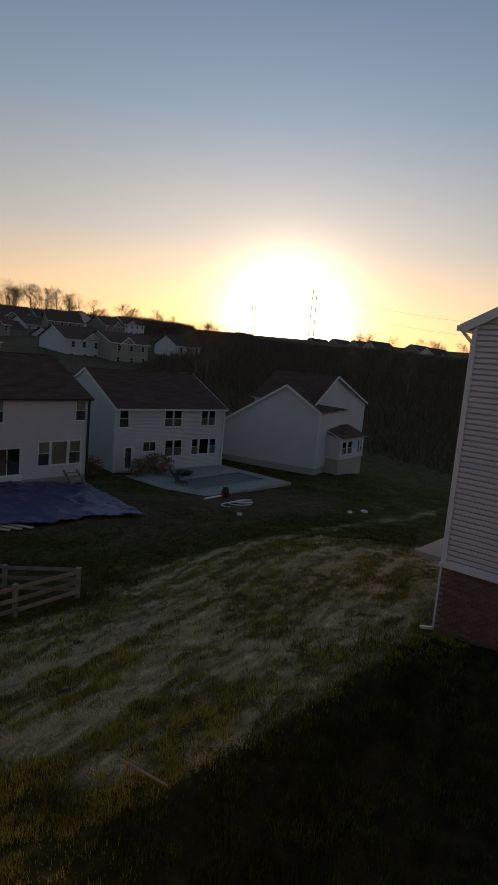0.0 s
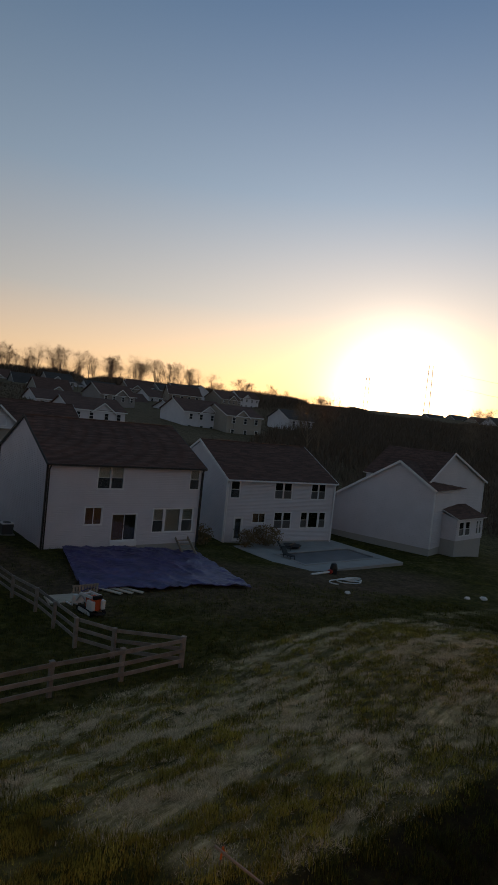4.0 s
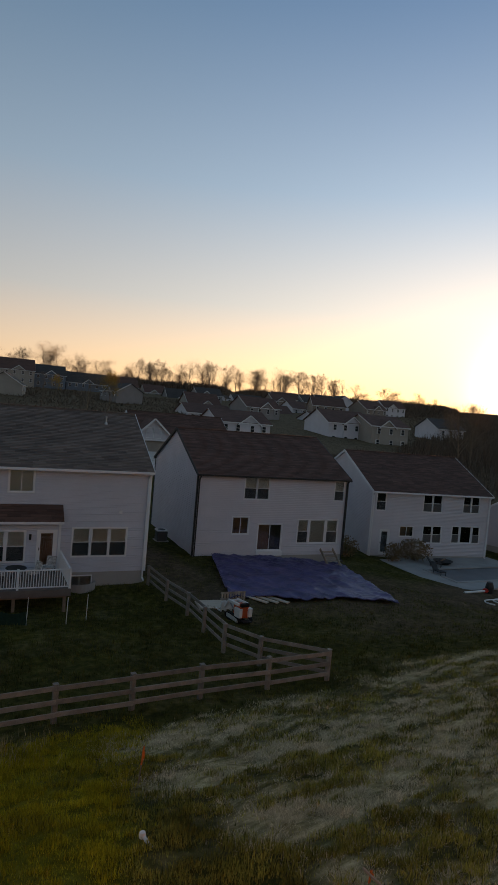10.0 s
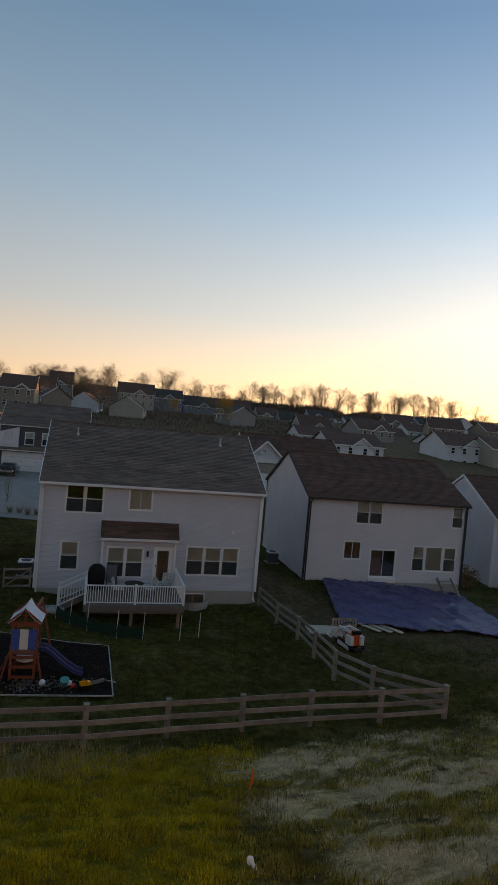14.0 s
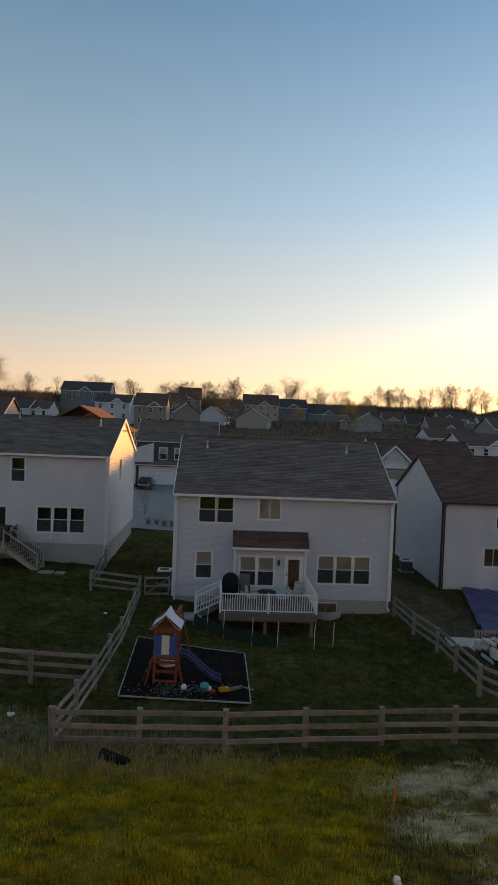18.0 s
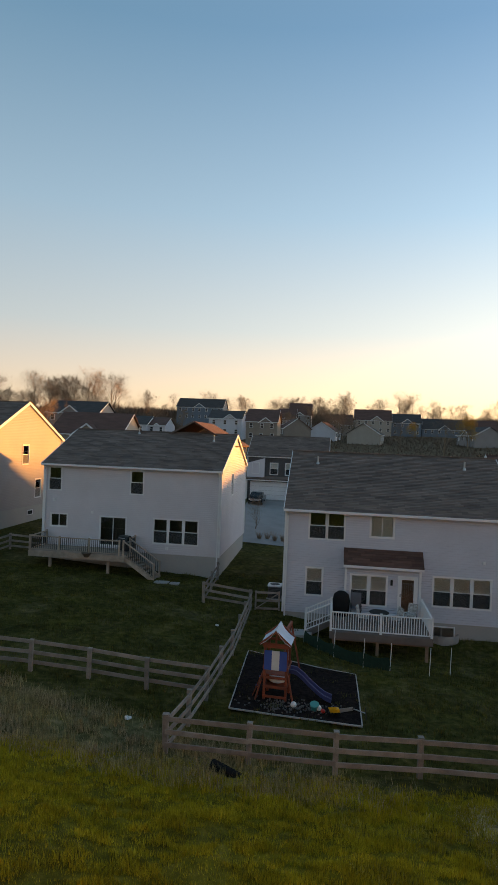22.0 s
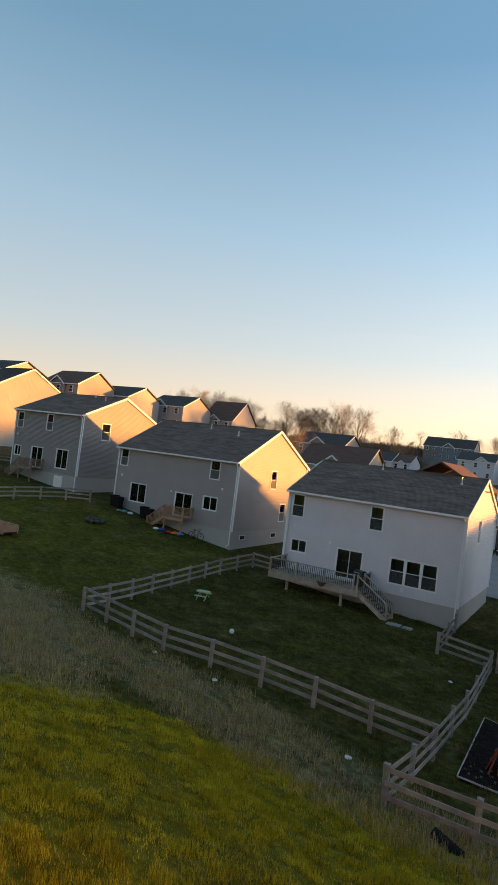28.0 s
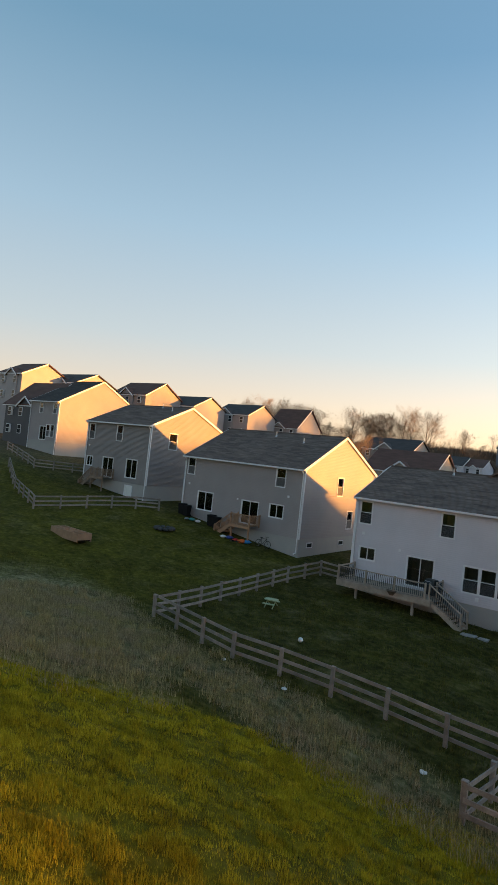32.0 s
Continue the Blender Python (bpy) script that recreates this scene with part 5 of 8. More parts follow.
def railing(deck, a, b, height, n, post_mat, bal_mat, bal=0.035, wide=0.09, posts=1):
    """Posts, two rails and n balusters from a to b, which lie on the deck's floor."""
    a, b = Vector(a), Vector(b)
    up = Vector((0, 0, 1))
    for k in range(posts + 1):
        p = a.lerp(b, k / posts)
        if (deck.name, round(p.x, 2), round(p.y, 2)) in POSTS:
            continue
        POSTS.add((deck.name, round(p.x, 2), round(p.y, 2)))
        part("post", Shape().box((p.x - 0.055, p.y - 0.055, p.z - 0.1), (p.x + 0.055, p.y + 0.055, p.z + height + 0.08), None, 0.01), post_mat, deck)
    part("top_rail", Shape().beam(a + up * height, b + up * height, wide, 0.05), post_mat, deck)
    part("bottom_rail", Shape().beam(a + up * 0.1, b + up * 0.1, 0.05, 0.05), post_mat, deck)
    for k in range(1, n):
        p = a.lerp(b, k / n)
        part("baluster", Shape().beam(p + up * 0.1, p + up * height, bal, bal), bal_mat, deck)


def steps(deck, top, foot, width, n, tread_mat, side):
    """A straight flight from top to foot; side: the level direction across it."""
    top, foot, side = Vector(top), Vector(foot), Vector(side).normalized() * width / 2
    run = foot - top
    flat = Vector((run.x, run.y, 0)).normalized()
    for sgn in (-1, 1):
        part("stringer", Shape().beam(top + side * sgn - Vector((0, 0, 0.12)), foot + side * sgn - Vector((0, 0, 0.05)), 0.05, 0.26), tread_mat, deck)
    for k in range(n):
        c = top + run * ((k + 0.7) / n)
        part("tread", Shape().beam(c - side, c + side, 0.28, 0.04), tread_mat, deck)


def plank_floor(deck, x0, x1, y0, y1, z, material, wide=0.14):
    n = int((y1 - y0) / wide)
    for k in range(n):
        part("plank", Shape().box((x0, y0 + k * wide + 0.004, z - 0.035), (x1, y0 + (k + 1) * wide - 0.004, z)), material, deck)


COMPOSITE = mat("grey_brown_deck_boards", (0.16, 0.13, 0.115), 0.75, vary=0.12, scale=2, fine=30, bump=0.15, random_obj=0.08)
white_deck = thing("deck", "raised deck with white railings and brown boards", "deck")
DZ = -0.1
plank_floor(white_deck, 0.2, 5.15, 30.65, 34.38, DZ, COMPOSITE)
part("fascia", Shape().box((0.16, 30.6, DZ - 0.36), (5.19, 30.65, DZ - 0.01)), COMPOSITE, white_deck)
part("fascia", Shape().box((0.16, 30.65, DZ - 0.36), (0.2, 34.38, DZ - 0.01)), COMPOSITE, white_deck)
part("fascia", Shape().box((5.15, 30.65, DZ - 0.36), (5.19, 34.38, DZ - 0.01)), COMPOSITE, white_deck)
part("beam", Shape().box((0.3, 30.85, DZ - 0.5), (5.05, 31.0, DZ - 0.3)), DECKWOOD, white_deck)
for x in (0.4, 2.55, 4.95):
    part("support_post", Shape().box((x - 0.075, 30.84, gz(x, 30.9) - 0.3), (x + 0.075, 30.99, DZ - 0.45)), DECKWOOD, white_deck)
railing(white_deck, (0.22, 30.72, DZ), (5.13, 30.72, DZ), 0.95, 40, VINYL_RAIL, VINYL_RAIL, posts=2)
railing(white_deck, (5.13, 30.72, DZ), (5.13, 34.3, DZ), 0.95, 26, VINYL_RAIL, VINYL_RAIL)
railing(white_deck, (0.22, 30.72, DZ), (0.22, 32.3, DZ), 0.95, 12, VINYL_RAIL, VINYL_RAIL)
g0 = gz(-1.1, 32.8)
steps(white_deck, (0.15, 32.8, DZ), (-1.1, 32.8, g0), 0.95, 5, COMPOSITE, (0, 1, 0))
for y in (32.3, 33.3):
    railing(white_deck, (0.22, y, DZ), (-1.1, y, g0 + 0.15), 0.95, 9, VINYL_RAIL, VINYL_RAIL)

grill = thing("grill", "barbecue grill under a black fitted cover", "grill", pose(0.75, 33.6, DZ))
part("cover", Shape().lathe([(0.42, 0.05), (0.45, 0.5), (0.47, 0.85), (0.40, 1.15), (0.22, 1.3), (0.05, 1.33)], n=12), BLACK_PLASTIC, grill, "black fabric cover", True)
part("foot", Shape().lathe([(0.36, 0.0), (0.36, 0.06)], n=12), DARK_METAL, grill)
chair_grey = mat("grey_outdoor_fabric", (0.12, 0.12, 0.13), 0.9, vary=0.12, bump=0.2)
patio_chair = thing("patio_chair", "tall grey patio chair standing on the deck", "chair", pose(1.55, 33.6, DZ))
part("seat", Shape().box((-0.3, -0.3, 0.4), (0.3, 0.3, 0.48), None, 0.03), chair_grey, patio_chair)
part("backrest", Shape().beam((0, 0.28, 0.45), (0, 0.42, 1.2), 0.58, 0.06, up=(0, 1, 0)), chair_grey, patio_chair)
for x in (-0.26, 0.26):
    part("armrest", Shape().box((x - 0.03, -0.28, 0.62), (x + 0.03, 0.3, 0.66)), DARK_METAL, patio_chair)
    for y in (-0.26, 0.26):
        part("leg", Shape().box((x - 0.02, y - 0.02, 0), (x + 0.02, y + 0.02, 0.62)), DARK_METAL, patio_chair)
cloth_pat = mat("patterned_cushion", (0.40, 0.38, 0.36), 0.9, vary=0.6, scale=9, fine=30, bump=0.1)
patio_table = thing("patio_table", "low round patio table on the deck", "table", pose(2.7, 32.4, DZ))
part("tabletop", Shape().lathe([(0.5, 0.62), (0.52, 0.64), (0.5, 0.66)], n=18), DARK_METAL, patio_table)
for k in range(3):
    a = k * math.tau / 3
    part("leg", Shape().tube((0.35 * math.cos(a), 0.35 * math.sin(a), 0), (0.2 * math.cos(a), 0.2 * math.sin(a), 0.62), 0.02, 0.02, 6), DARK_METAL, patio_table)


def garden_chair(x, y, z, turn, label):
    c = thing("deck_chair", label, "chair", pose(x, y, z, 0, 0, turn), "deck chairs")
    part("cushion", Shape().box((-0.26, -0.26, 0.38), (0.26, 0.26, 0.48), None, 0.04), cloth_pat, c)
    part("backrest", Shape().beam((0, 0.24, 0.45), (0, 0.36, 0.95), 0.5, 0.08, up=(0, 1, 0)), cloth_pat, c)
    for sx in (-0.24, 0.24):
        for sy in (-0.22, 0.22):
            part("leg", Shape().box((sx - 0.015, sy - 0.015, 0), (sx + 0.015, sy + 0.015, 0.38)), DARK_METAL, c)
    return c


garden_chair(1.9, 32.2, DZ, 80, "deck chair with a patterned cushion")
garden_chair(3.5, 32.3, DZ, -70, "deck chair with a patterned cushion")
garden_chair(4.4, 33.2, DZ, -30, "deck chair with a patterned cushion beside the door")
solo("paving_slab", Shape().box((-1.95, 31.7, gz(-1.4, 32.2) - 0.1), (-0.75, 32.7, gz(-1.4, 32.6) + 0.1), None, 0.02), PAVING, "pale concrete slab at the foot of deck steps", "slab")

# stakes and green netting in front of the deck
net_mat = mat("green_garden_netting", (0.012, 0.035, 0.02), 0.9, vary=0.2, scale=8, fine=40, bump=0.3)
for x, y in ((-1.1, 31.0), (-0.4, 30.1), (0.4, 29.2), (1.72, 28.0), (2.85, 27.4), (4.5, 27.2), (5.6, 28.4)):
    g = gz(x, y)
    solo("garden_stake", Shape().tube((0, 0, -0.2), (0.03, 0.02, 1.25), 0.018, 0.015, 6), PVC, "thin white garden stake stuck in the lawn", "stake", "garden stakes", m=pose(x, y, g))
net = Shape()
pts = [(-1.1, 31.0), (-0.4, 30.1), (0.4, 29.2), (1.72, 28.0), (2.85, 27.4)]
for (xa, ya), (xb, yb) in zip(pts, pts[1:]):
    for k in range(6):
        a, b = (xa + (xb - xa) * k / 6, ya + (yb - ya) * k / 6), (xa + (xb - xa) * (k + 1) / 6, ya + (yb - ya) * (k + 1) / 6)
        s0, s1 = 0.62 - 0.12 * math.sin(math.pi * k / 6), 0.62 - 0.12 * math.sin(math.pi * (k + 1) / 6)
        net.beam((*a, gz(*a) + s0 / 2), (*b, gz(*b) + s1 / 2), 0.012, (s0 + s1) / 2)
solo("garden_netting", net, net_mat, "low dark green netting strung between stakes", "netting")


def ac_unit(x, y, turn, label):
    u = thing("air_conditioner", label, "air conditioner", pose(x, y, gz(x, y), 0, 0, turn), "air conditioners")
    part("pad", Shape().box((-0.5, -0.5, -0.1), (0.5, 0.5, 0.06)), PAVING, u)
    part("casing", Shape().box((-0.4, -0.4, 0.06), (0.4, 0.4, 0.8), None, 0.06), AC_MAT, u)
    part("top_cover", Shape().box((-0.43, -0.43, 0.8), (0.43, 0.43, 0.88), None, 0.06), TRIM, u)
    part("fan_guard", Shape().lathe([(0.3, 0.88), (0.3, 0.9), (0.05, 0.93)], n=14), DARK_METAL, u)
    for k in range(7):
        part("louvre", Shape().box((-0.37, -0.42, 0.14 + k * 0.09), (0.37, -0.4, 0.18 + k * 0.09)), DARK_METAL, u)


AC_MAT = mat("grey_painted_steel", (0.10, 0.10, 0.10), 0.5, 0.2, vary=0.1, bump=0.05)
ac_unit(-3.3, 38.2, 0, "grey air conditioner with a pale lid beside a house")
ac_unit(14.2, 45.2, 90, "dark air conditioner on a pad beside a house")

# ---- the play set on its mulch bed ----
mulch_mat = mat("black_rubber_mulch", (0.016, 0.011, 0.010), 0.95, vary=0.6, scale=6, fine=45, bump=0.9, spec=0.05)
bed = [(-3.3, 21.25), (1.33, 20.7), (1.3, 25.9), (-3.5, 27.8)]
mul = Shape()
nb = 14
grid = [[Vector((*bed[0], 0)).lerp(Vector((*bed[1], 0)), i / nb).lerp(Vector((*bed[3], 0)).lerp(Vector((*bed[2], 0)), i / nb), j / nb) for i in range(nb + 1)] for j in range(nb + 1)]
mul.v = [(p.x, p.y, gz(p.x, p.y) + 0.10 + 0.02 * math.sin(p.x * 5) * math.cos(p.y * 4)) for r in grid for p in r]
mul.f = [(j * (nb + 1) + i, j * (nb + 1) + i + 1, (j + 1) * (nb + 1) + i + 1, (j + 1) * (nb + 1) + i) for j in range(nb) for i in range(nb)]
solo("mulch_bed", mul, mulch_mat, "black mulch bed under a play set", "mulch bed", kind="structure")
EDGE_BOARD = mat("weathered_edge_board", (0.40, 0.37, 0.34), 0.85, vary=0.3, scale=2.0, fine=25, bump=0.2)
edging = thing("bed_edging", "pale board edging around the mulch bed", "edging")
for (xa, ya), (xb, yb) in zip(bed, bed[1:] + bed[:1]):
    n = 3
    for k in range(n):
        p, q = (xa + (xb - xa) * k / n, ya + (yb - ya) * k / n), (xa + (xb - xa) * (k + 0.985) / n, ya + (yb - ya) * (k + 0.985) / n)
        part("board", Shape().beam((*p, gz(*p) + 0.09), (*q, gz(*q) + 0.09), 0.04, 0.05), EDGE_BOARD, edging)
rs = random.Random(4)
grit = Shape()
for k in range(260):
    x, y = rs.gauss(-1.2, 0.75), rs.gauss(21.9, 0.28)
    r = rs.uniform(0.012, 0.035)
    grit.box((x - r, y - r, gz(x, y) + 0.1), (x + r, y + r * 0.7, gz(x, y) + 0.11 + r), None)
GRIT = mat("grey_gravel", (0.12, 0.11, 0.105), 0.9, vary=0.2, bump=0.2)
solo("spilt_gravel", grit, GRIT, "pale gravel spilt over the black mulch", "gravel", kind="stuff")

SLIDE_BLUE = mat("dull_blue_plastic", (0.05, 0.06, 0.16), 0.45, vary=0.12, bump=0.03)
play = thing("play_set", "red wooden play tower with a striped canopy and slide", "play set", pose(-1.75, 22.9, gz(-1.75, 22.9) + 0.1, 0, 0, -4) @ Matrix.Diagonal((0.84, 0.92, 0.95, 1)))
for sx in (-0.48, 0.48):
    for sy in (-0.6, 0.3):
        part("tower_post", Shape().box((sx - 0.05, sy - 0.05, -0.2), (sx + 0.05, sy + 0.05, 2.15)), REDWOOD, play)
for z in (0.9, 1.25, 2.1):
    for sy in (-0.6, 0.4):
        part("cross_board", Shape().box((-0.54, sy - 0.09, z - 0.05), (0.54, sy - 0.055, z + 0.05)), REDWOOD, play)
    for sx in (-0.55, 0.55):
        part("cross_board", Shape().box((sx - 0.018, -0.62, z - 0.05), (sx + 0.018, 0.34, z + 0.05)), REDWOOD, play)
for k in range(6):
    part("floor_plank", Shape().box((-0.53, -0.6 + k * 0.15, 0.97), (0.53, -0.46 + k * 0.15, 1.0)), REDWOOD, play)
canvas_white = mat("pale_canvas", (0.60, 0.64, 0.72), 0.85, vary=0.06, bump=0.1)
canvas_blue = mat("blue_canvas", (0.055, 0.10, 0.33), 0.85, vary=0.08, bump=0.1)
canvas_cream = mat("cream_canvas", (0.68, 0.66, 0.62), 0.85, vary=0.06, bump=0.1)
for sgn in (-1, 1):
    for k, m_ in ((0, canvas_white), (1, canvas_white), (2, canvas_white)):
        y0, y1 = -0.85 + k * 0.42, -0.85 + (k + 1) * 0.42
        c = Shape()
        prof = [(0, 2.82), (0.2, 2.55), (0.42, 2.36), (0.66, 2.22)]
        for (a, za), (b, zb) in zip(prof, prof[1:]):
            c.add([(sgn * a, y0, za), (sgn * b, y0, zb), (sgn * b, y1, zb), (sgn * a, y1, za), (sgn * a, y0, za - 0.02), (sgn * b, y0, zb - 0.02), (sgn * b, y1, zb - 0.02), (sgn * a, y1, za - 0.02)], [(0, 1, 2, 3), (7, 6, 5, 4), (0, 4, 5, 1), (3, 2, 6, 7)])
        part("canopy", c, m_, play, "pale striped canvas roof")
    part("canopy_bar", Shape().beam((0, -0.82 * 1, 2.72), (sgn * 0.7, -0.82, 2.2), 0.05, 0.08), REDWOOD, play)
    part("canopy_bar", Shape().beam((0, 0.38, 2.72), (sgn * 0.7, 0.38, 2.2), 0.05, 0.08), REDWOOD, play)
part("ridge_pole", Shape().box((-0.04, -0.85, 2.66), (0.04, 0.42, 2.74)), REDWOOD, play)
part("gable_board", Shape().beam((-0.6, -0.66, 2.17), (0.6, -0.66, 2.17), 0.04, 0.12).beam((0, -0.66, 2.17), (0, -0.66, 2.62), 0.08, 0.05), REDWOOD, play)
for a, b, m_ in ((-0.5, -0.17, canvas_blue), (-0.17, 0.17, canvas_cream), (0.17, 0.5, canvas_blue)):
    part("front_panel", Shape().box((a, -0.70, 1.2), (b, -0.685, 1.95)), m_, play, "striped canvas panel")
for z in (0.12, 0.5):
    part("rung", Shape().box((-0.52, -0.70, z), (0.52, -0.655, z + 0.09)), REDWOOD, play)
part("bench_seat", Shape().box((-0.5, -0.55, 0.42), (0.5, 0.1, 0.46)), REDWOOD, play)
for sx in (-1, 1):
    part("brace", Shape().beam((sx * 0.56, -0.6, 1.0), (sx * 0.85, -0.75, -0.05), 0.06, 0.06), REDWOOD, play)
wall_net = part("climbing_wall", Shape().beam((-0.6, 0, 1.0), (-1.05, 0, -0.05), 0.9, 0.04, up=(0, 0, 1)), REDWOOD, play)
for k in range(6):
    part("hold", Shape().ball((-0.72 - 0.05 * k, -0.3 + 0.25 * (k % 3), 0.75 - 0.12 * k), 0.05, 5), (BLUE_PLASTIC, YELLOW_PLASTIC, RED_PLASTIC)[k % 3], wall_net)
part("tyre_swing", Shape().lathe([(0.3, 0.0), (0.42, 0.05), (0.42, 0.14), (0.3, 0.18), (0.24, 0.1)], (0.0, 0.15, 0.5), 16), WHITE_PLASTIC, play, "pale round swing seat")
# a trough with raised lips along a curved run
run = [(0.55, 0.0, 1.0), (0.85, 0.0, 0.97), (1.15, -0.03, 0.80), (1.5, -0.08, 0.55), (1.85, -0.14, 0.34), (2.15, -0.2, 0.2), (2.45, -0.26, 0.14)]
cut = [(-0.24, 0.15), (-0.18, 0.15), (-0.16, 0.02), (0.16, 0.02), (0.18, 0.15), (0.24, 0.15), (0.22, -0.02), (-0.22, -0.02)]
slide = Shape()
nc = len(cut)
slide.v = [(x, y + s, z + h) for x, y, z in run for s, h in cut]
slide.f = [(i * nc + j, i * nc + (j + 1) % nc, (i + 1) * nc + (j + 1) % nc, (i + 1) * nc + j) for i in range(len(run) - 1) for j in range(nc)] + [tuple(range(nc)), tuple(range(len(slide.v) - 1, len(slide.v) - nc - 1, -1))]
part("slide", slide, SLIDE_BLUE, play, "blue plastic slide")
part("swing_beam", Shape().beam((0.1, 0.35, 2.2), (0.2, 2.5, 2.2), 0.1, 0.13), REDWOOD, play)
for sx in (-0.5, 0.55):
    part("swing_leg", Shape().beam((0.2, 2.4, 2.2), (0.2 + sx, 2.6, -0.15), 0.08, 0.08), REDWOOD, play)
for y, x in ((1.0, 0.13), (1.8, 0.17)):
    for d in (-0.2, 0.2):
        part("chain", Shape().tube((x, y + d, 2.15), (x, y + d, 0.5), 0.012, 0.012, 5), STEEL, play)
    part("swing_seat", Shape().box((x - 0.1, y - 0.24, 0.46), (x + 0.1, y + 0.24, 0.5)), BLUE_PLASTIC, play)


def toy_ball(x, y, r, m_, label):
    solo("ball", Shape().ball((0, 0, r), r, 8), m_, label, "ball", "balls", m=pose(x, y, gz(x, y) + (0.1 if -3 < x < 1.3 and 20 < y < 26 else 0.02)), smooth=True)


toy_ball(-1.05, 21.8, 0.11, WHITE_PLASTIC, "white toy ball on black mulch")
toy_ball(-15.6, 26.8, 0.13, WHITE_PLASTIC, "white football lying on a lawn")
toy_ball(-0.15, 21.7, 0.1, WHITE_PLASTIC, "small pale toy ball on black mulch")
toy_ball(0.0, 21.5, 0.08, RED_PLASTIC, "small red toy ball on black mulch")
truck = thing("toy_truck", "yellow plastic toy dump truck on black mulch", "toy truck", pose(0.42, 21.45, gz(0.4, 21.4) + 0.1, 0, 0, 15) @ Matrix.Scale(0.62, 4))
part("chassis", Shape().box((-0.28, -0.12, 0.1), (0.28, 0.12, 0.16)), BLACK_PLASTIC, truck)
part("cab", Shape().add([(0.08, -0.13, 0.16), (0.28, -0.13, 0.16), (0.28, 0.13, 0.16), (0.08, 0.13, 0.16), (0.08, -0.12, 0.38), (0.22, -0.12, 0.38), (0.22, 0.12, 0.38), (0.08, 0.12, 0.38)], [(3, 2, 1, 0), (4, 5, 6, 7), (0, 1, 5, 4), (1, 2, 6, 5), (2, 3, 7, 6), (3, 0, 4, 7)]), YELLOW_PLASTIC, truck)
part("tipper", Shape().add([(-0.3, -0.15, 0.18), (0.06, -0.15, 0.18), (0.06, 0.15, 0.18), (-0.3, 0.15, 0.18), (-0.36, -0.18, 0.36), (0.08, -0.18, 0.36), (0.08, 0.18, 0.36), (-0.36, 0.18, 0.36)], [(3, 2, 1, 0), (0, 1, 5, 4), (1, 2, 6, 5), (2, 3, 7, 6), (3, 0, 4, 7)]), YELLOW_PLASTIC, truck)
for sx in (-0.18, 0.18):
    for sy in (-0.15, 0.15):
        part("wheel", Shape().tube((sx, sy - 0.035, 0.1), (sx, sy + 0.035, 0.1), 0.1, 0.1, 12), BLACK_PLASTIC, truck)
solo("toy_bucket", Shape().lathe([(0.12, 0), (0.16, 0.26), (0.17, 0.26)], n=12), GREEN_PLASTIC, "teal toy bucket on black mulch", "bucket", m=pose(-0.3, 21.75, gz(-0.3, 21.75) + 0.1, 20, 0, 0))
scooter = thing("toy_scooter", "grey toy scooter lying on black mulch", "scooter", pose(0.75, 21.9, gz(0.75, 21.9) + 0.15, 80, 0, 30))
part("deck_board", Shape().box((-0.35, -0.06, 0.08), (0.3, 0.06, 0.11)), STEEL, scooter)
part("stem", Shape().tube((0.3, 0, 0.08), (0.38, 0, 0.8), 0.02, 0.02, 6), STEEL, scooter)
part("handlebar", Shape().tube((0.38, -0.2, 0.8), (0.38, 0.2, 0.8), 0.018, 0.018, 6), DARK_METAL, scooter)
for x in (-0.36, 0.33):
    part("wheel", Shape().tube((x, -0.02, 0.07), (x, 0.02, 0.07), 0.08, 0.08, 10), BLACK_PLASTIC, scooter)

# ---- the wooden deck with a flight of steps ----
wood_deck = thing("deck", "brown wooden deck with a flight of steps", "deck")
plank_floor(wood_deck, -20.1, -13.4, 38.75, 41.2, 1.25, DECKPALE)
part("fascia", Shape().box((-20.14, 38.68, 0.85), (-13.36, 38.74, 1.22)), DECKPALE, wood_deck)
part("fascia", Shape().box((-13.4, 38.74, 0.85), (-13.36, 41.2, 1.22)), DECKPALE, wood_deck)
part("fascia", Shape().box((-20.14, 38.74, 0.85), (-20.1, 41.2, 1.22)), DECKPALE, wood_deck)
for x in (-18.7, -14.6):
    part("support_post", Shape().box((x - 0.08, 38.9, gz(x, 39) - 0.3), (x + 0.08, 39.06, 0.9)), DECKPALE, wood_deck)
railing(wood_deck, (-20.1, 38.8, 1.25), (-13.8, 38.8, 1.25), 0.95, 46, DECKPALE, BLACK_TRIM, bal=0.03, wide=0.13, posts=3)
railing(wood_deck, (-20.05, 38.8, 1.25), (-20.05, 41.15, 1.25), 0.95, 16, DECKPALE, BLACK_TRIM, bal=0.03, wide=0.13)
railing(wood_deck, (-13.5, 40.3, 1.25), (-13.5, 41.15, 1.25), 0.95, 6, DECKPALE, BLACK_TRIM, bal=0.03, wide=0.13)
gs = gz(-11.2, 38.9)
steps(wood_deck, (-13.5, 39.4, 1.25), (-11.25, 39.0, gs + 0.05), 1.05, 8, DECKPALE, (0.17, 1, 0))
for dy in (-0.52, 0.52):
    railing(wood_deck, (-13.5 + 0.09 * dy, 39.4 + dy, 1.25), (-11.25 + 0.09 * dy, 39.0 + dy, gs + 0.1), 0.95, 16, DECKPALE, BLACK_TRIM, bal=0.03, wide=0.12)
solo("stepping_slab", Shape().box((-11.1, 37.9, gz(-10.6, 38) - 0.05), (-10.2, 38.5, gz(-10.6, 38) + 0.07), None, 0.03).box((-10.1, 38.0, gz(-10.6, 38) - 0.05), (-9.5, 38.5, gz(-10, 38) + 0.07), None, 0.03), PAVING, "pale stepping slabs at the foot of deck steps", "slab")
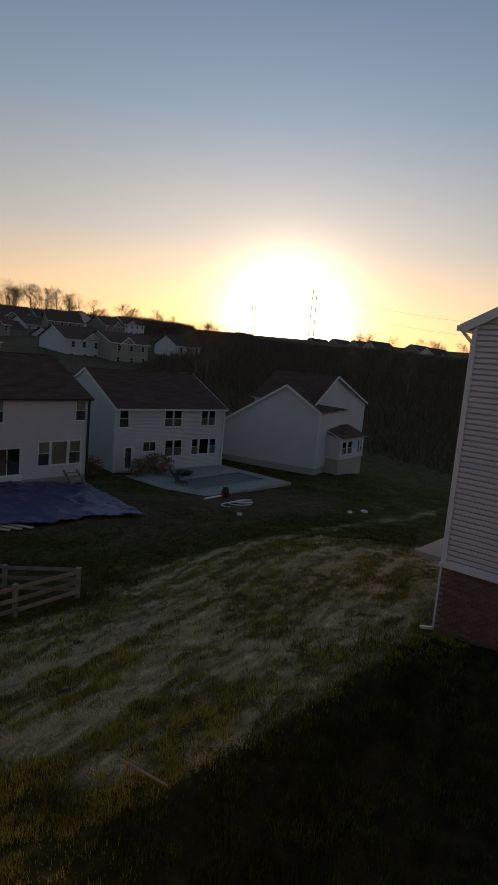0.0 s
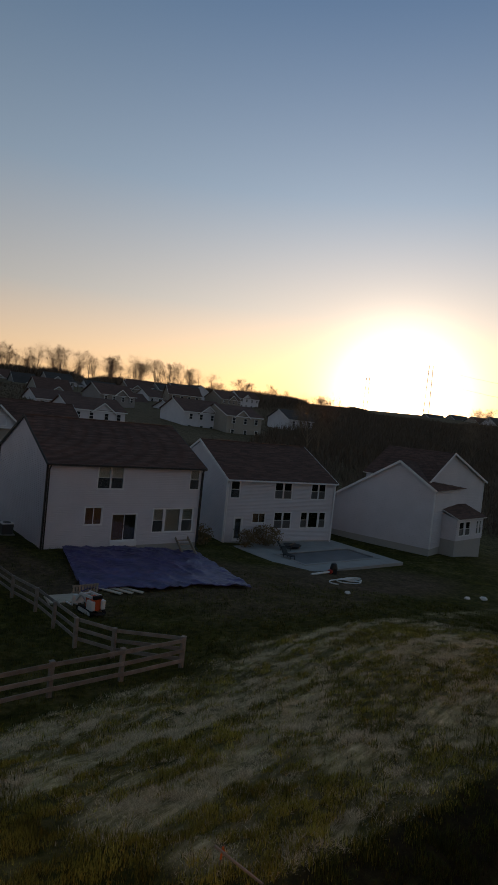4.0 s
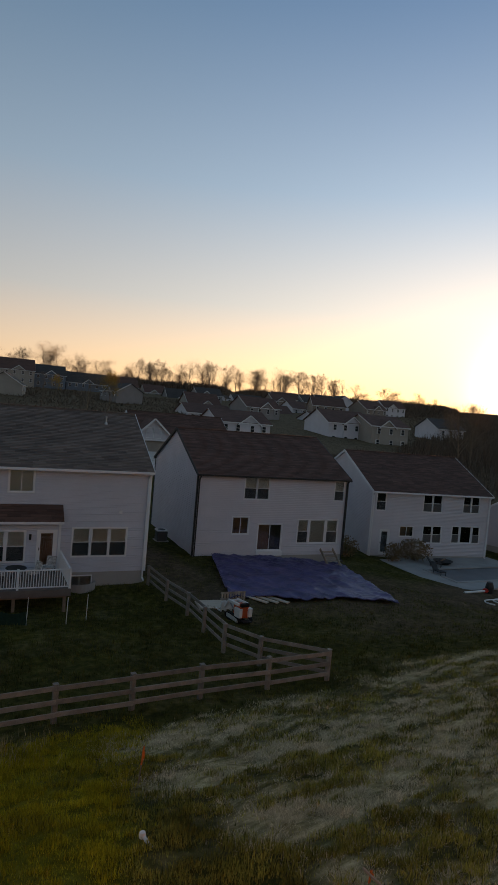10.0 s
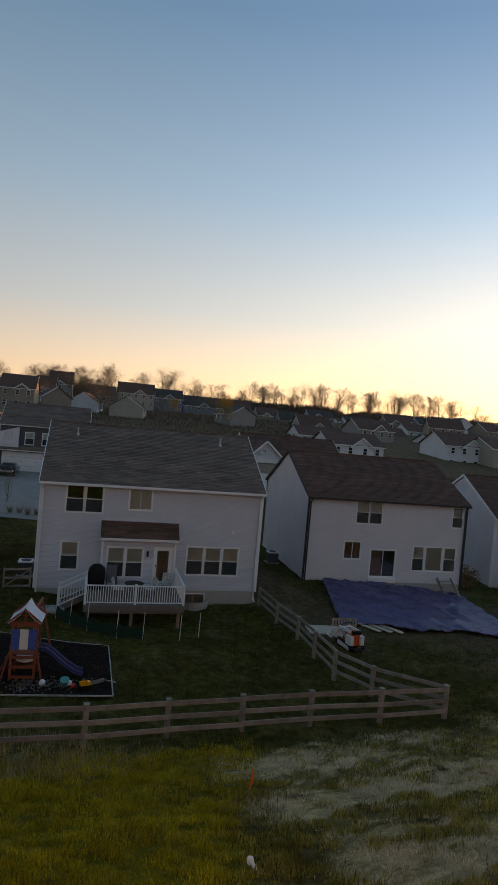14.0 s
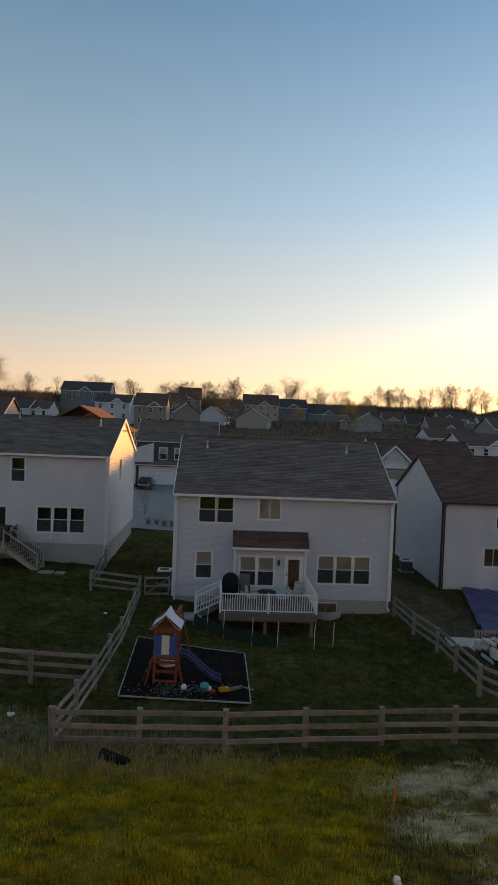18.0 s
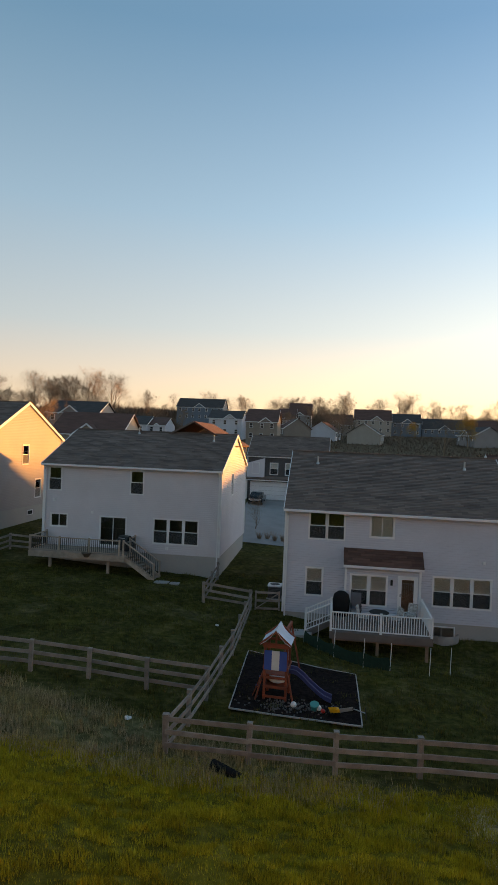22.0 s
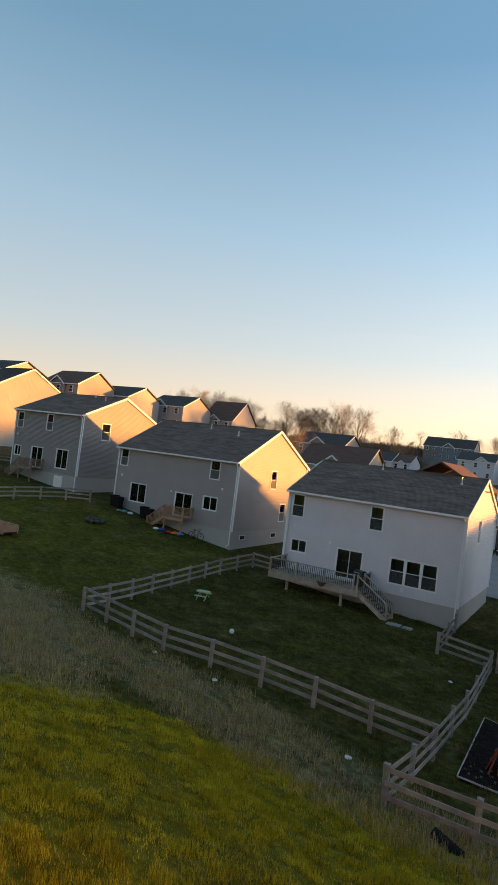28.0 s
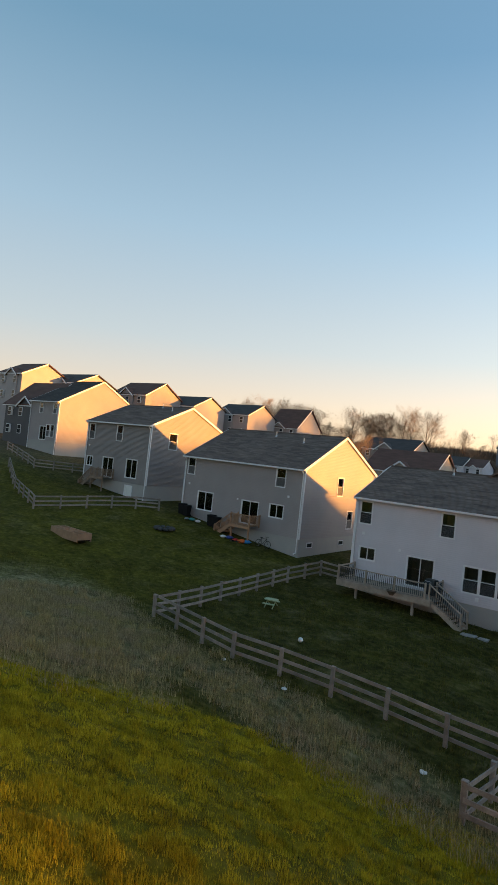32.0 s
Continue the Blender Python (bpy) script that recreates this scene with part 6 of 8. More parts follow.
bbq = thing("grill", "black gas grill on a wooden deck", "grill", pose(-13.9, 40.1, 1.25, 0, 0, -20))
part("cart", Shape().box((-0.35, -0.25, 0.12), (0.35, 0.25, 0.75), None, 0.03), DARK_METAL, bbq)
part("lid", Shape().add([(-0.4, -0.3, 0.78), (0.4, -0.3, 0.78), (0.4, 0.3, 0.78), (-0.4, 0.3, 0.78), (-0.38, -0.15, 1.1), (0.38, -0.15, 1.1), (0.38, 0.2, 1.12), (-0.38, 0.2, 1.12)], [(3, 2, 1, 0), (4, 5, 6, 7), (0, 1, 5, 4), (1, 2, 6, 5), (2, 3, 7, 6), (3, 0, 4, 7)]), DARK_METAL, bbq)
part("lid_handle", Shape().tube((-0.25, -0.33, 0.98), (0.25, -0.33, 0.98), 0.02, 0.02, 6), STEEL, bbq)
for sx in (-0.6, 0.4):
    part("side_shelf", Shape().box((sx, -0.25, 0.74), (sx + 0.2, 0.25, 0.77)), STEEL, bbq)
for sx in (-0.32, 0.32):
    part("wheel", Shape().tube((sx - 0.03, 0.2, 0.1), (sx + 0.03, 0.2, 0.1), 0.1, 0.1, 10), BLACK_PLASTIC, bbq)
plant_pot = thing("flower_pot", "hanging dark flower pot on a deck rail", "flower pot", pose(-16.0, 38.66, 1.02))
part("pot", Shape().lathe([(0.12, 0.0), (0.34, 0.28), (0.36, 0.3)], n=12), mat("coir_basket", (0.12, 0.085, 0.06), 0.95, vary=0.3, bump=0.5), plant_pot)

# picnic table of white plastic on the lawn
TABLE_GREEN = mat("pale_green_plastic", (0.36, 0.42, 0.24), 0.5, vary=0.1, bump=0.03)
pt = thing("play_table", "small pale green plastic picnic table on a lawn", "table", pose(-20.6, 31.4, gz(-20.6, 31.4), 0, 0, 15) @ Matrix.Scale(0.85, 4))
part("tabletop", Shape().box((-0.5, -0.35, 0.5), (0.5, 0.35, 0.55), None, 0.15), TABLE_GREEN, pt)
for sy in (-0.6, 0.6):
    part("bench", Shape().box((-0.45, sy - 0.13, 0.28), (0.45, sy + 0.13, 0.32), None, 0.06), TABLE_GREEN, pt)
for sx in (-0.3, 0.3):
    part("leg_frame", Shape().beam((sx, -0.6, 0), (sx, 0.2, 0.5), 0.06, 0.06).beam((sx, 0.6, 0), (sx, -0.2, 0.5), 0.06, 0.06), TABLE_GREEN, pt)


def bag(x, y, s, label, seed):
    rr = random.Random(seed)
    s *= 0.7
    sh = Shape().ball((0, 0, s * 0.4), s, 7, 0.45)
    sh.v = [(a * rr.uniform(0.8, 1.25), b * rr.uniform(0.7, 1.2), c * rr.uniform(0.7, 1.3)) for a, b, c in sh.v]
    solo("litter_bag", sh, WHITE_PLASTIC, label, "bag", "litter", m=pose(x, y, gz(x, y)))


bag(-6.38, 19.38, 0.17, "crumpled white plastic bag in rough grass", 1)
bag(-5.6, 31.0, 0.14, "scrap of white paper on a lawn", 2)
bag(-21.1, 22.4, 0.13, "pale scrap at the foot of a fence", 3)
bag(-15.8, 20.9, 0.14, "pale scrap at the foot of a fence", 4)
bag(-12.5, 20.6, 0.15, "pale stone in rough grass", 5)

# ---- decks and clutter behind the two houses up the street ----
def small_deck(h_label, m, w, d, z, down, steps_n, mat_):
    """A small raised landing at a back door with steps to one side; its frame: x along the wall, y towards the house."""
    k = thing("deck", h_label, "deck", m, "small back decks")
    n = int(d / 0.14)
    for i in range(n):
        part("plank", Shape().box((0, i * 0.14, z - 0.04), (w, i * 0.14 + 0.13, z)), mat_, k)
    part("fascia", Shape().box((-0.03, -0.05, z - 0.25), (w + 0.03, -0.01, z - 0.02)), mat_, k)
    for x in (0.1, w - 0.1):
        part("support_post", Shape().box((x - 0.06, 0.05, z - down - 0.4), (x + 0.06, 0.17, z - 0.05)), mat_, k)
    railing(k, (0, 0.02, z), (w, 0.02, z), 0.95, int(w / 0.12), mat_, mat_, 0.04)
    railing(k, (w, 0.02, z), (w, d, z), 0.95, int(d / 0.12), mat_, mat_, 0.04)
    steps(k, (0, 0.5, z), (-steps_n * 0.27, 0.5, z - down), 0.95, steps_n, mat_, (0, 1, 0))
    for y in (0.02, 0.98):
        railing(k, (0, y, z), (-steps_n * 0.27, y, z - down + 0.08), 0.95, steps_n * 2, mat_, mat_, 0.04)
    return k


hm = sunlit_house.matrix_world
ORANGE_WOOD = mat("fresh_cedar", (0.38, 0.22, 0.13), 0.8, vary=0.15, scale=2.5, fine=30, bump=0.2, random_obj=0.1)
small_deck("small cedar back deck with steps down to the lawn", hm @ pose(7.9, -1.45, 0), 2.2, 1.4, 2.95, 1.45, 7, ORANGE_WOOD)
small_deck("small grey back deck with steps down to the lawn", cellar_house.matrix_world @ pose(3.4, -1.55, 0), 2.2, 1.5, 4.95, 1.75, 8, DECKWOOD)


def bin_at(m, label):
    b = thing("wheelie_bin", label, "bin", m, "rubbish bins")
    part("body", Shape().add([(-0.25, -0.28, 0.05), (0.25, -0.28, 0.05), (0.25, 0.25, 0.05), (-0.25, 0.25, 0.05), (-0.31, -0.36, 1.0), (0.31, -0.36, 1.0), (0.31, 0.33, 1.0), (-0.31, 0.33, 1.0)], [(3, 2, 1, 0), (4, 5, 6, 7), (0, 1, 5, 4), (1, 2, 6, 5), (2, 3, 7, 6), (3, 0, 4, 7)]), BLACK_PLASTIC, b)
    part("lid", Shape().box((-0.33, -0.4, 1.0), (0.33, 0.36, 1.07), None, 0.06), BLACK_PLASTIC, b)
    for sx in (-0.3, 0.24):
        part("wheel", Shape().tube((sx, 0.28, 0.1), (sx + 0.06, 0.28, 0.1), 0.1, 0.1, 10), BLACK_PLASTIC, b)


def near_house(hm_, u, v):
    p = hm_ @ Vector((u, v, 0))
    return p.x, p.y, gz(p.x, p.y)


for u, v in ((0.9, -0.7), (1.6, -0.8), (4.9, -0.7), (5.6, -0.75)):
    x, y, z = near_house(hm, u, v)
    bin_at(pose(x, y, z, 0, 0, -3 + u * 2), "black wheeled rubbish bin against a house wall")


def bicycle(m, label, s=1.0):
    b = thing("bicycle", label, "bicycle", m, "bicycles")
    for x in (-0.52 * s, 0.52 * s):
        ring = Shape()
        r = 0.33 * s
        ring.v = [(x + (r + 0.022 * math.cos(j * math.tau / 5)) * math.cos(k * math.tau / 20), 0.022 * math.sin(j * math.tau / 5), r + (r + 0.022 * math.cos(j * math.tau / 5)) * math.sin(k * math.tau / 20)) for k in range(20) for j in range(5)]
        ring.f = [(k * 5 + j, k * 5 + (j + 1) % 5, (k + 1) % 20 * 5 + (j + 1) % 5, (k + 1) % 20 * 5 + j) for k in range(20) for j in range(5)]
        w = part("tyre", ring, BLACK_PLASTIC, b)
        sp = Shape()
        for k in range(6):
            a0 = k * math.pi / 6
            sp.tube((x - 0.31 * s * math.cos(a0), 0, 0.33 * s - 0.31 * s * math.sin(a0)), (x + 0.31 * s * math.cos(a0), 0, 0.33 * s + 0.31 * s * math.sin(a0)), 0.004, 0.004, 3, False)
        part("spokes", sp, STEEL, w)
    fr = Shape()
    P = {"bb": (-0.08, 0, 0.3), "seat": (-0.25, 0, 0.8), "head": (0.32, 0, 0.82), "rear": (-0.52, 0, 0.33), "front": (0.52, 0, 0.33)}
    for a, c in (("bb", "seat"), ("bb", "head"), ("seat", "head"), ("rear", "bb"), ("rear", "seat"), ("head", "front")):
        fr.tube([v * s for v in P[a]], [v * s for v in P[c]], 0.02, 0.02, 6)
    part("bike_frame", fr, DARK_METAL, b)
    part("saddle", Shape().box((-0.38 * s, -0.07, 0.84 * s), (-0.14 * s, 0.07, 0.89 * s), None, 0.03), BLACK_PLASTIC, b)
    part("handlebar", Shape().tube((0.3 * s, -0.28, 0.98 * s), (0.3 * s, 0.28, 0.98 * s), 0.015, 0.015, 6).tube((0.32 * s, 0, 0.82 * s), (0.3 * s, 0, 0.98 * s), 0.018, 0.018, 6), DARK_METAL, b)


x, y, z = near_house(hm, 11.3, -0.8)
bicycle(pose(x, y, z, -8, 0, -3), "dark bicycle leaning by a house wall")
x, y, z = near_house(hm, 9.6, -2.4)
bicycle(pose(x, y, z + 0.15, 75, 0, 25), "small bicycle lying on the grass", 0.6)
for k, (u, v, s, m_, nm) in enumerate(((8.4, -1.9, 0.45, BLUE_PLASTIC, "blue"), (9.0, -1.75, 0.35, RED_PLASTIC, "red"), (9.6, -1.6, 0.5, ORANGE, "orange"), (9.9, -1.3, 0.5, mat("sky_blue_plastic", (0.03, 0.25, 0.55), 0.4, bump=0.02), "sky-blue"), (7.9, -2.2, 0.35, WHITE_PLASTIC, "white"), (3.0, -1.4, 0.4, GREEN_PLASTIC, "teal"), (3.6, -1.2, 0.35, WHITE_PLASTIC, "white"), (2.6, -1.7, 0.3, STEEL, "grey"))):
    x, y, z = near_house(hm, u, v)
    t = thing("garden_toy", nm + " plastic toy lying by a back wall", "toy", pose(x, y, z, 0, 0, k * 47), "garden toys")
    part("shell", Shape().lathe([(s * 0.6, 0.0), (s * 0.8, s * 0.25), (s * 0.55, s * 0.5), (s * 0.2, s * 0.6)], n=10), m_, t, nm + " plastic shell")
    part("rim", Shape().lathe([(s * 0.85, s * 0.2), (s * 0.9, s * 0.26), (s * 0.85, s * 0.3)], n=12), m_, t)
# a made-up stone ring, standing in for a small dark shrub mound
fire = thing("fire_pit", "dark stone ring in place of a low shrub mound", "fire pit", pose(-37.2, 38.6, gz(-37.2, 38.6)))
for k in range(10):
    a = k * math.tau / 10
    part("stone", Shape().ball((0.75 * math.cos(a), 0.75 * math.sin(a), 0.12), 0.24, 5, 0.7), mat("dark_field_stone", (0.06, 0.058, 0.055), 0.9, vary=0.3, bump=0.4) if k == 0 else fire.children[0].data.materials[0], fire)
part("ash_bed", Shape().lathe([(0.6, -0.05), (0.6, 0.06)], n=12), BLACK_PLASTIC, fire)

# the open wooden frame on the grass
pal = thing("planter_frame", "long open wooden planter frame lying on grass", "planter", pose(-40.9, 29.7, max(gz(-40.9, 29.7), gz(-37.0, 29.3), gz(-40.8, 30.9)) - 0.02, 0, 0, -6))
LW, DW = 3.9, 1.2
for y in (0, DW):
    part("side_board", Shape().box((0, y - 0.03, -0.35), (LW, y + 0.03, 0.3)), ORANGE_WOOD, pal)
for k in range(6):
    part("cross_board", Shape().box((LW * k / 5 - 0.03, 0, -0.2), (LW * k / 5 + 0.03, DW, 0.3)), ORANGE_WOOD, pal)
part("middle_board", Shape().box((0, DW / 2 - 0.025, -0.2), (LW, DW / 2 + 0.025, 0.27)), ORANGE_WOOD, pal)
part("soil_bed", Shape().box((0.05, 0.05, -0.3), (LW - 0.05, DW - 0.05, -0.12)), mulch_mat, pal)

# ---- the garden being dug: tarpaulin, loader, timber ----
tarp_mat = mat("blue_tarpaulin", (0.045, 0.038, 0.12), 0.36, vary=0.3, scale=0.9, fine=9, bump=0.6, tint=(0.085, 0.068, 0.17))
ta, tb, tc, td = Vector((14.0, 30.8, 0)), Vector((24.8, 29.2, 0)), Vector((27.2, 39.6, 0)), Vector((16.4, 39.9, 0))
nx, ny = 120, 84
tv, tf = [], []
for j in range(ny + 1):
    for i in range(nx + 1):
        u, v = i / nx, j / ny
        lo = ta.lerp(tb, u) + Vector((0, 0.35 * math.sin(u * 9) * (1 - v) + 0.8 * math.exp(-((u - 0.62) * 7) ** 2), 0))
        p = lo.lerp(td.lerp(tc, u), v)
        fold = 0.07 * abs(math.sin(u * 22 + 3 * math.sin(v * 4))) * (1 - 0.4 * v) + 0.05 * abs(math.sin(v * 15 + u * 8)) + 0.10 * noise.noise(Vector((p.x * 0.5, p.y * 0.5, 0))) + 0.12 * (1 - abs(noise.noise(Vector((p.x * 1.1 + 0.4 * p.y, p.y * 0.5, 3.0))))) ** 6 + 0.07 * (1 - abs(noise.noise(Vector((p.x * 0.9, p.y * 2.2, 7.0))))) ** 6
        slack = 0.28 * math.exp(-((u - 0.1 * v) * 16) ** 2) + 0.2 * math.exp(-((v) * 14) ** 2)
        tv.append((p.x, p.y, gz(p.x, p.y) + (0.03 + 0.11 * min(1, v * 8)) + 0.8 * max(0, fold) + 0.5 * slack * (0.6 + 0.4 * math.sin(u * 30 + v * 20))))
tf = [(j * (nx + 1) + i, j * (nx + 1) + i + 1, (j + 1) * (nx + 1) + i + 1, (j + 1) * (nx + 1) + i) for j in range(ny) for i in range(nx)]
tarp = thing("tarpaulin", "large creased blue tarpaulin spread over soil", "tarpaulin")
sheet_part = Shape()
sheet_part.v, sheet_part.f = tv, tf
part("sheet", sheet_part, tarp_mat, tarp, "", True)
for name, row in (("front_hem", range(0, nx)), ("side_hem", range(0, ny))):
    hem = Shape()
    for i in row:
        p, q = (tv[i], tv[i + 1]) if name == "front_hem" else (tv[i * (nx + 1)], tv[(i + 1) * (nx + 1)])
        hem.tube(Vector(p) + Vector((0, 0, 0.02)), Vector(q) + Vector((0, 0, 0.02)), 0.035, 0.035, 5, False)
    part(name, weld(hem), tarp_mat, tarp)

loader_white = mat("white_machine_paint", (0.70, 0.69, 0.67), 0.4, vary=0.08, bump=0.03)
loader_red = mat("orange_red_machine_paint", (0.62, 0.10, 0.03), 0.4, vary=0.08, bump=0.03)
ld = thing("mini_loader", "small white and orange tracked loader", "loader", pose(13.1, 27.6, gz(13.1, 27.6), 0, 0, 6) @ Matrix.Scale(0.8, 4))
for sx in (-0.42, 0.42):
    tr_ = Shape()
    n = 20
    for k in range(n):
        a0, a1 = k * math.tau / n, (k + 1) * math.tau / n
        f = lambda a: Vector((sx, 0.62 * math.cos(a) + 0.25 * (1 if math.cos(a) > 0 else -1), 0.2 + 0.2 * math.sin(a)))
        tr_.beam(f(a0), f(a1), 0.05, 0.22, up=(1, 0, 0))
    track = part("track", tr_, BLACK_PLASTIC, ld)
    part("track_frame", Shape().box((sx - 0.08, -0.75, 0.08), (sx + 0.08, 0.75, 0.32), None, 0.03), loader_white, track)
part("engine_hood", Shape().box((-0.3, -0.7, 0.35), (0.3, 0.25, 1.0), None, 0.06), loader_red, ld)
part("hood_top", Shape().box((-0.32, -0.72, 1.0), (0.32, 0.2, 1.06), None, 0.06), loader_red, ld)
part("control_panel", Shape().box((-0.3, -0.78, 1.06), (0.3, -0.55, 1.25), None, 0.04), BLACK_PLASTIC, ld)
part("stand_platform", Shape().box((-0.3, -1.15, 0.18), (0.3, -0.72, 0.24)), DARK_METAL, ld)
for sx in (-0.36, 0.36):
    part("fender", Shape().box((sx - 0.14, -0.85, 0.42), (sx + 0.14, -0.2, 0.95), None, 0.05), loader_white, ld)
    part("lift_arm", Shape().beam((sx * 0.9, -0.5, 1.15), (sx * 0.9, 0.8, 1.05), 0.1, 0.16).beam((sx * 0.9, 0.78, 1.1), (sx * 0.9, 1.25, 0.5), 0.1, 0.14), loader_white, ld)
    part("cylinder", Shape().tube((sx * 0.8, 0.0, 0.6), (sx * 0.8, 0.75, 1.0), 0.045, 0.045, 8), STEEL, ld)
part("cross_tube", Shape().tube((-0.36, 0.7, 1.06), (0.36, 0.7, 1.06), 0.06, 0.06, 8), loader_white, ld)
part("fork_plate", Shape().box((-0.6, 1.25, 0.3), (0.6, 1.33, 0.85)), loader_white, ld)
for sx in (-0.55, -0.2, 0.2, 0.55):
    part("fork_bar", Shape().box((sx - 0.04, 1.3, 0.15), (sx + 0.04, 2.1, 0.22)).box((sx - 0.04, 1.3, 0.15), (sx + 0.04, 1.38, 0.7)), loader_white, ld)
sheet = mat("pale_plywood", (0.50, 0.42, 0.33), 0.75, vary=0.1, scale=1.2, fine=20, bump=0.1, stretch=(1, 5, 1))
solo("plywood_sheet", Shape().box((-0.9, -0.6, 0), (0.9, 0.6, 0.05)).box((-0.86, -0.62, 0.05), (0.88, 0.58, 0.1)), sheet, "pale plywood sheets lying on soil", "plywood", m=pose(12.75, 30.2, gz(12.75, 30.2) + 0.05, 2, 0, -6))
rack = thing("pallet", "grey pallet leaning at the tarpaulin's edge", "pallet", pose(14.2, 30.9, gz(14.2, 30.9), 0, 0, 0))
for k in range(9):
    part("slat", Shape().box((-0.7 + k * 0.17, -0.04, 0.02), (-0.6 + k * 0.17, 0.0, 0.55)), DECKPALE, rack)
for z in (0.08, 0.42):
    part("runner", Shape().box((-0.72, 0.0, z), (0.8, 0.08, z + 0.1)), DECKPALE, rack)
for k in range(3):
    x, y = 15.6 + 0.62 * k, 30.6 - 0.1 * k
    solo("lumber_board", Shape().box((-0.14, -0.7, 0), (0.14, 0.7, 0.05)), sheet, "pale board lying at the tarpaulin's edge", "board", "loose boards", m=pose(x, y, gz(x, y) + 0.1, 3, 0, 35))
ladder = thing("timber_ladder", "short wooden steps against the house base", "steps", pose(26.0, 39.2, gz(26, 39.2), 0, 0, -2))
for sx in (-0.55, 0.55):
    part("stringer", Shape().beam((sx, -0.9, 0.05), (sx, 0.75, 1.15), 0.06, 0.2), DECKPALE, ladder)
for k in range(4):
    part("tread", Shape().box((-0.58, -0.75 + k * 0.38, 0.2 + k * 0.25), (0.58, -0.5 + k * 0.38, 0.24 + k * 0.25)), DECKPALE, ladder)
part_ledge = Shape().box((4.95, -0.14, -1.12), (7.1, -0.02, -0.78))
solo("door_ledger", part_ledge, TRIM, "white board under a sliding door", "board", m=pose(15.08, 40.4, 0, 0, 0, -1.5))

# ---- the swimming pool ----
PZ = -2.72
patio = Shape()
o0, o1, i0, i1 = (34.4, 34.6), (47.4, 44.2), (36.4, 36.4), (46.2, 40.6)
for a, b in (((o0[0], o0[1]), (o1[0], i0[1])), ((o0[0], i1[1]), (o1[0], o1[1])), ((o0[0], i0[1]), (i0[0], i1[1])), ((i1[0], i0[1]), (o1[0], i1[1]))):
    patio.box((a[0], a[1], PZ - 0.9), (b[0], b[1], PZ))
solo("pool_patio", weld(patio), PAVING, "pale concrete patio around a swimming pool", "patio", kind="structure")
cover_mat = mat("grey_pool_cover", (0.17, 0.165, 0.17), 0.55, vary=0.12, scale=0.8, fine=14, bump=0.2)
pool = thing("swimming_pool", "rectangular swimming pool under a grey cover", "swimming pool", pose(0, 0, 0))
part("cover", Shape().box((i0[0] + 0.02, i0[1] + 0.02, PZ - 0.3), (i1[0] - 0.02, i1[1] - 0.02, PZ - 0.06)), cover_mat, pool)
for (xa, ya, xb, yb) in ((i0[0], i0[1], i1[0], i0[1] + 0.3), (i0[0], i1[1] - 0.3, i1[0], i1[1]), (i0[0], i0[1] + 0.3, i0[0] + 0.3, i1[1] - 0.3), (i1[0] - 0.3, i0[1] + 0.3, i1[0], i1[1] - 0.3)):
    part("coping", Shape().box((xa, ya, PZ - 0.02), (xb, yb, PZ + 0.05)), PAVING, pool)
hose = Shape()
pp = None
for k in range(130):
    t = k / 129
    a = t * 2.6 * math.tau
    c = Vector((37.0 - 2.4 * t, 31.4 - 1.1 * t, 0)) + Vector((1.5 * math.cos(a), 0.9 * math.sin(a), 0)) * (0.5 + 0.5 * t)
    c.z = gz(c.x, c.y) + 0.08
    if pp:
        hose.tube(pp, c, 0.05, 0.05, 6, False)
    pp = c
solo("hose", hose, PVC, "coiled pale pool hose on bare soil", "hose")
pump = thing("pool_pump", "small dark pump with red fittings", "pump", pose(36.9, 33.6, gz(36.9, 33.6)))
part("casing", Shape().lathe([(0.3, 0), (0.32, 0.5), (0.22, 0.85), (0.05, 0.9)], n=12), DARK_METAL, pump)
part("motor", Shape().tube((-0.5, 0, 0.22), (-0.1, 0, 0.22), 0.18, 0.18, 10), RED_PLASTIC, pump, "red motor")
part("outlet", Shape().tube((-2.6, -0.1, 0.2), (-0.5, 0, 0.2), 0.09, 0.09, 8), PVC, pump, "white outlet pipe")


def shrub(x, y, r, h, n, m_, label, seed, z=None):
    """A rounded shrub of many small leaf clumps on short stems."""
    rr = random.Random(seed)
    s = thing("shrub", label, "shrub", pose(x, y, gz(x, y) if z is None else z), "shrubs")
    stem, leaf = Shape(), Shape()
    for k in range(9):
        a = rr.uniform(0, math.tau)
        stem.tube((0, 0, -0.1), (r * 0.5 * math.cos(a), r * 0.5 * math.sin(a), h * rr.uniform(0.5, 0.9)), 0.03, 0.01, 4, False)
    for k in range(n):
        d = Vector((rr.gauss(0, 1), rr.gauss(0, 1), rr.gauss(0, 1))).normalized() * rr.uniform(0.55, 1.08)
        c = Vector((d.x * r, d.y * r, h * 0.52 + d.z * h * 0.5))
        a, b = Vector((rr.gauss(0, 1), rr.gauss(0, 1), rr.gauss(0, 1))).normalized() * 0.11, Vector((rr.gauss(0, 1), rr.gauss(0, 1), rr.gauss(0, 1))).normalized() * 0.11
        leaf.add([c, c + a, c + a + b, c + b], [(0, 1, 2, 3)])
    part("branchwork", stem, BARK, s)
    part("leaves", leaf, m_, s)
    return s


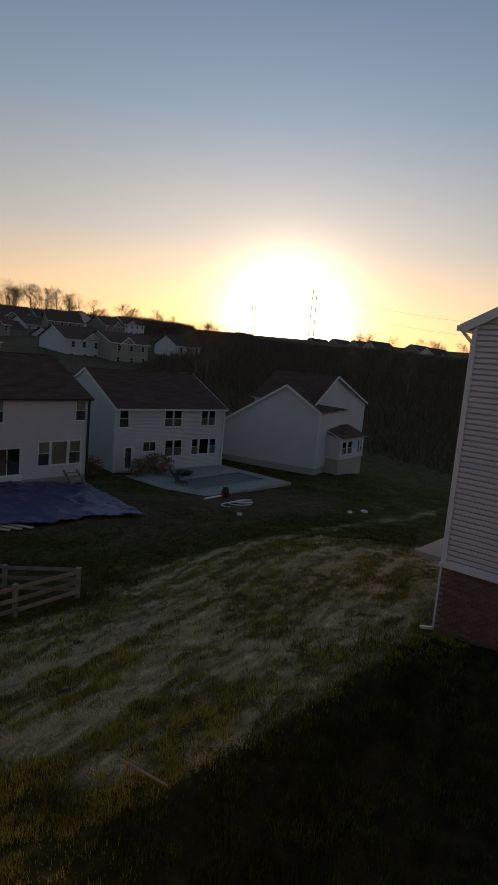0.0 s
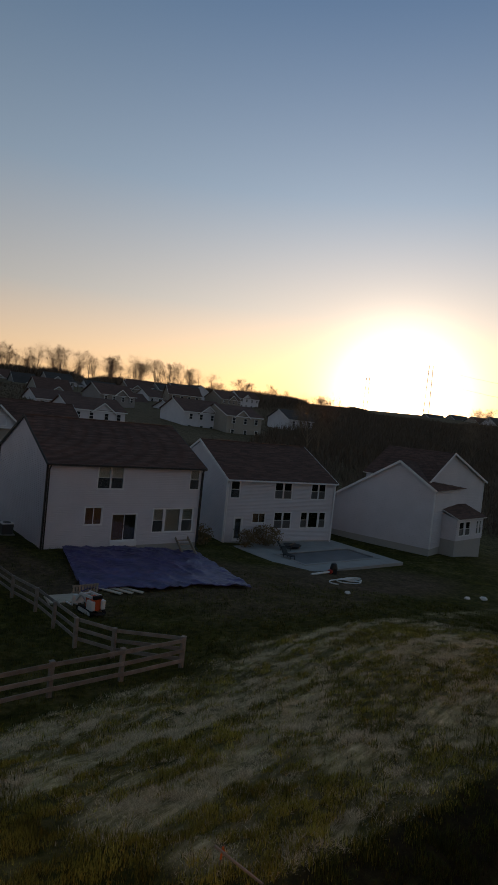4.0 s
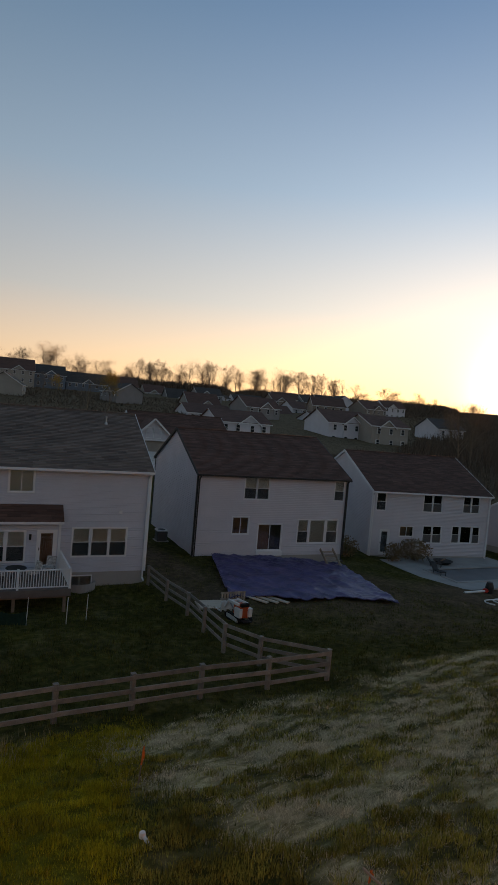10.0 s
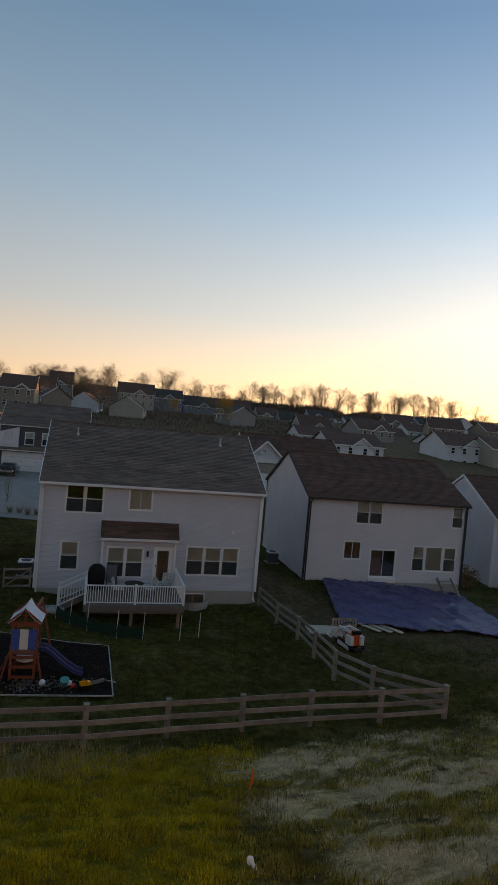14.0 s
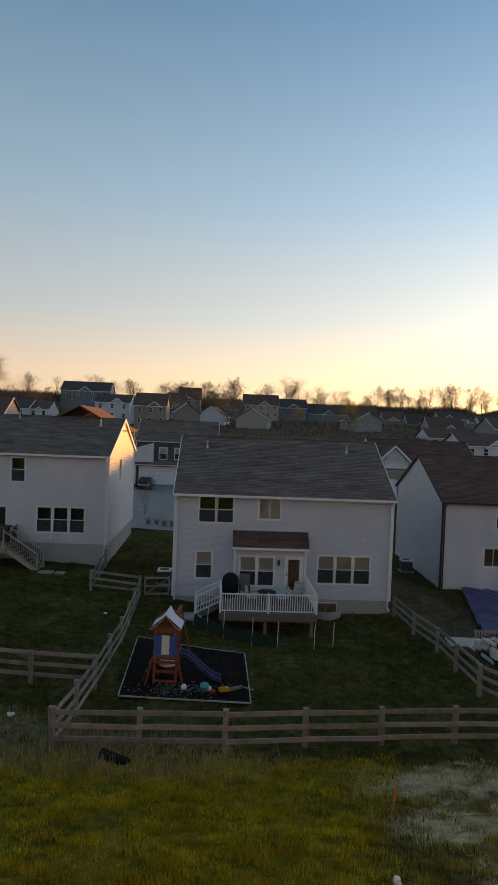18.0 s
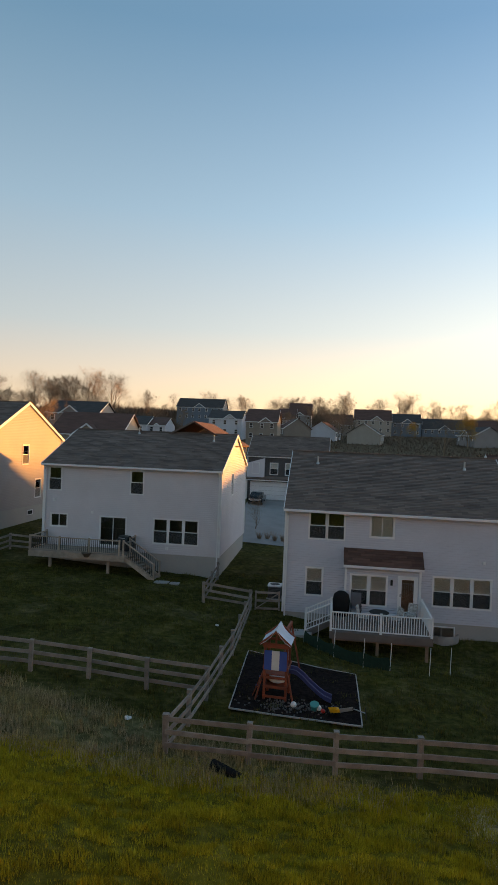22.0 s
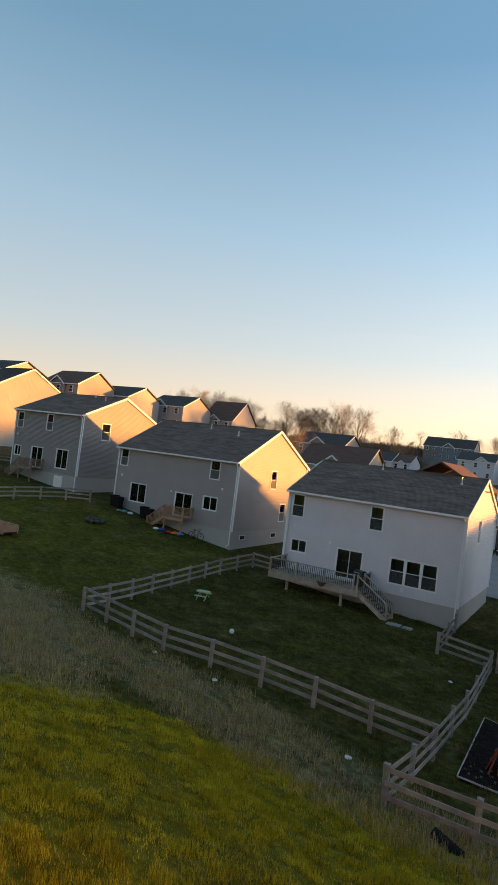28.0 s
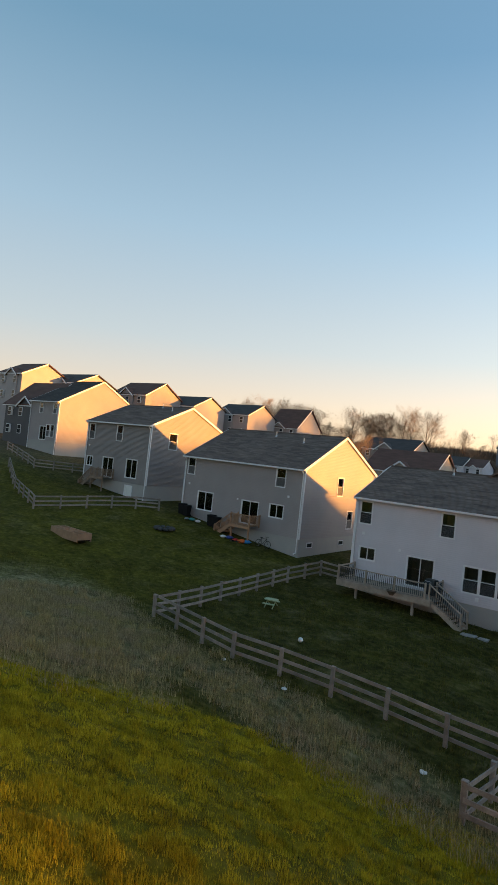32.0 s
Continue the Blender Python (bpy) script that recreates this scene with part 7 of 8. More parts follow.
DRY_LEAF = mat("dry_brown_leaves", (0.20, 0.13, 0.06), 0.9, vary=0.3, scale=4, fine=20, bump=0.1)
shrub(38.0, 43.6, 1.5, 1.9, 1400, DRY_LEAF, "round brown shrub on a patio", 3, PZ)
shrub(35.4, 43.4, 0.8, 1.6, 600, DRY_LEAF, "small brown shrub by a back door", 5, PZ)
shrub(30.5, 43.8, 1.1, 1.8, 800, DRY_LEAF, "brown shrub beside a house corner", 6)
pit = thing("fire_pit", "low dark round fire pit on a patio", "fire pit", pose(40.0, 42.0, PZ))
part("bowl", Shape().lathe([(0.5, 0), (0.85, 0.28), (0.9, 0.32), (0.7, 0.3)], n=16), DARK_METAL, pit)
part("log_rest", Shape().tube((-0.3, 0, 0.3), (0.35, 0.1, 0.45), 0.06, 0.05, 6), BARK, pit)
for k, (x, y) in enumerate(((38.6, 38.9), (39.4, 41.4))):
    c = thing("lounge_chair", "dark low patio chair beside the pool", "chair", pose(x - 1.9 + k, y + 0.0, PZ, 0, 0, 40 * k), "pool chairs")
    part("seat", Shape().box((-0.3, -0.6, 0.28), (0.3, 0.4, 0.34), None, 0.04), DARK_METAL, c)
    part("backrest", Shape().beam((0, 0.4, 0.3), (0, 0.75, 0.8), 0.55, 0.05, up=(0, 1, 0)), DARK_METAL, c)
    for sx in (-0.26, 0.26):
        for sy in (-0.55, 0.35):
            part("leg", Shape().box((sx - 0.02, sy - 0.02, 0), (sx + 0.02, sy + 0.02, 0.3)), DARK_METAL, c)
bag(42.6, 23.6, 0.4, "pale scrap of sheeting on the bank", 8)
bag(41.2, 24.1, 0.3, "pale scrap of sheeting on the bank", 9)
bag(31.5, 27.2, 0.3, "pale scrap of sheeting on bare soil", 10)

# ---- the near slope: survey stakes, drain pipe, cleanout ----
def survey_stake(x, y, h, lean, label):
    s = thing("survey_stake", label, "stake", pose(x, y, gz(x, y), lean, 3, 20), "survey stakes")
    part("lath", Shape().box((-0.014, -0.007, -0.2), (0.014, 0.007, h)), DECKWOOD, s)
    part("paint_band", Shape().box((-0.017, -0.01, h * 0.5), (0.017, 0.01, h * 0.98)), ORANGE, s, "fluorescent orange band")
    part("ribbon", Shape().add([(0, -0.012, h * 0.9), (0.035, -0.03, h * 0.82), (0.03, -0.035, h * 0.6), (0.0, -0.014, h * 0.72)], [(0, 1, 2, 3)]), ORANGE, s)


survey_stake(5.63, 6.75, 0.42, 4, "short orange survey stake in dry grass")
survey_stake(3.74, 12.1, 0.85, 3, "orange survey stake beside rough grass")
solo("fallen_lath", Shape().beam((5.55, 6.8, gz(5.55, 6.8) + 0.42), (5.95, 6.1, gz(5.95, 6.1) + 0.03), 0.025, 0.035), DECKPALE, "wooden lath leaning beside a stake", "lath")
clean = thing("cleanout_pipe", "white plastic cleanout pipe lying on the slope", "pipe", pose(3.05, 9.35, gz(3.05, 9.3)))
part("pipe_body", Shape().tube((0.12, -0.36, 0.04), (0.02, 0.02, 0.11), 0.034, 0.034, 12), PVC, clean)
part("cap", Shape().lathe([(0.055, 0.0), (0.06, 0.05), (0.05, 0.09), (0.02, 0.105)], (0.0, 0.06, 0.08), 14), PVC, clean)
drain = thing("drain_pipe", "black corrugated drain pipe end in the grass", "drain pipe", pose(-2.75, 16.2, gz(-2.75, 16.2) - 0.02, 0, 4, -14))
for k in range(14):
    part("corrugation", Shape().tube((k * 0.085 - 0.2, 0, 0.16 - k * 0.009), (k * 0.085 - 0.15, 0, 0.155 - k * 0.009), 0.17 - k * 0.005, 0.17 - k * 0.005, 14, k in (0, 13)), BLACK_PLASTIC, drain)
part("inner_tube", Shape().tube((-0.2, 0, 0.16), (0.95, 0, 0.04), 0.15, 0.09, 14), BLACK_PLASTIC, drain)

# the neighbour's brick base and back landing
BRICK = mat("brown_brick", (0.17, 0.105, 0.085), 0.9, vary=0.2, scale=5, fine=40, bump=0.4, random_obj=0.25)
MORTAR = mat("grey_mortar", (0.22, 0.20, 0.18), 0.95, vary=0.12, bump=0.3)
base_wall = tagged(new("wall_brick_base", Shape().box((14.86, -3.0, 1.2), (15.0, 5.82, 4.36)).mesh("wall_brick_base", MORTAR)), "brick base of the neighbouring house", "wall", kind="structure")
BR = Shape().box((-0.018, -0.098, -0.03), (0.0, 0.098, 0.03), None).mesh("brick", BRICK)
for r in range(31):
    for k in range(9):
        b = new("brick", BR)
        b.parent = base_wall
        b.location = (14.86, 5.7 - k * 0.207 - (0.1 if r % 2 else 0), 2.1 + r * 0.0735)
solo("base_cap", Shape().box((14.78, -3.0, 4.36), (15.0, 5.9, 4.46)), TRIM, "white trim above the brick base", "trim", kind="structure")
landing = thing("back_landing", "pale raised landing behind the neighbouring house", "landing", pose(0, 0, 0))
part("slab", Shape().box((15.6, 5.9, 4.2), (18.5, 6.95, 4.34)), PAVING, landing)
for x in (17.5, 18.4):
    part("pier", Shape().box((x - 0.08, 6.1, 1.0), (x + 0.08, 6.26, 4.2)), CONCRETE, landing)

# ---- trees ----
def bare_tree(seed, height, spread=0.5, depth=5, sides=4, fine=1.0):
    """Trunk and limbs of a leafless tree as tapered tubes; twigs end in thin slivers."""
    rr = random.Random(seed)
    trunk, twigs, tips = Shape(), Shape(), []

    def limb(p, d, length, r, level):
        for k in range(2):
            q = p + d * (length / 2)
            (trunk if level == 0 else twigs).tube(p, q, r, r * 0.72, sides if level == 0 else 3, False)
            d = (d + Vector((rr.gauss(0, 0.14), rr.gauss(0, 0.14), rr.gauss(0.05, 0.08)))).normalized()
            p, r = q, r * 0.72
            if level < depth - 2:
                for c in range(rr.choice((1, 2, 2))):
                    a = rr.uniform(0, math.tau)
                    o = d.orthogonal().normalized()
                    side = o * math.cos(a) + d.cross(o) * math.sin(a)
                    w = spread * rr.uniform(0.8, 1.5)
                    limb(p, (d * math.cos(w) + side * math.sin(w)).normalized(), length * rr.uniform(0.5, 0.75), r * 0.5, level + 1)
        tips.append((p, d.copy()))

    p, d, r = Vector((0, 0, -0.3)), Vector((rr.gauss(0, 0.03), rr.gauss(0, 0.03), 1)).normalized(), height * 0.017
    nodes = 7
    for k in range(nodes):
        q = p + d * height * (0.2 if k == 0 else 0.085)
        trunk.tube(p, q, r, r * 0.86, 6, False)
        p, r = q, r * 0.86
        d = (d + Vector((rr.gauss(0, 0.08), rr.gauss(0, 0.08), 0.1))).normalized()
        f = k / (nodes - 1)
        for c in range(2 if k else 1):
            a = rr.uniform(0, math.tau)
            w = rr.uniform(0.4, 0.8) * (1 - 0.45 * f)
            limb(p, (d * math.cos(w) + Vector((math.cos(a), math.sin(a), 0.1)) * math.sin(w)).normalized(), height * rr.uniform(0.28, 0.42) * (1 - 0.4 * f), r * 0.5, 0)
    limb(p, d, height * 0.2, r * 0.8, 0)
    for p, way in tips:
        for k in range(int(4 * fine)):
            d = (way + Vector((rr.gauss(0, 0.4), rr.gauss(0, 0.4), rr.gauss(0.25, 0.3)))).normalized()
            s = d.orthogonal().normalized() * height * 0.0007
            e = p + d * height * rr.uniform(0.05, 0.14)
            twigs.add([p - s, p + s, e], [(0, 1, 2)])
    return trunk, twigs, [p for p, _ in tips]


def tree_kind(name, label, seed, height, spread=0.5, depth=5, leaf=None, leaf_n=0):
    t = thing(name, label, "tree", pose(0, -200, gz(0, -200)), "bare trees")
    trunk, twigs, tips = bare_tree(seed, height, spread, depth)
    part("trunk", trunk, BARK, t)
    part("crown", twigs, BARK, t)
    if leaf:
        rr = random.Random(seed + 1)
        lv = Shape()
        for p in tips:
            for k in range(leaf_n):
                c = p + Vector((rr.gauss(0, 0.4), rr.gauss(0, 0.4), rr.gauss(-0.1, 0.4)))
                a, b = Vector((rr.gauss(0, 1), rr.gauss(0, 1), rr.gauss(0, 1))).normalized() * 0.16, Vector((rr.gauss(0, 1), rr.gauss(0, 1), rr.gauss(0, 1))).normalized() * 0.16
                lv.add([c, c + a, c + a + b, c + b], [(0, 1, 2, 3)])
        part("leaves", lv, leaf, t)
    return t


BARE = [tree_kind("tree", "leafless tree with a spreading crown", 11 + k, 12, 0.42 + 0.06 * (k % 3), 5) for k in range(5)]
rt = random.Random(21)


def at_polar(az, dist):
    return dist * math.sin(radians(az)), dist * math.cos(radians(az))


def plant(kind, x, y, s):
    if sun_lane(x, y) > 0.3 and math.hypot(x, y) > 60:
        return None
    return copy_thing(kind, Matrix.Translation((x, y, gz(x, y) - 0.2)) @ pose(0, 0, 0, 0, 0, rt.uniform(0, 360)) @ Matrix.Diagonal((s * rt.uniform(0.95, 1.35), s * rt.uniform(0.95, 1.35), s, 1)))


# along the far ridge, in clumps; (azimuth from, to, trees, height factor, distance)
for a0, a1, n, s, dist in ((-37, -29, 20, 1.5, 290), (-29, -21, 26, 1.6, 290), (-22, -12, 16, 1.2, 410), (-14, -4, 20, 1.35, 410), (-4, 8, 26, 1.5, 400), (8, 16, 20, 1.3, 420), (16, 24, 24, 1.45, 420), (24, 34, 32, 1.4, 410), (34, 41, 20, 0.9, 430), (41, 48, 6, 0.7, 440), (57, 70, 8, 0.6, 440)):
    for k in range(n):
        az = a0 + (a1 - a0) * (k + rt.random()) / n
        az += 0.9 * math.sin(az * 2.6) + 0.4 * math.sin(az * 6.1 + 1)
        x, y = at_polar(az, dist * rt.uniform(0.93, 1.07))
        plant(rt.choice(BARE), x, y, s * rt.uniform(0.45, 1.1))
for az, dist, s in ((44.8, 330, 1.15), (45.6, 325, 0.95)):
    plant(BARE[0], *at_polar(az, dist), s)
# among the far houses and in the hollow behind the gardens
for k in range(24):
    x, y = at_polar(rt.uniform(-28, 48), rt.uniform(110, 300))
    plant(rt.choice(BARE), x, y, rt.uniform(0.4, 0.8))
for k in range(14):
    x, y = at_polar(rt.uniform(-7, 2), rt.uniform(190, 240))
    plant(rt.choice(BARE), x, y, rt.uniform(0.6, 0.95))
# the wooded bank on the far side of the valley
for k in range(32):
    x, y = at_polar(rt.choice((rt.uniform(43, 47), rt.uniform(57, 80))), rt.uniform(115, 330))
    plant(rt.choice(BARE), x, y, rt.uniform(0.55, 1.0))
gold = tree_kind("golden_tree", "small tree with golden yellow leaves", 40, 8, 0.55, 4, GOLD_LEAF, 9)
gold.matrix_basis = Matrix.Translation((38.6, 184, gz(38.6, 184))) @ Matrix.Diagonal((1.15, 1.15, 1.15, 1))
gold["group"] = "leafy trees"
copy_thing(gold, Matrix.Translation((26.5, 214, gz(26.5, 214))) @ Matrix.Diagonal((0.7, 0.7, 0.7, 1)))
young = tree_kind("young_tree", "slim young street tree without leaves", 55, 3.6, 0.4, 4)
young.matrix_basis = pose(-7.5, 61, gz(-7.5, 61))
for k in range(5):
    a = thing("ornamental_grass", "dry tuft of ornamental grass beside a drive", "grass tuft", pose(-6.6 + 0.75 * k, 57.0 + 0.3 * math.sin(k * 2), gz(-6.6 + 0.75 * k, 57)), "ornamental grasses")
    sh = Shape()
    for i in range(90):
        an, le = rt.uniform(0, math.tau), rt.uniform(0.5, 1.1)
        d = Vector((math.cos(an), math.sin(an), 0))
        sh.add([d * 0.1, d * 0.1 + Vector((-d.y, d.x, 0)) * 0.03, d * le * 0.5 + Vector((0, 0, le))], [(0, 1, 2)])
    part("blades", sh, mat("dry_grass_blades", (0.28, 0.20, 0.13), 0.9, vary=0.2) if k == 0 else blades_mat, a)
    blades_mat = a.children[0].data.materials[0]

# brush on the banks: countless thin stems
rb = np.random.default_rng(5)


def brush(label, n, az0, az1, d0, d1, h, m_, spread=0.35):
    """A thicket of upright slivers over a stretch of ground."""
    az, dist = np.radians(rb.uniform(az0, az1, n)), np.sqrt(rb.uniform(d0 ** 2, d1 ** 2, n))
    x, y = dist * np.sin(az), dist * np.cos(az)
    z = ground_z(x, y)
    hh = h * rb.uniform(0.3, 1.0, n) * (0.25 + 1.1 * patches(x, y, max(5.0, 0.035 * d1), 0, 1.0, n % 97, 3))
    deg = np.degrees(az)
    hh = hh * (1 - 0.85 * sun_lane(x, y)) * (0.15 + 0.85 * smooth_step(0, 3, deg - az0) * smooth_step(0, 3, az1 - deg))
    lx, ly = rb.normal(0, spread, n) * hh, rb.normal(0, spread, n) * hh
    w = 0.0011 * dist * rb.uniform(0.5, 1.2, n) + 0.004
    an = rb.uniform(0, np.pi, n)
    v = np.empty((n, 3, 3))
    v[:, 0] = np.c_[x - w * np.cos(an), y - w * np.sin(an), z - 0.1]
    v[:, 1] = np.c_[x + w * np.cos(an), y + w * np.sin(an), z - 0.1]
    v[:, 2] = np.c_[x + lx, y + ly, z + hh]
    me = bpy.data.meshes.new("brush")
    me.vertices.add(3 * n), me.loops.add(3 * n), me.polygons.add(n)
    me.vertices.foreach_set("co", v.ravel())
    me.loops.foreach_set("vertex_index", np.arange(3 * n))
    me.polygons.foreach_set("loop_start", np.arange(0, 3 * n, 3))
    me.materials.append(m_)
    me.update(calc_edges=True)
    tagged(new("brush", me), label, "brush", kind="stuff")


brush("leafless brown thicket on a far bank", 80000, 38, 80, 95, 340, 4.5, BRUSH)
brush("leafless brown woods along the far ridge", 44000, 22, 49, 330, 452, 6.5, BRUSH)
brush("leafless brown scrub along the far crest", 44000, -22, 24, 385, 440, 8.0, BRUSH, 0.4)
brush("leafless brown woods beyond the roofs", 45000, -36, -14, 235, 300, 9.0, BRUSH)
brush("brown thicket in a hollow beyond the gardens", 9000, -6, 22, 150, 260, 1.2, BRUSH, 0.6)
brush("leafless brown thicket behind the gardens", 14000, 27, 44, 78, 112, 3.0, BRUSH)

# ---- pylons and wires on the ridge ----
def pylon(az, dist, top):
    x, y = at_polar(az, dist)
    g = gz(x, y)
    p = thing("pylon", "slender steel lattice pylon on the ridge", "pylon", pose(x, y, g, 0, 0, 30), "pylons")
    h = top - g
    for sx in (-1, 1):
        for sy in (-1, 1):
            part("leg", Shape().beam((sx * 2.2, sy * 2.2, 0), (sx * 1.5, sy * 1.5, h), 0.22, 0.22), STEEL, p)
    for k in range(9):
        f0, f1 = k / 9, (k + 1) / 9
        w0, w1 = 2.2 - 0.7 * f0, 2.2 - 0.7 * f1
        for sy in (-1, 1):
            part("lattice", Shape().beam((-w0, sy * w0, h * f0), (w1, sy * w1, h * f1), 0.13, 0.13).beam((w0, sy * w0, h * f0), (-w1, sy * w1, h * f1), 0.13, 0.13), STEEL, p)
    for f in (0.72, 0.84, 0.96):
        part("crossarm", Shape().beam((-6.0, 0, h * f), (6.0, 0, h * f), 0.24, 0.24), STEEL, p)
    return x, y, g, h


P1 = pylon(54.35, 520, 9.3 + 520 * math.tan(radians(6.3)))
P2 = pylon(48.9, 640, 9.3 + 640 * math.tan(radians(4.8)))
far_end = (*at_polar(80, 480), 9.3 + 480 * math.tan(radians(4.6)))
power = thing("power_lines", "sagging power lines between pylons", "power line")
for f in (0.72, 0.96):
    a = Vector((P1[0], P1[1], P1[2] + P1[3] * f))
    for b in (Vector((P2[0], P2[1], P2[2] + P2[3] * f)), Vector((far_end[0], far_end[1], far_end[2] - (0.96 - f) * 40))):
        wire, prev = Shape(), a
        for k in range(1, 25):
            t = k / 24
            q = a.lerp(b, t) - Vector((0, 0, 9 * 4 * t * (1 - t)))
            wire.tube(prev, q, 0.07, 0.07, 3, False)
            prev = q
        part("wire", wire, DARK_METAL, power)

# ---- the car by the garage ----
car = thing("car", "black pickup parked before a white garage door", "car", pose(-9.3, 76.3, gz(-9.3, 76.3) + 0.12) @ Matrix.Diagonal((0.95, 0.9, 0.8, 1)))
car_paint = mat("black_car_paint", (0.012, 0.012, 0.014), 0.2, vary=0.05, bump=0, spec=0.6)
part("body", Shape().add([(-0.95, -2.5, 0.45), (0.95, -2.5, 0.45), (0.95, 2.5, 0.45), (-0.95, 2.5, 0.45), (-0.98, -2.55, 1.1), (0.98, -2.55, 1.1), (0.98, 2.5, 1.1), (-0.98, 2.5, 1.1)], [(3, 2, 1, 0), (4, 5, 6, 7), (0, 1, 5, 4), (1, 2, 6, 5), (2, 3, 7, 6), (3, 0, 4, 7)]), car_paint, car)
part("cabin", Shape().add([(-0.9, -1.3, 1.1), (0.9, -1.3, 1.1), (0.9, 1.2, 1.1), (-0.9, 1.2, 1.1), (-0.72, -0.6, 1.78), (0.72, -0.6, 1.78), (0.72, 0.8, 1.78), (-0.72, 0.8, 1.78)], [(4, 5, 6, 7), (0, 1, 5, 4), (1, 2, 6, 5), (2, 3, 7, 6), (3, 0, 4, 7)]), car_paint, car)
part("windscreen", Shape().add([(-0.8, -1.24, 1.18), (0.8, -1.24, 1.18), (0.66, -0.68, 1.72), (-0.66, -0.68, 1.72)], [(0, 1, 2, 3)]), DARK_PANE, car)
part("grille", Shape().box((-0.6, -2.6, 0.65), (0.6, -2.54, 0.98)), STEEL, car)
for sx in (-0.8, 0.62):
    part("headlight", Shape().box((sx, -2.6, 0.78), (sx + 0.2, -2.54, 0.98)), WHITE_PLASTIC, car)
for sx in (-0.95, 0.75):
    for y in (-1.6, 1.6):
        tyre = part("wheel", Shape().tube((sx, y, 0.36), (sx + 0.2, y, 0.36), 0.36, 0.36, 14), BLACK_PLASTIC, car)
        part("rim", Shape().tube((sx - 0.01, y, 0.36), (sx + 0.21, y, 0.36), 0.2, 0.2, 10), STEEL, tyre)

# ---- grass: single blades, too many to count ----
def tufts_at(x, y):
    """Tussocks a hand or two across, with thin places between, and larger thick and thin stretches."""
    return smooth_step(0.34, 0.62, 0.72 * patches(x, y, 0.28, 20, 1.3, 31, 2) + 0.28 * patches(x, y, 1.3, 0, 1.5, 32, 3))


def blades(label, n, zone, box, h0, h1, lean, width, m_, cut=0.5, flat=0.0):
    """n blades where the zone is strong, inside the box (azimuth from, to, distance from, to); flat: how far they lie down."""
    x = y = np.zeros(0)
    while len(x) < n:
        az, dist = np.radians(rb.uniform(box[0], box[1], n)), np.sqrt(rb.uniform(box[2] ** 2, box[3] ** 2, n))
        px, py = dist * np.sin(az), dist * np.cos(az)
        zn = zones(px, py)
        k = (1 - zn.max(axis=1)) if zone < 0 else (np.clip(straw_bed(px, py) - zn[:, 0], 0, 1) if zone == 9 else zn[:, zone])
        clump = tufts_at(px, py)
        keep = rb.random(n) < k * (cut + (1 - cut) * clump)
        x, y = np.r_[x, px[keep]], np.r_[y, py[keep]]
        if keep.sum() < n * 0.02:
            break
    x, y = x[:n], y[:n]
    n = len(x)
    z = np.concatenate([ground_z(x[i:i + 5000], y[i:i + 5000]) for i in range(0, n, 5000)]) + lumps(x, y)
    hh = rb.uniform(h0, h1, n) * (0.55 + 0.75 * tufts_at(x, y))
    an = rb.uniform(0, np.pi * 2, n)
    tilt = np.clip(rb.normal(flat, lean, n), -1.45, 1.45)
    w = width * rb.uniform(0.6, 1.3, n)
    v = np.empty((n, 3, 3))
    v[:, 0] = np.c_[x - w * np.sin(an), y + w * np.cos(an), z - 0.02]
    v[:, 1] = np.c_[x + w * np.sin(an), y - w * np.cos(an), z - 0.02]
    v[:, 2] = np.c_[x + hh * np.sin(tilt) * np.cos(an), y + hh * np.sin(tilt) * np.sin(an), z + 0.015 + hh * np.cos(tilt)]
    me = bpy.data.meshes.new("grass")
    me.vertices.add(3 * n), me.loops.add(3 * n), me.polygons.add(n)
    me.vertices.foreach_set("co", v.ravel())
    me.loops.foreach_set("vertex_index", np.arange(3 * n))
    me.polygons.foreach_set("loop_start", np.arange(0, 3 * n, 3))
    me.materials.append(m_)
    me.update(calc_edges=True)
    tagged(new("grass", me), label, "grass", kind="stuff")


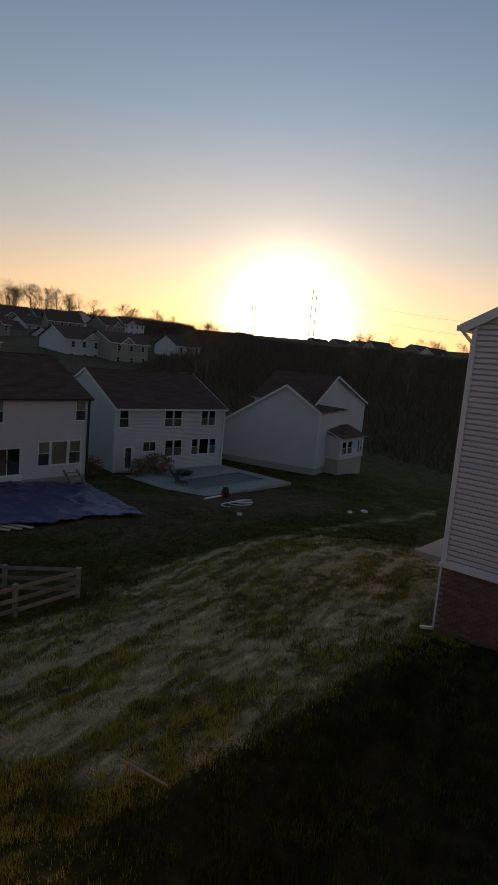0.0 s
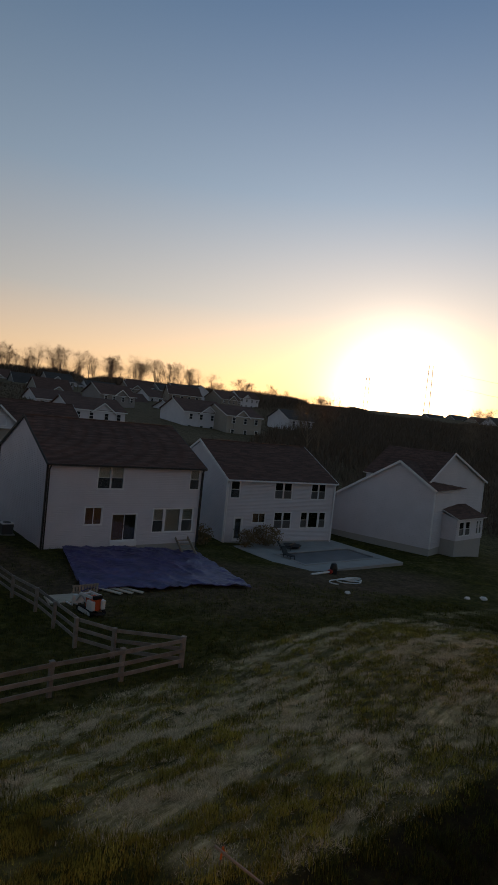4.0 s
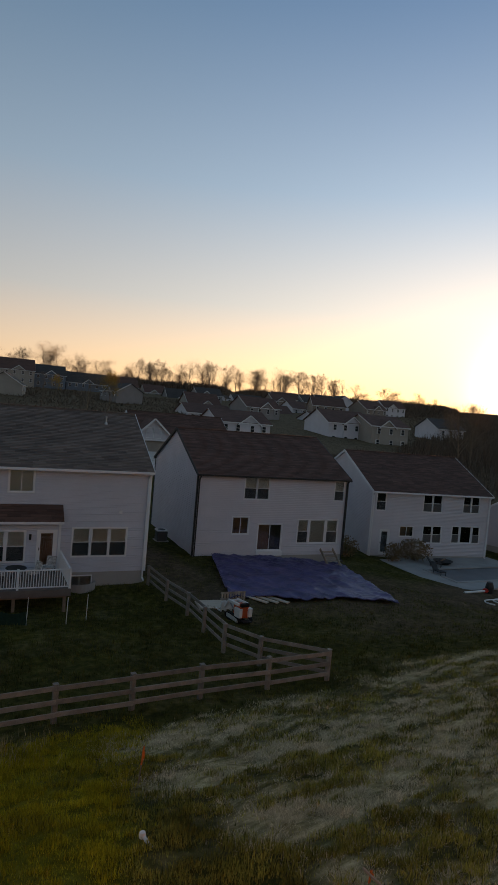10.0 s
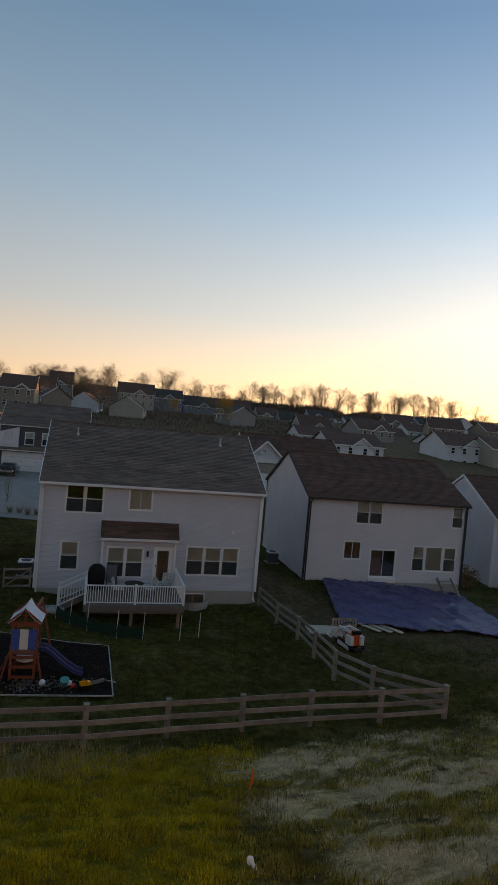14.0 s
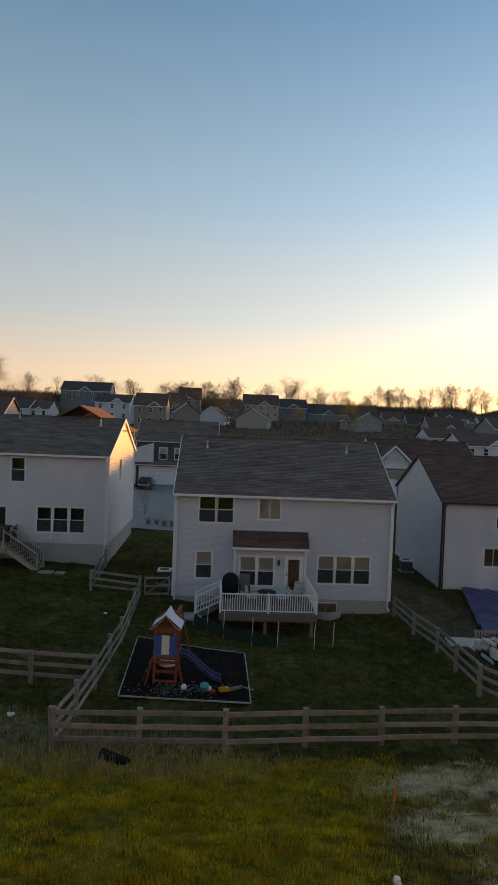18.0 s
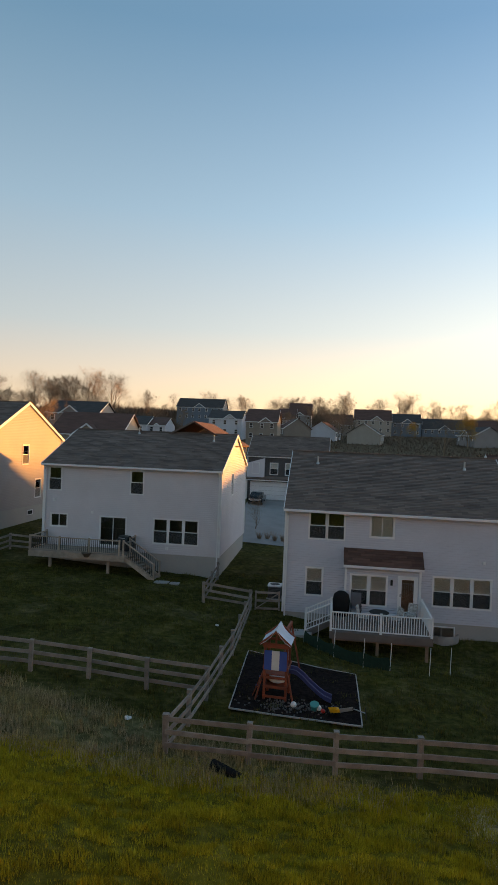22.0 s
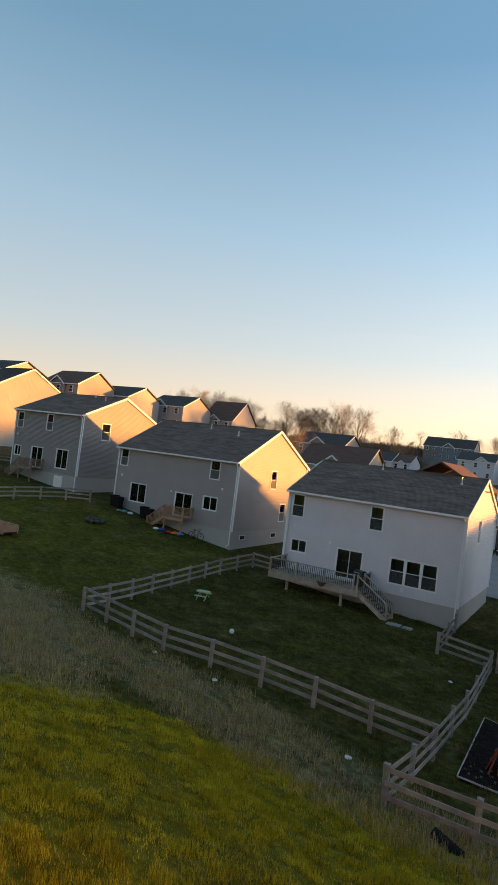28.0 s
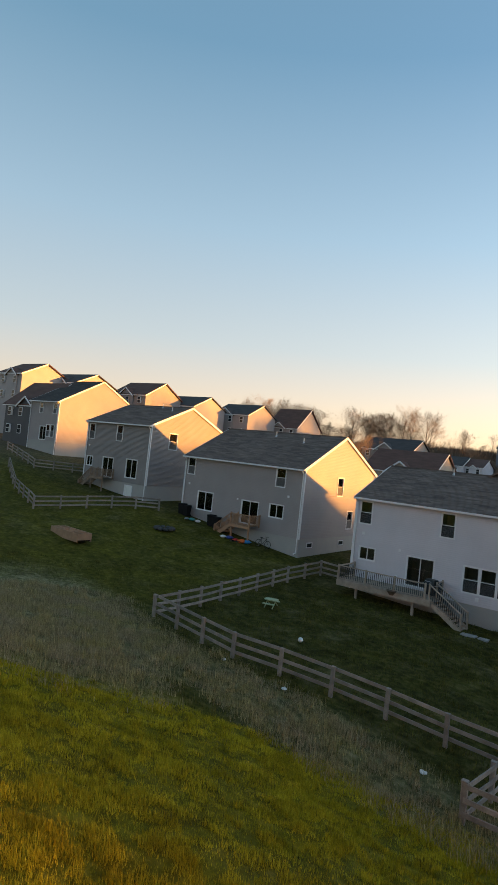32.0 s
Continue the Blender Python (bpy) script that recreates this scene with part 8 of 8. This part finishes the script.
LUSH_BLADE = mat("lush_grass_blade", (0.37, 0.315, 0.022), 0.8, vary=0.3, scale=1.1, fine=3, bump=0, random_obj=0.45, island=True, spec=0.06)
LAWN_BLADE = mat("lawn_grass_blade", (0.090, 0.088, 0.020), 0.8, vary=0.5, scale=0.7, fine=3, bump=0, random_obj=0.5, island=True, spec=0.06)
WEED_BLADE = mat("dry_weed_stalk", (0.52, 0.42, 0.27), 0.9, vary=0.35, scale=0.8, fine=3, bump=0, random_obj=0.5, island=True, spec=0.06, tint=(0.24, 0.20, 0.08))
STRAW_BLADE = mat("straw_strand", (0.80, 0.67, 0.44), 0.85, vary=0.25, scale=0.8, fine=3, bump=0, random_obj=0.45, island=True, spec=0.06, tint=(0.36, 0.31, 0.19))
OLIVE_BLADE = mat("olive_grass_blade", (0.30, 0.27, 0.06), 0.8, vary=0.5, scale=0.9, fine=3, bump=0, random_obj=0.45, island=True, spec=0.06)
# blades for the painted shade, their colour darkened to suit
SHADED_BLADE = mat("dark_grass_blade", (0.06, 0.07, 0.015), 0.8, vary=0.5, scale=0.9, fine=3, bump=0, random_obj=0.5, island=True, spec=0.06)
blades("short olive-green lawn on the slope", 330000, 1, (-64, 24, 5, 19), 0.04, 0.11, 0.6, 0.007, LUSH_BLADE, 0.2)
blades("tall dry weeds and rough grass", 100000, 2, (-64, 12, 12, 36), 0.08, 0.32, 0.45, 0.008, WEED_BLADE, 0.12)
blades("pale straw strewn over the slope", 260000, 0, (8, 76, 6, 34), 0.06, 0.15, 0.25, 0.007, STRAW_BLADE, 0.08, 1.38)
blades("green grass coming through the straw", 130000, 9, (8, 76, 6, 32), 0.04, 0.11, 0.5, 0.008, OLIVE_BLADE, 0.06)
blades("rough olive grass at the edge of the mulch", 40000, -1, (2, 50, 5, 15), 0.04, 0.12, 0.6, 0.008, OLIVE_BLADE, 0.12)
blades("grass darkened as shade beside the back walls", 40000, 4, (30, 88, 5, 15), 0.05, 0.16, 0.5, 0.008, SHADED_BLADE, 0.05)
blades("short dark lawn in the gardens", 170000, -1, (-58, 66, 8, 44), 0.05, 0.15, 0.5, 0.012, LAWN_BLADE, 0.1)
# ---- the house at whose upper window the camera stands: plain walls behind it ----
own = Shape().box((-9.0, -12.0, 1.5), (7.0, -0.6, 11.2))
solo("wall_own_house", own, SIDING_WHITE, "plain pale house wall behind the viewpoint", "wall", kind="structure")
q = ((-9.4, -0.2, 10.9), (7.4, -0.2, 10.9), (7.4, -6.3, 14.2), (-9.4, -6.3, 14.2))
own_roof = Shape()
own_roof.add(deck_board(*q, 0.15).v, deck_board(*q, 0.15).f)
solo("roof_own_house", own_roof, SHINGLE_DARK, "plain shingled roof slope behind the viewpoint", "roof", kind="structure")
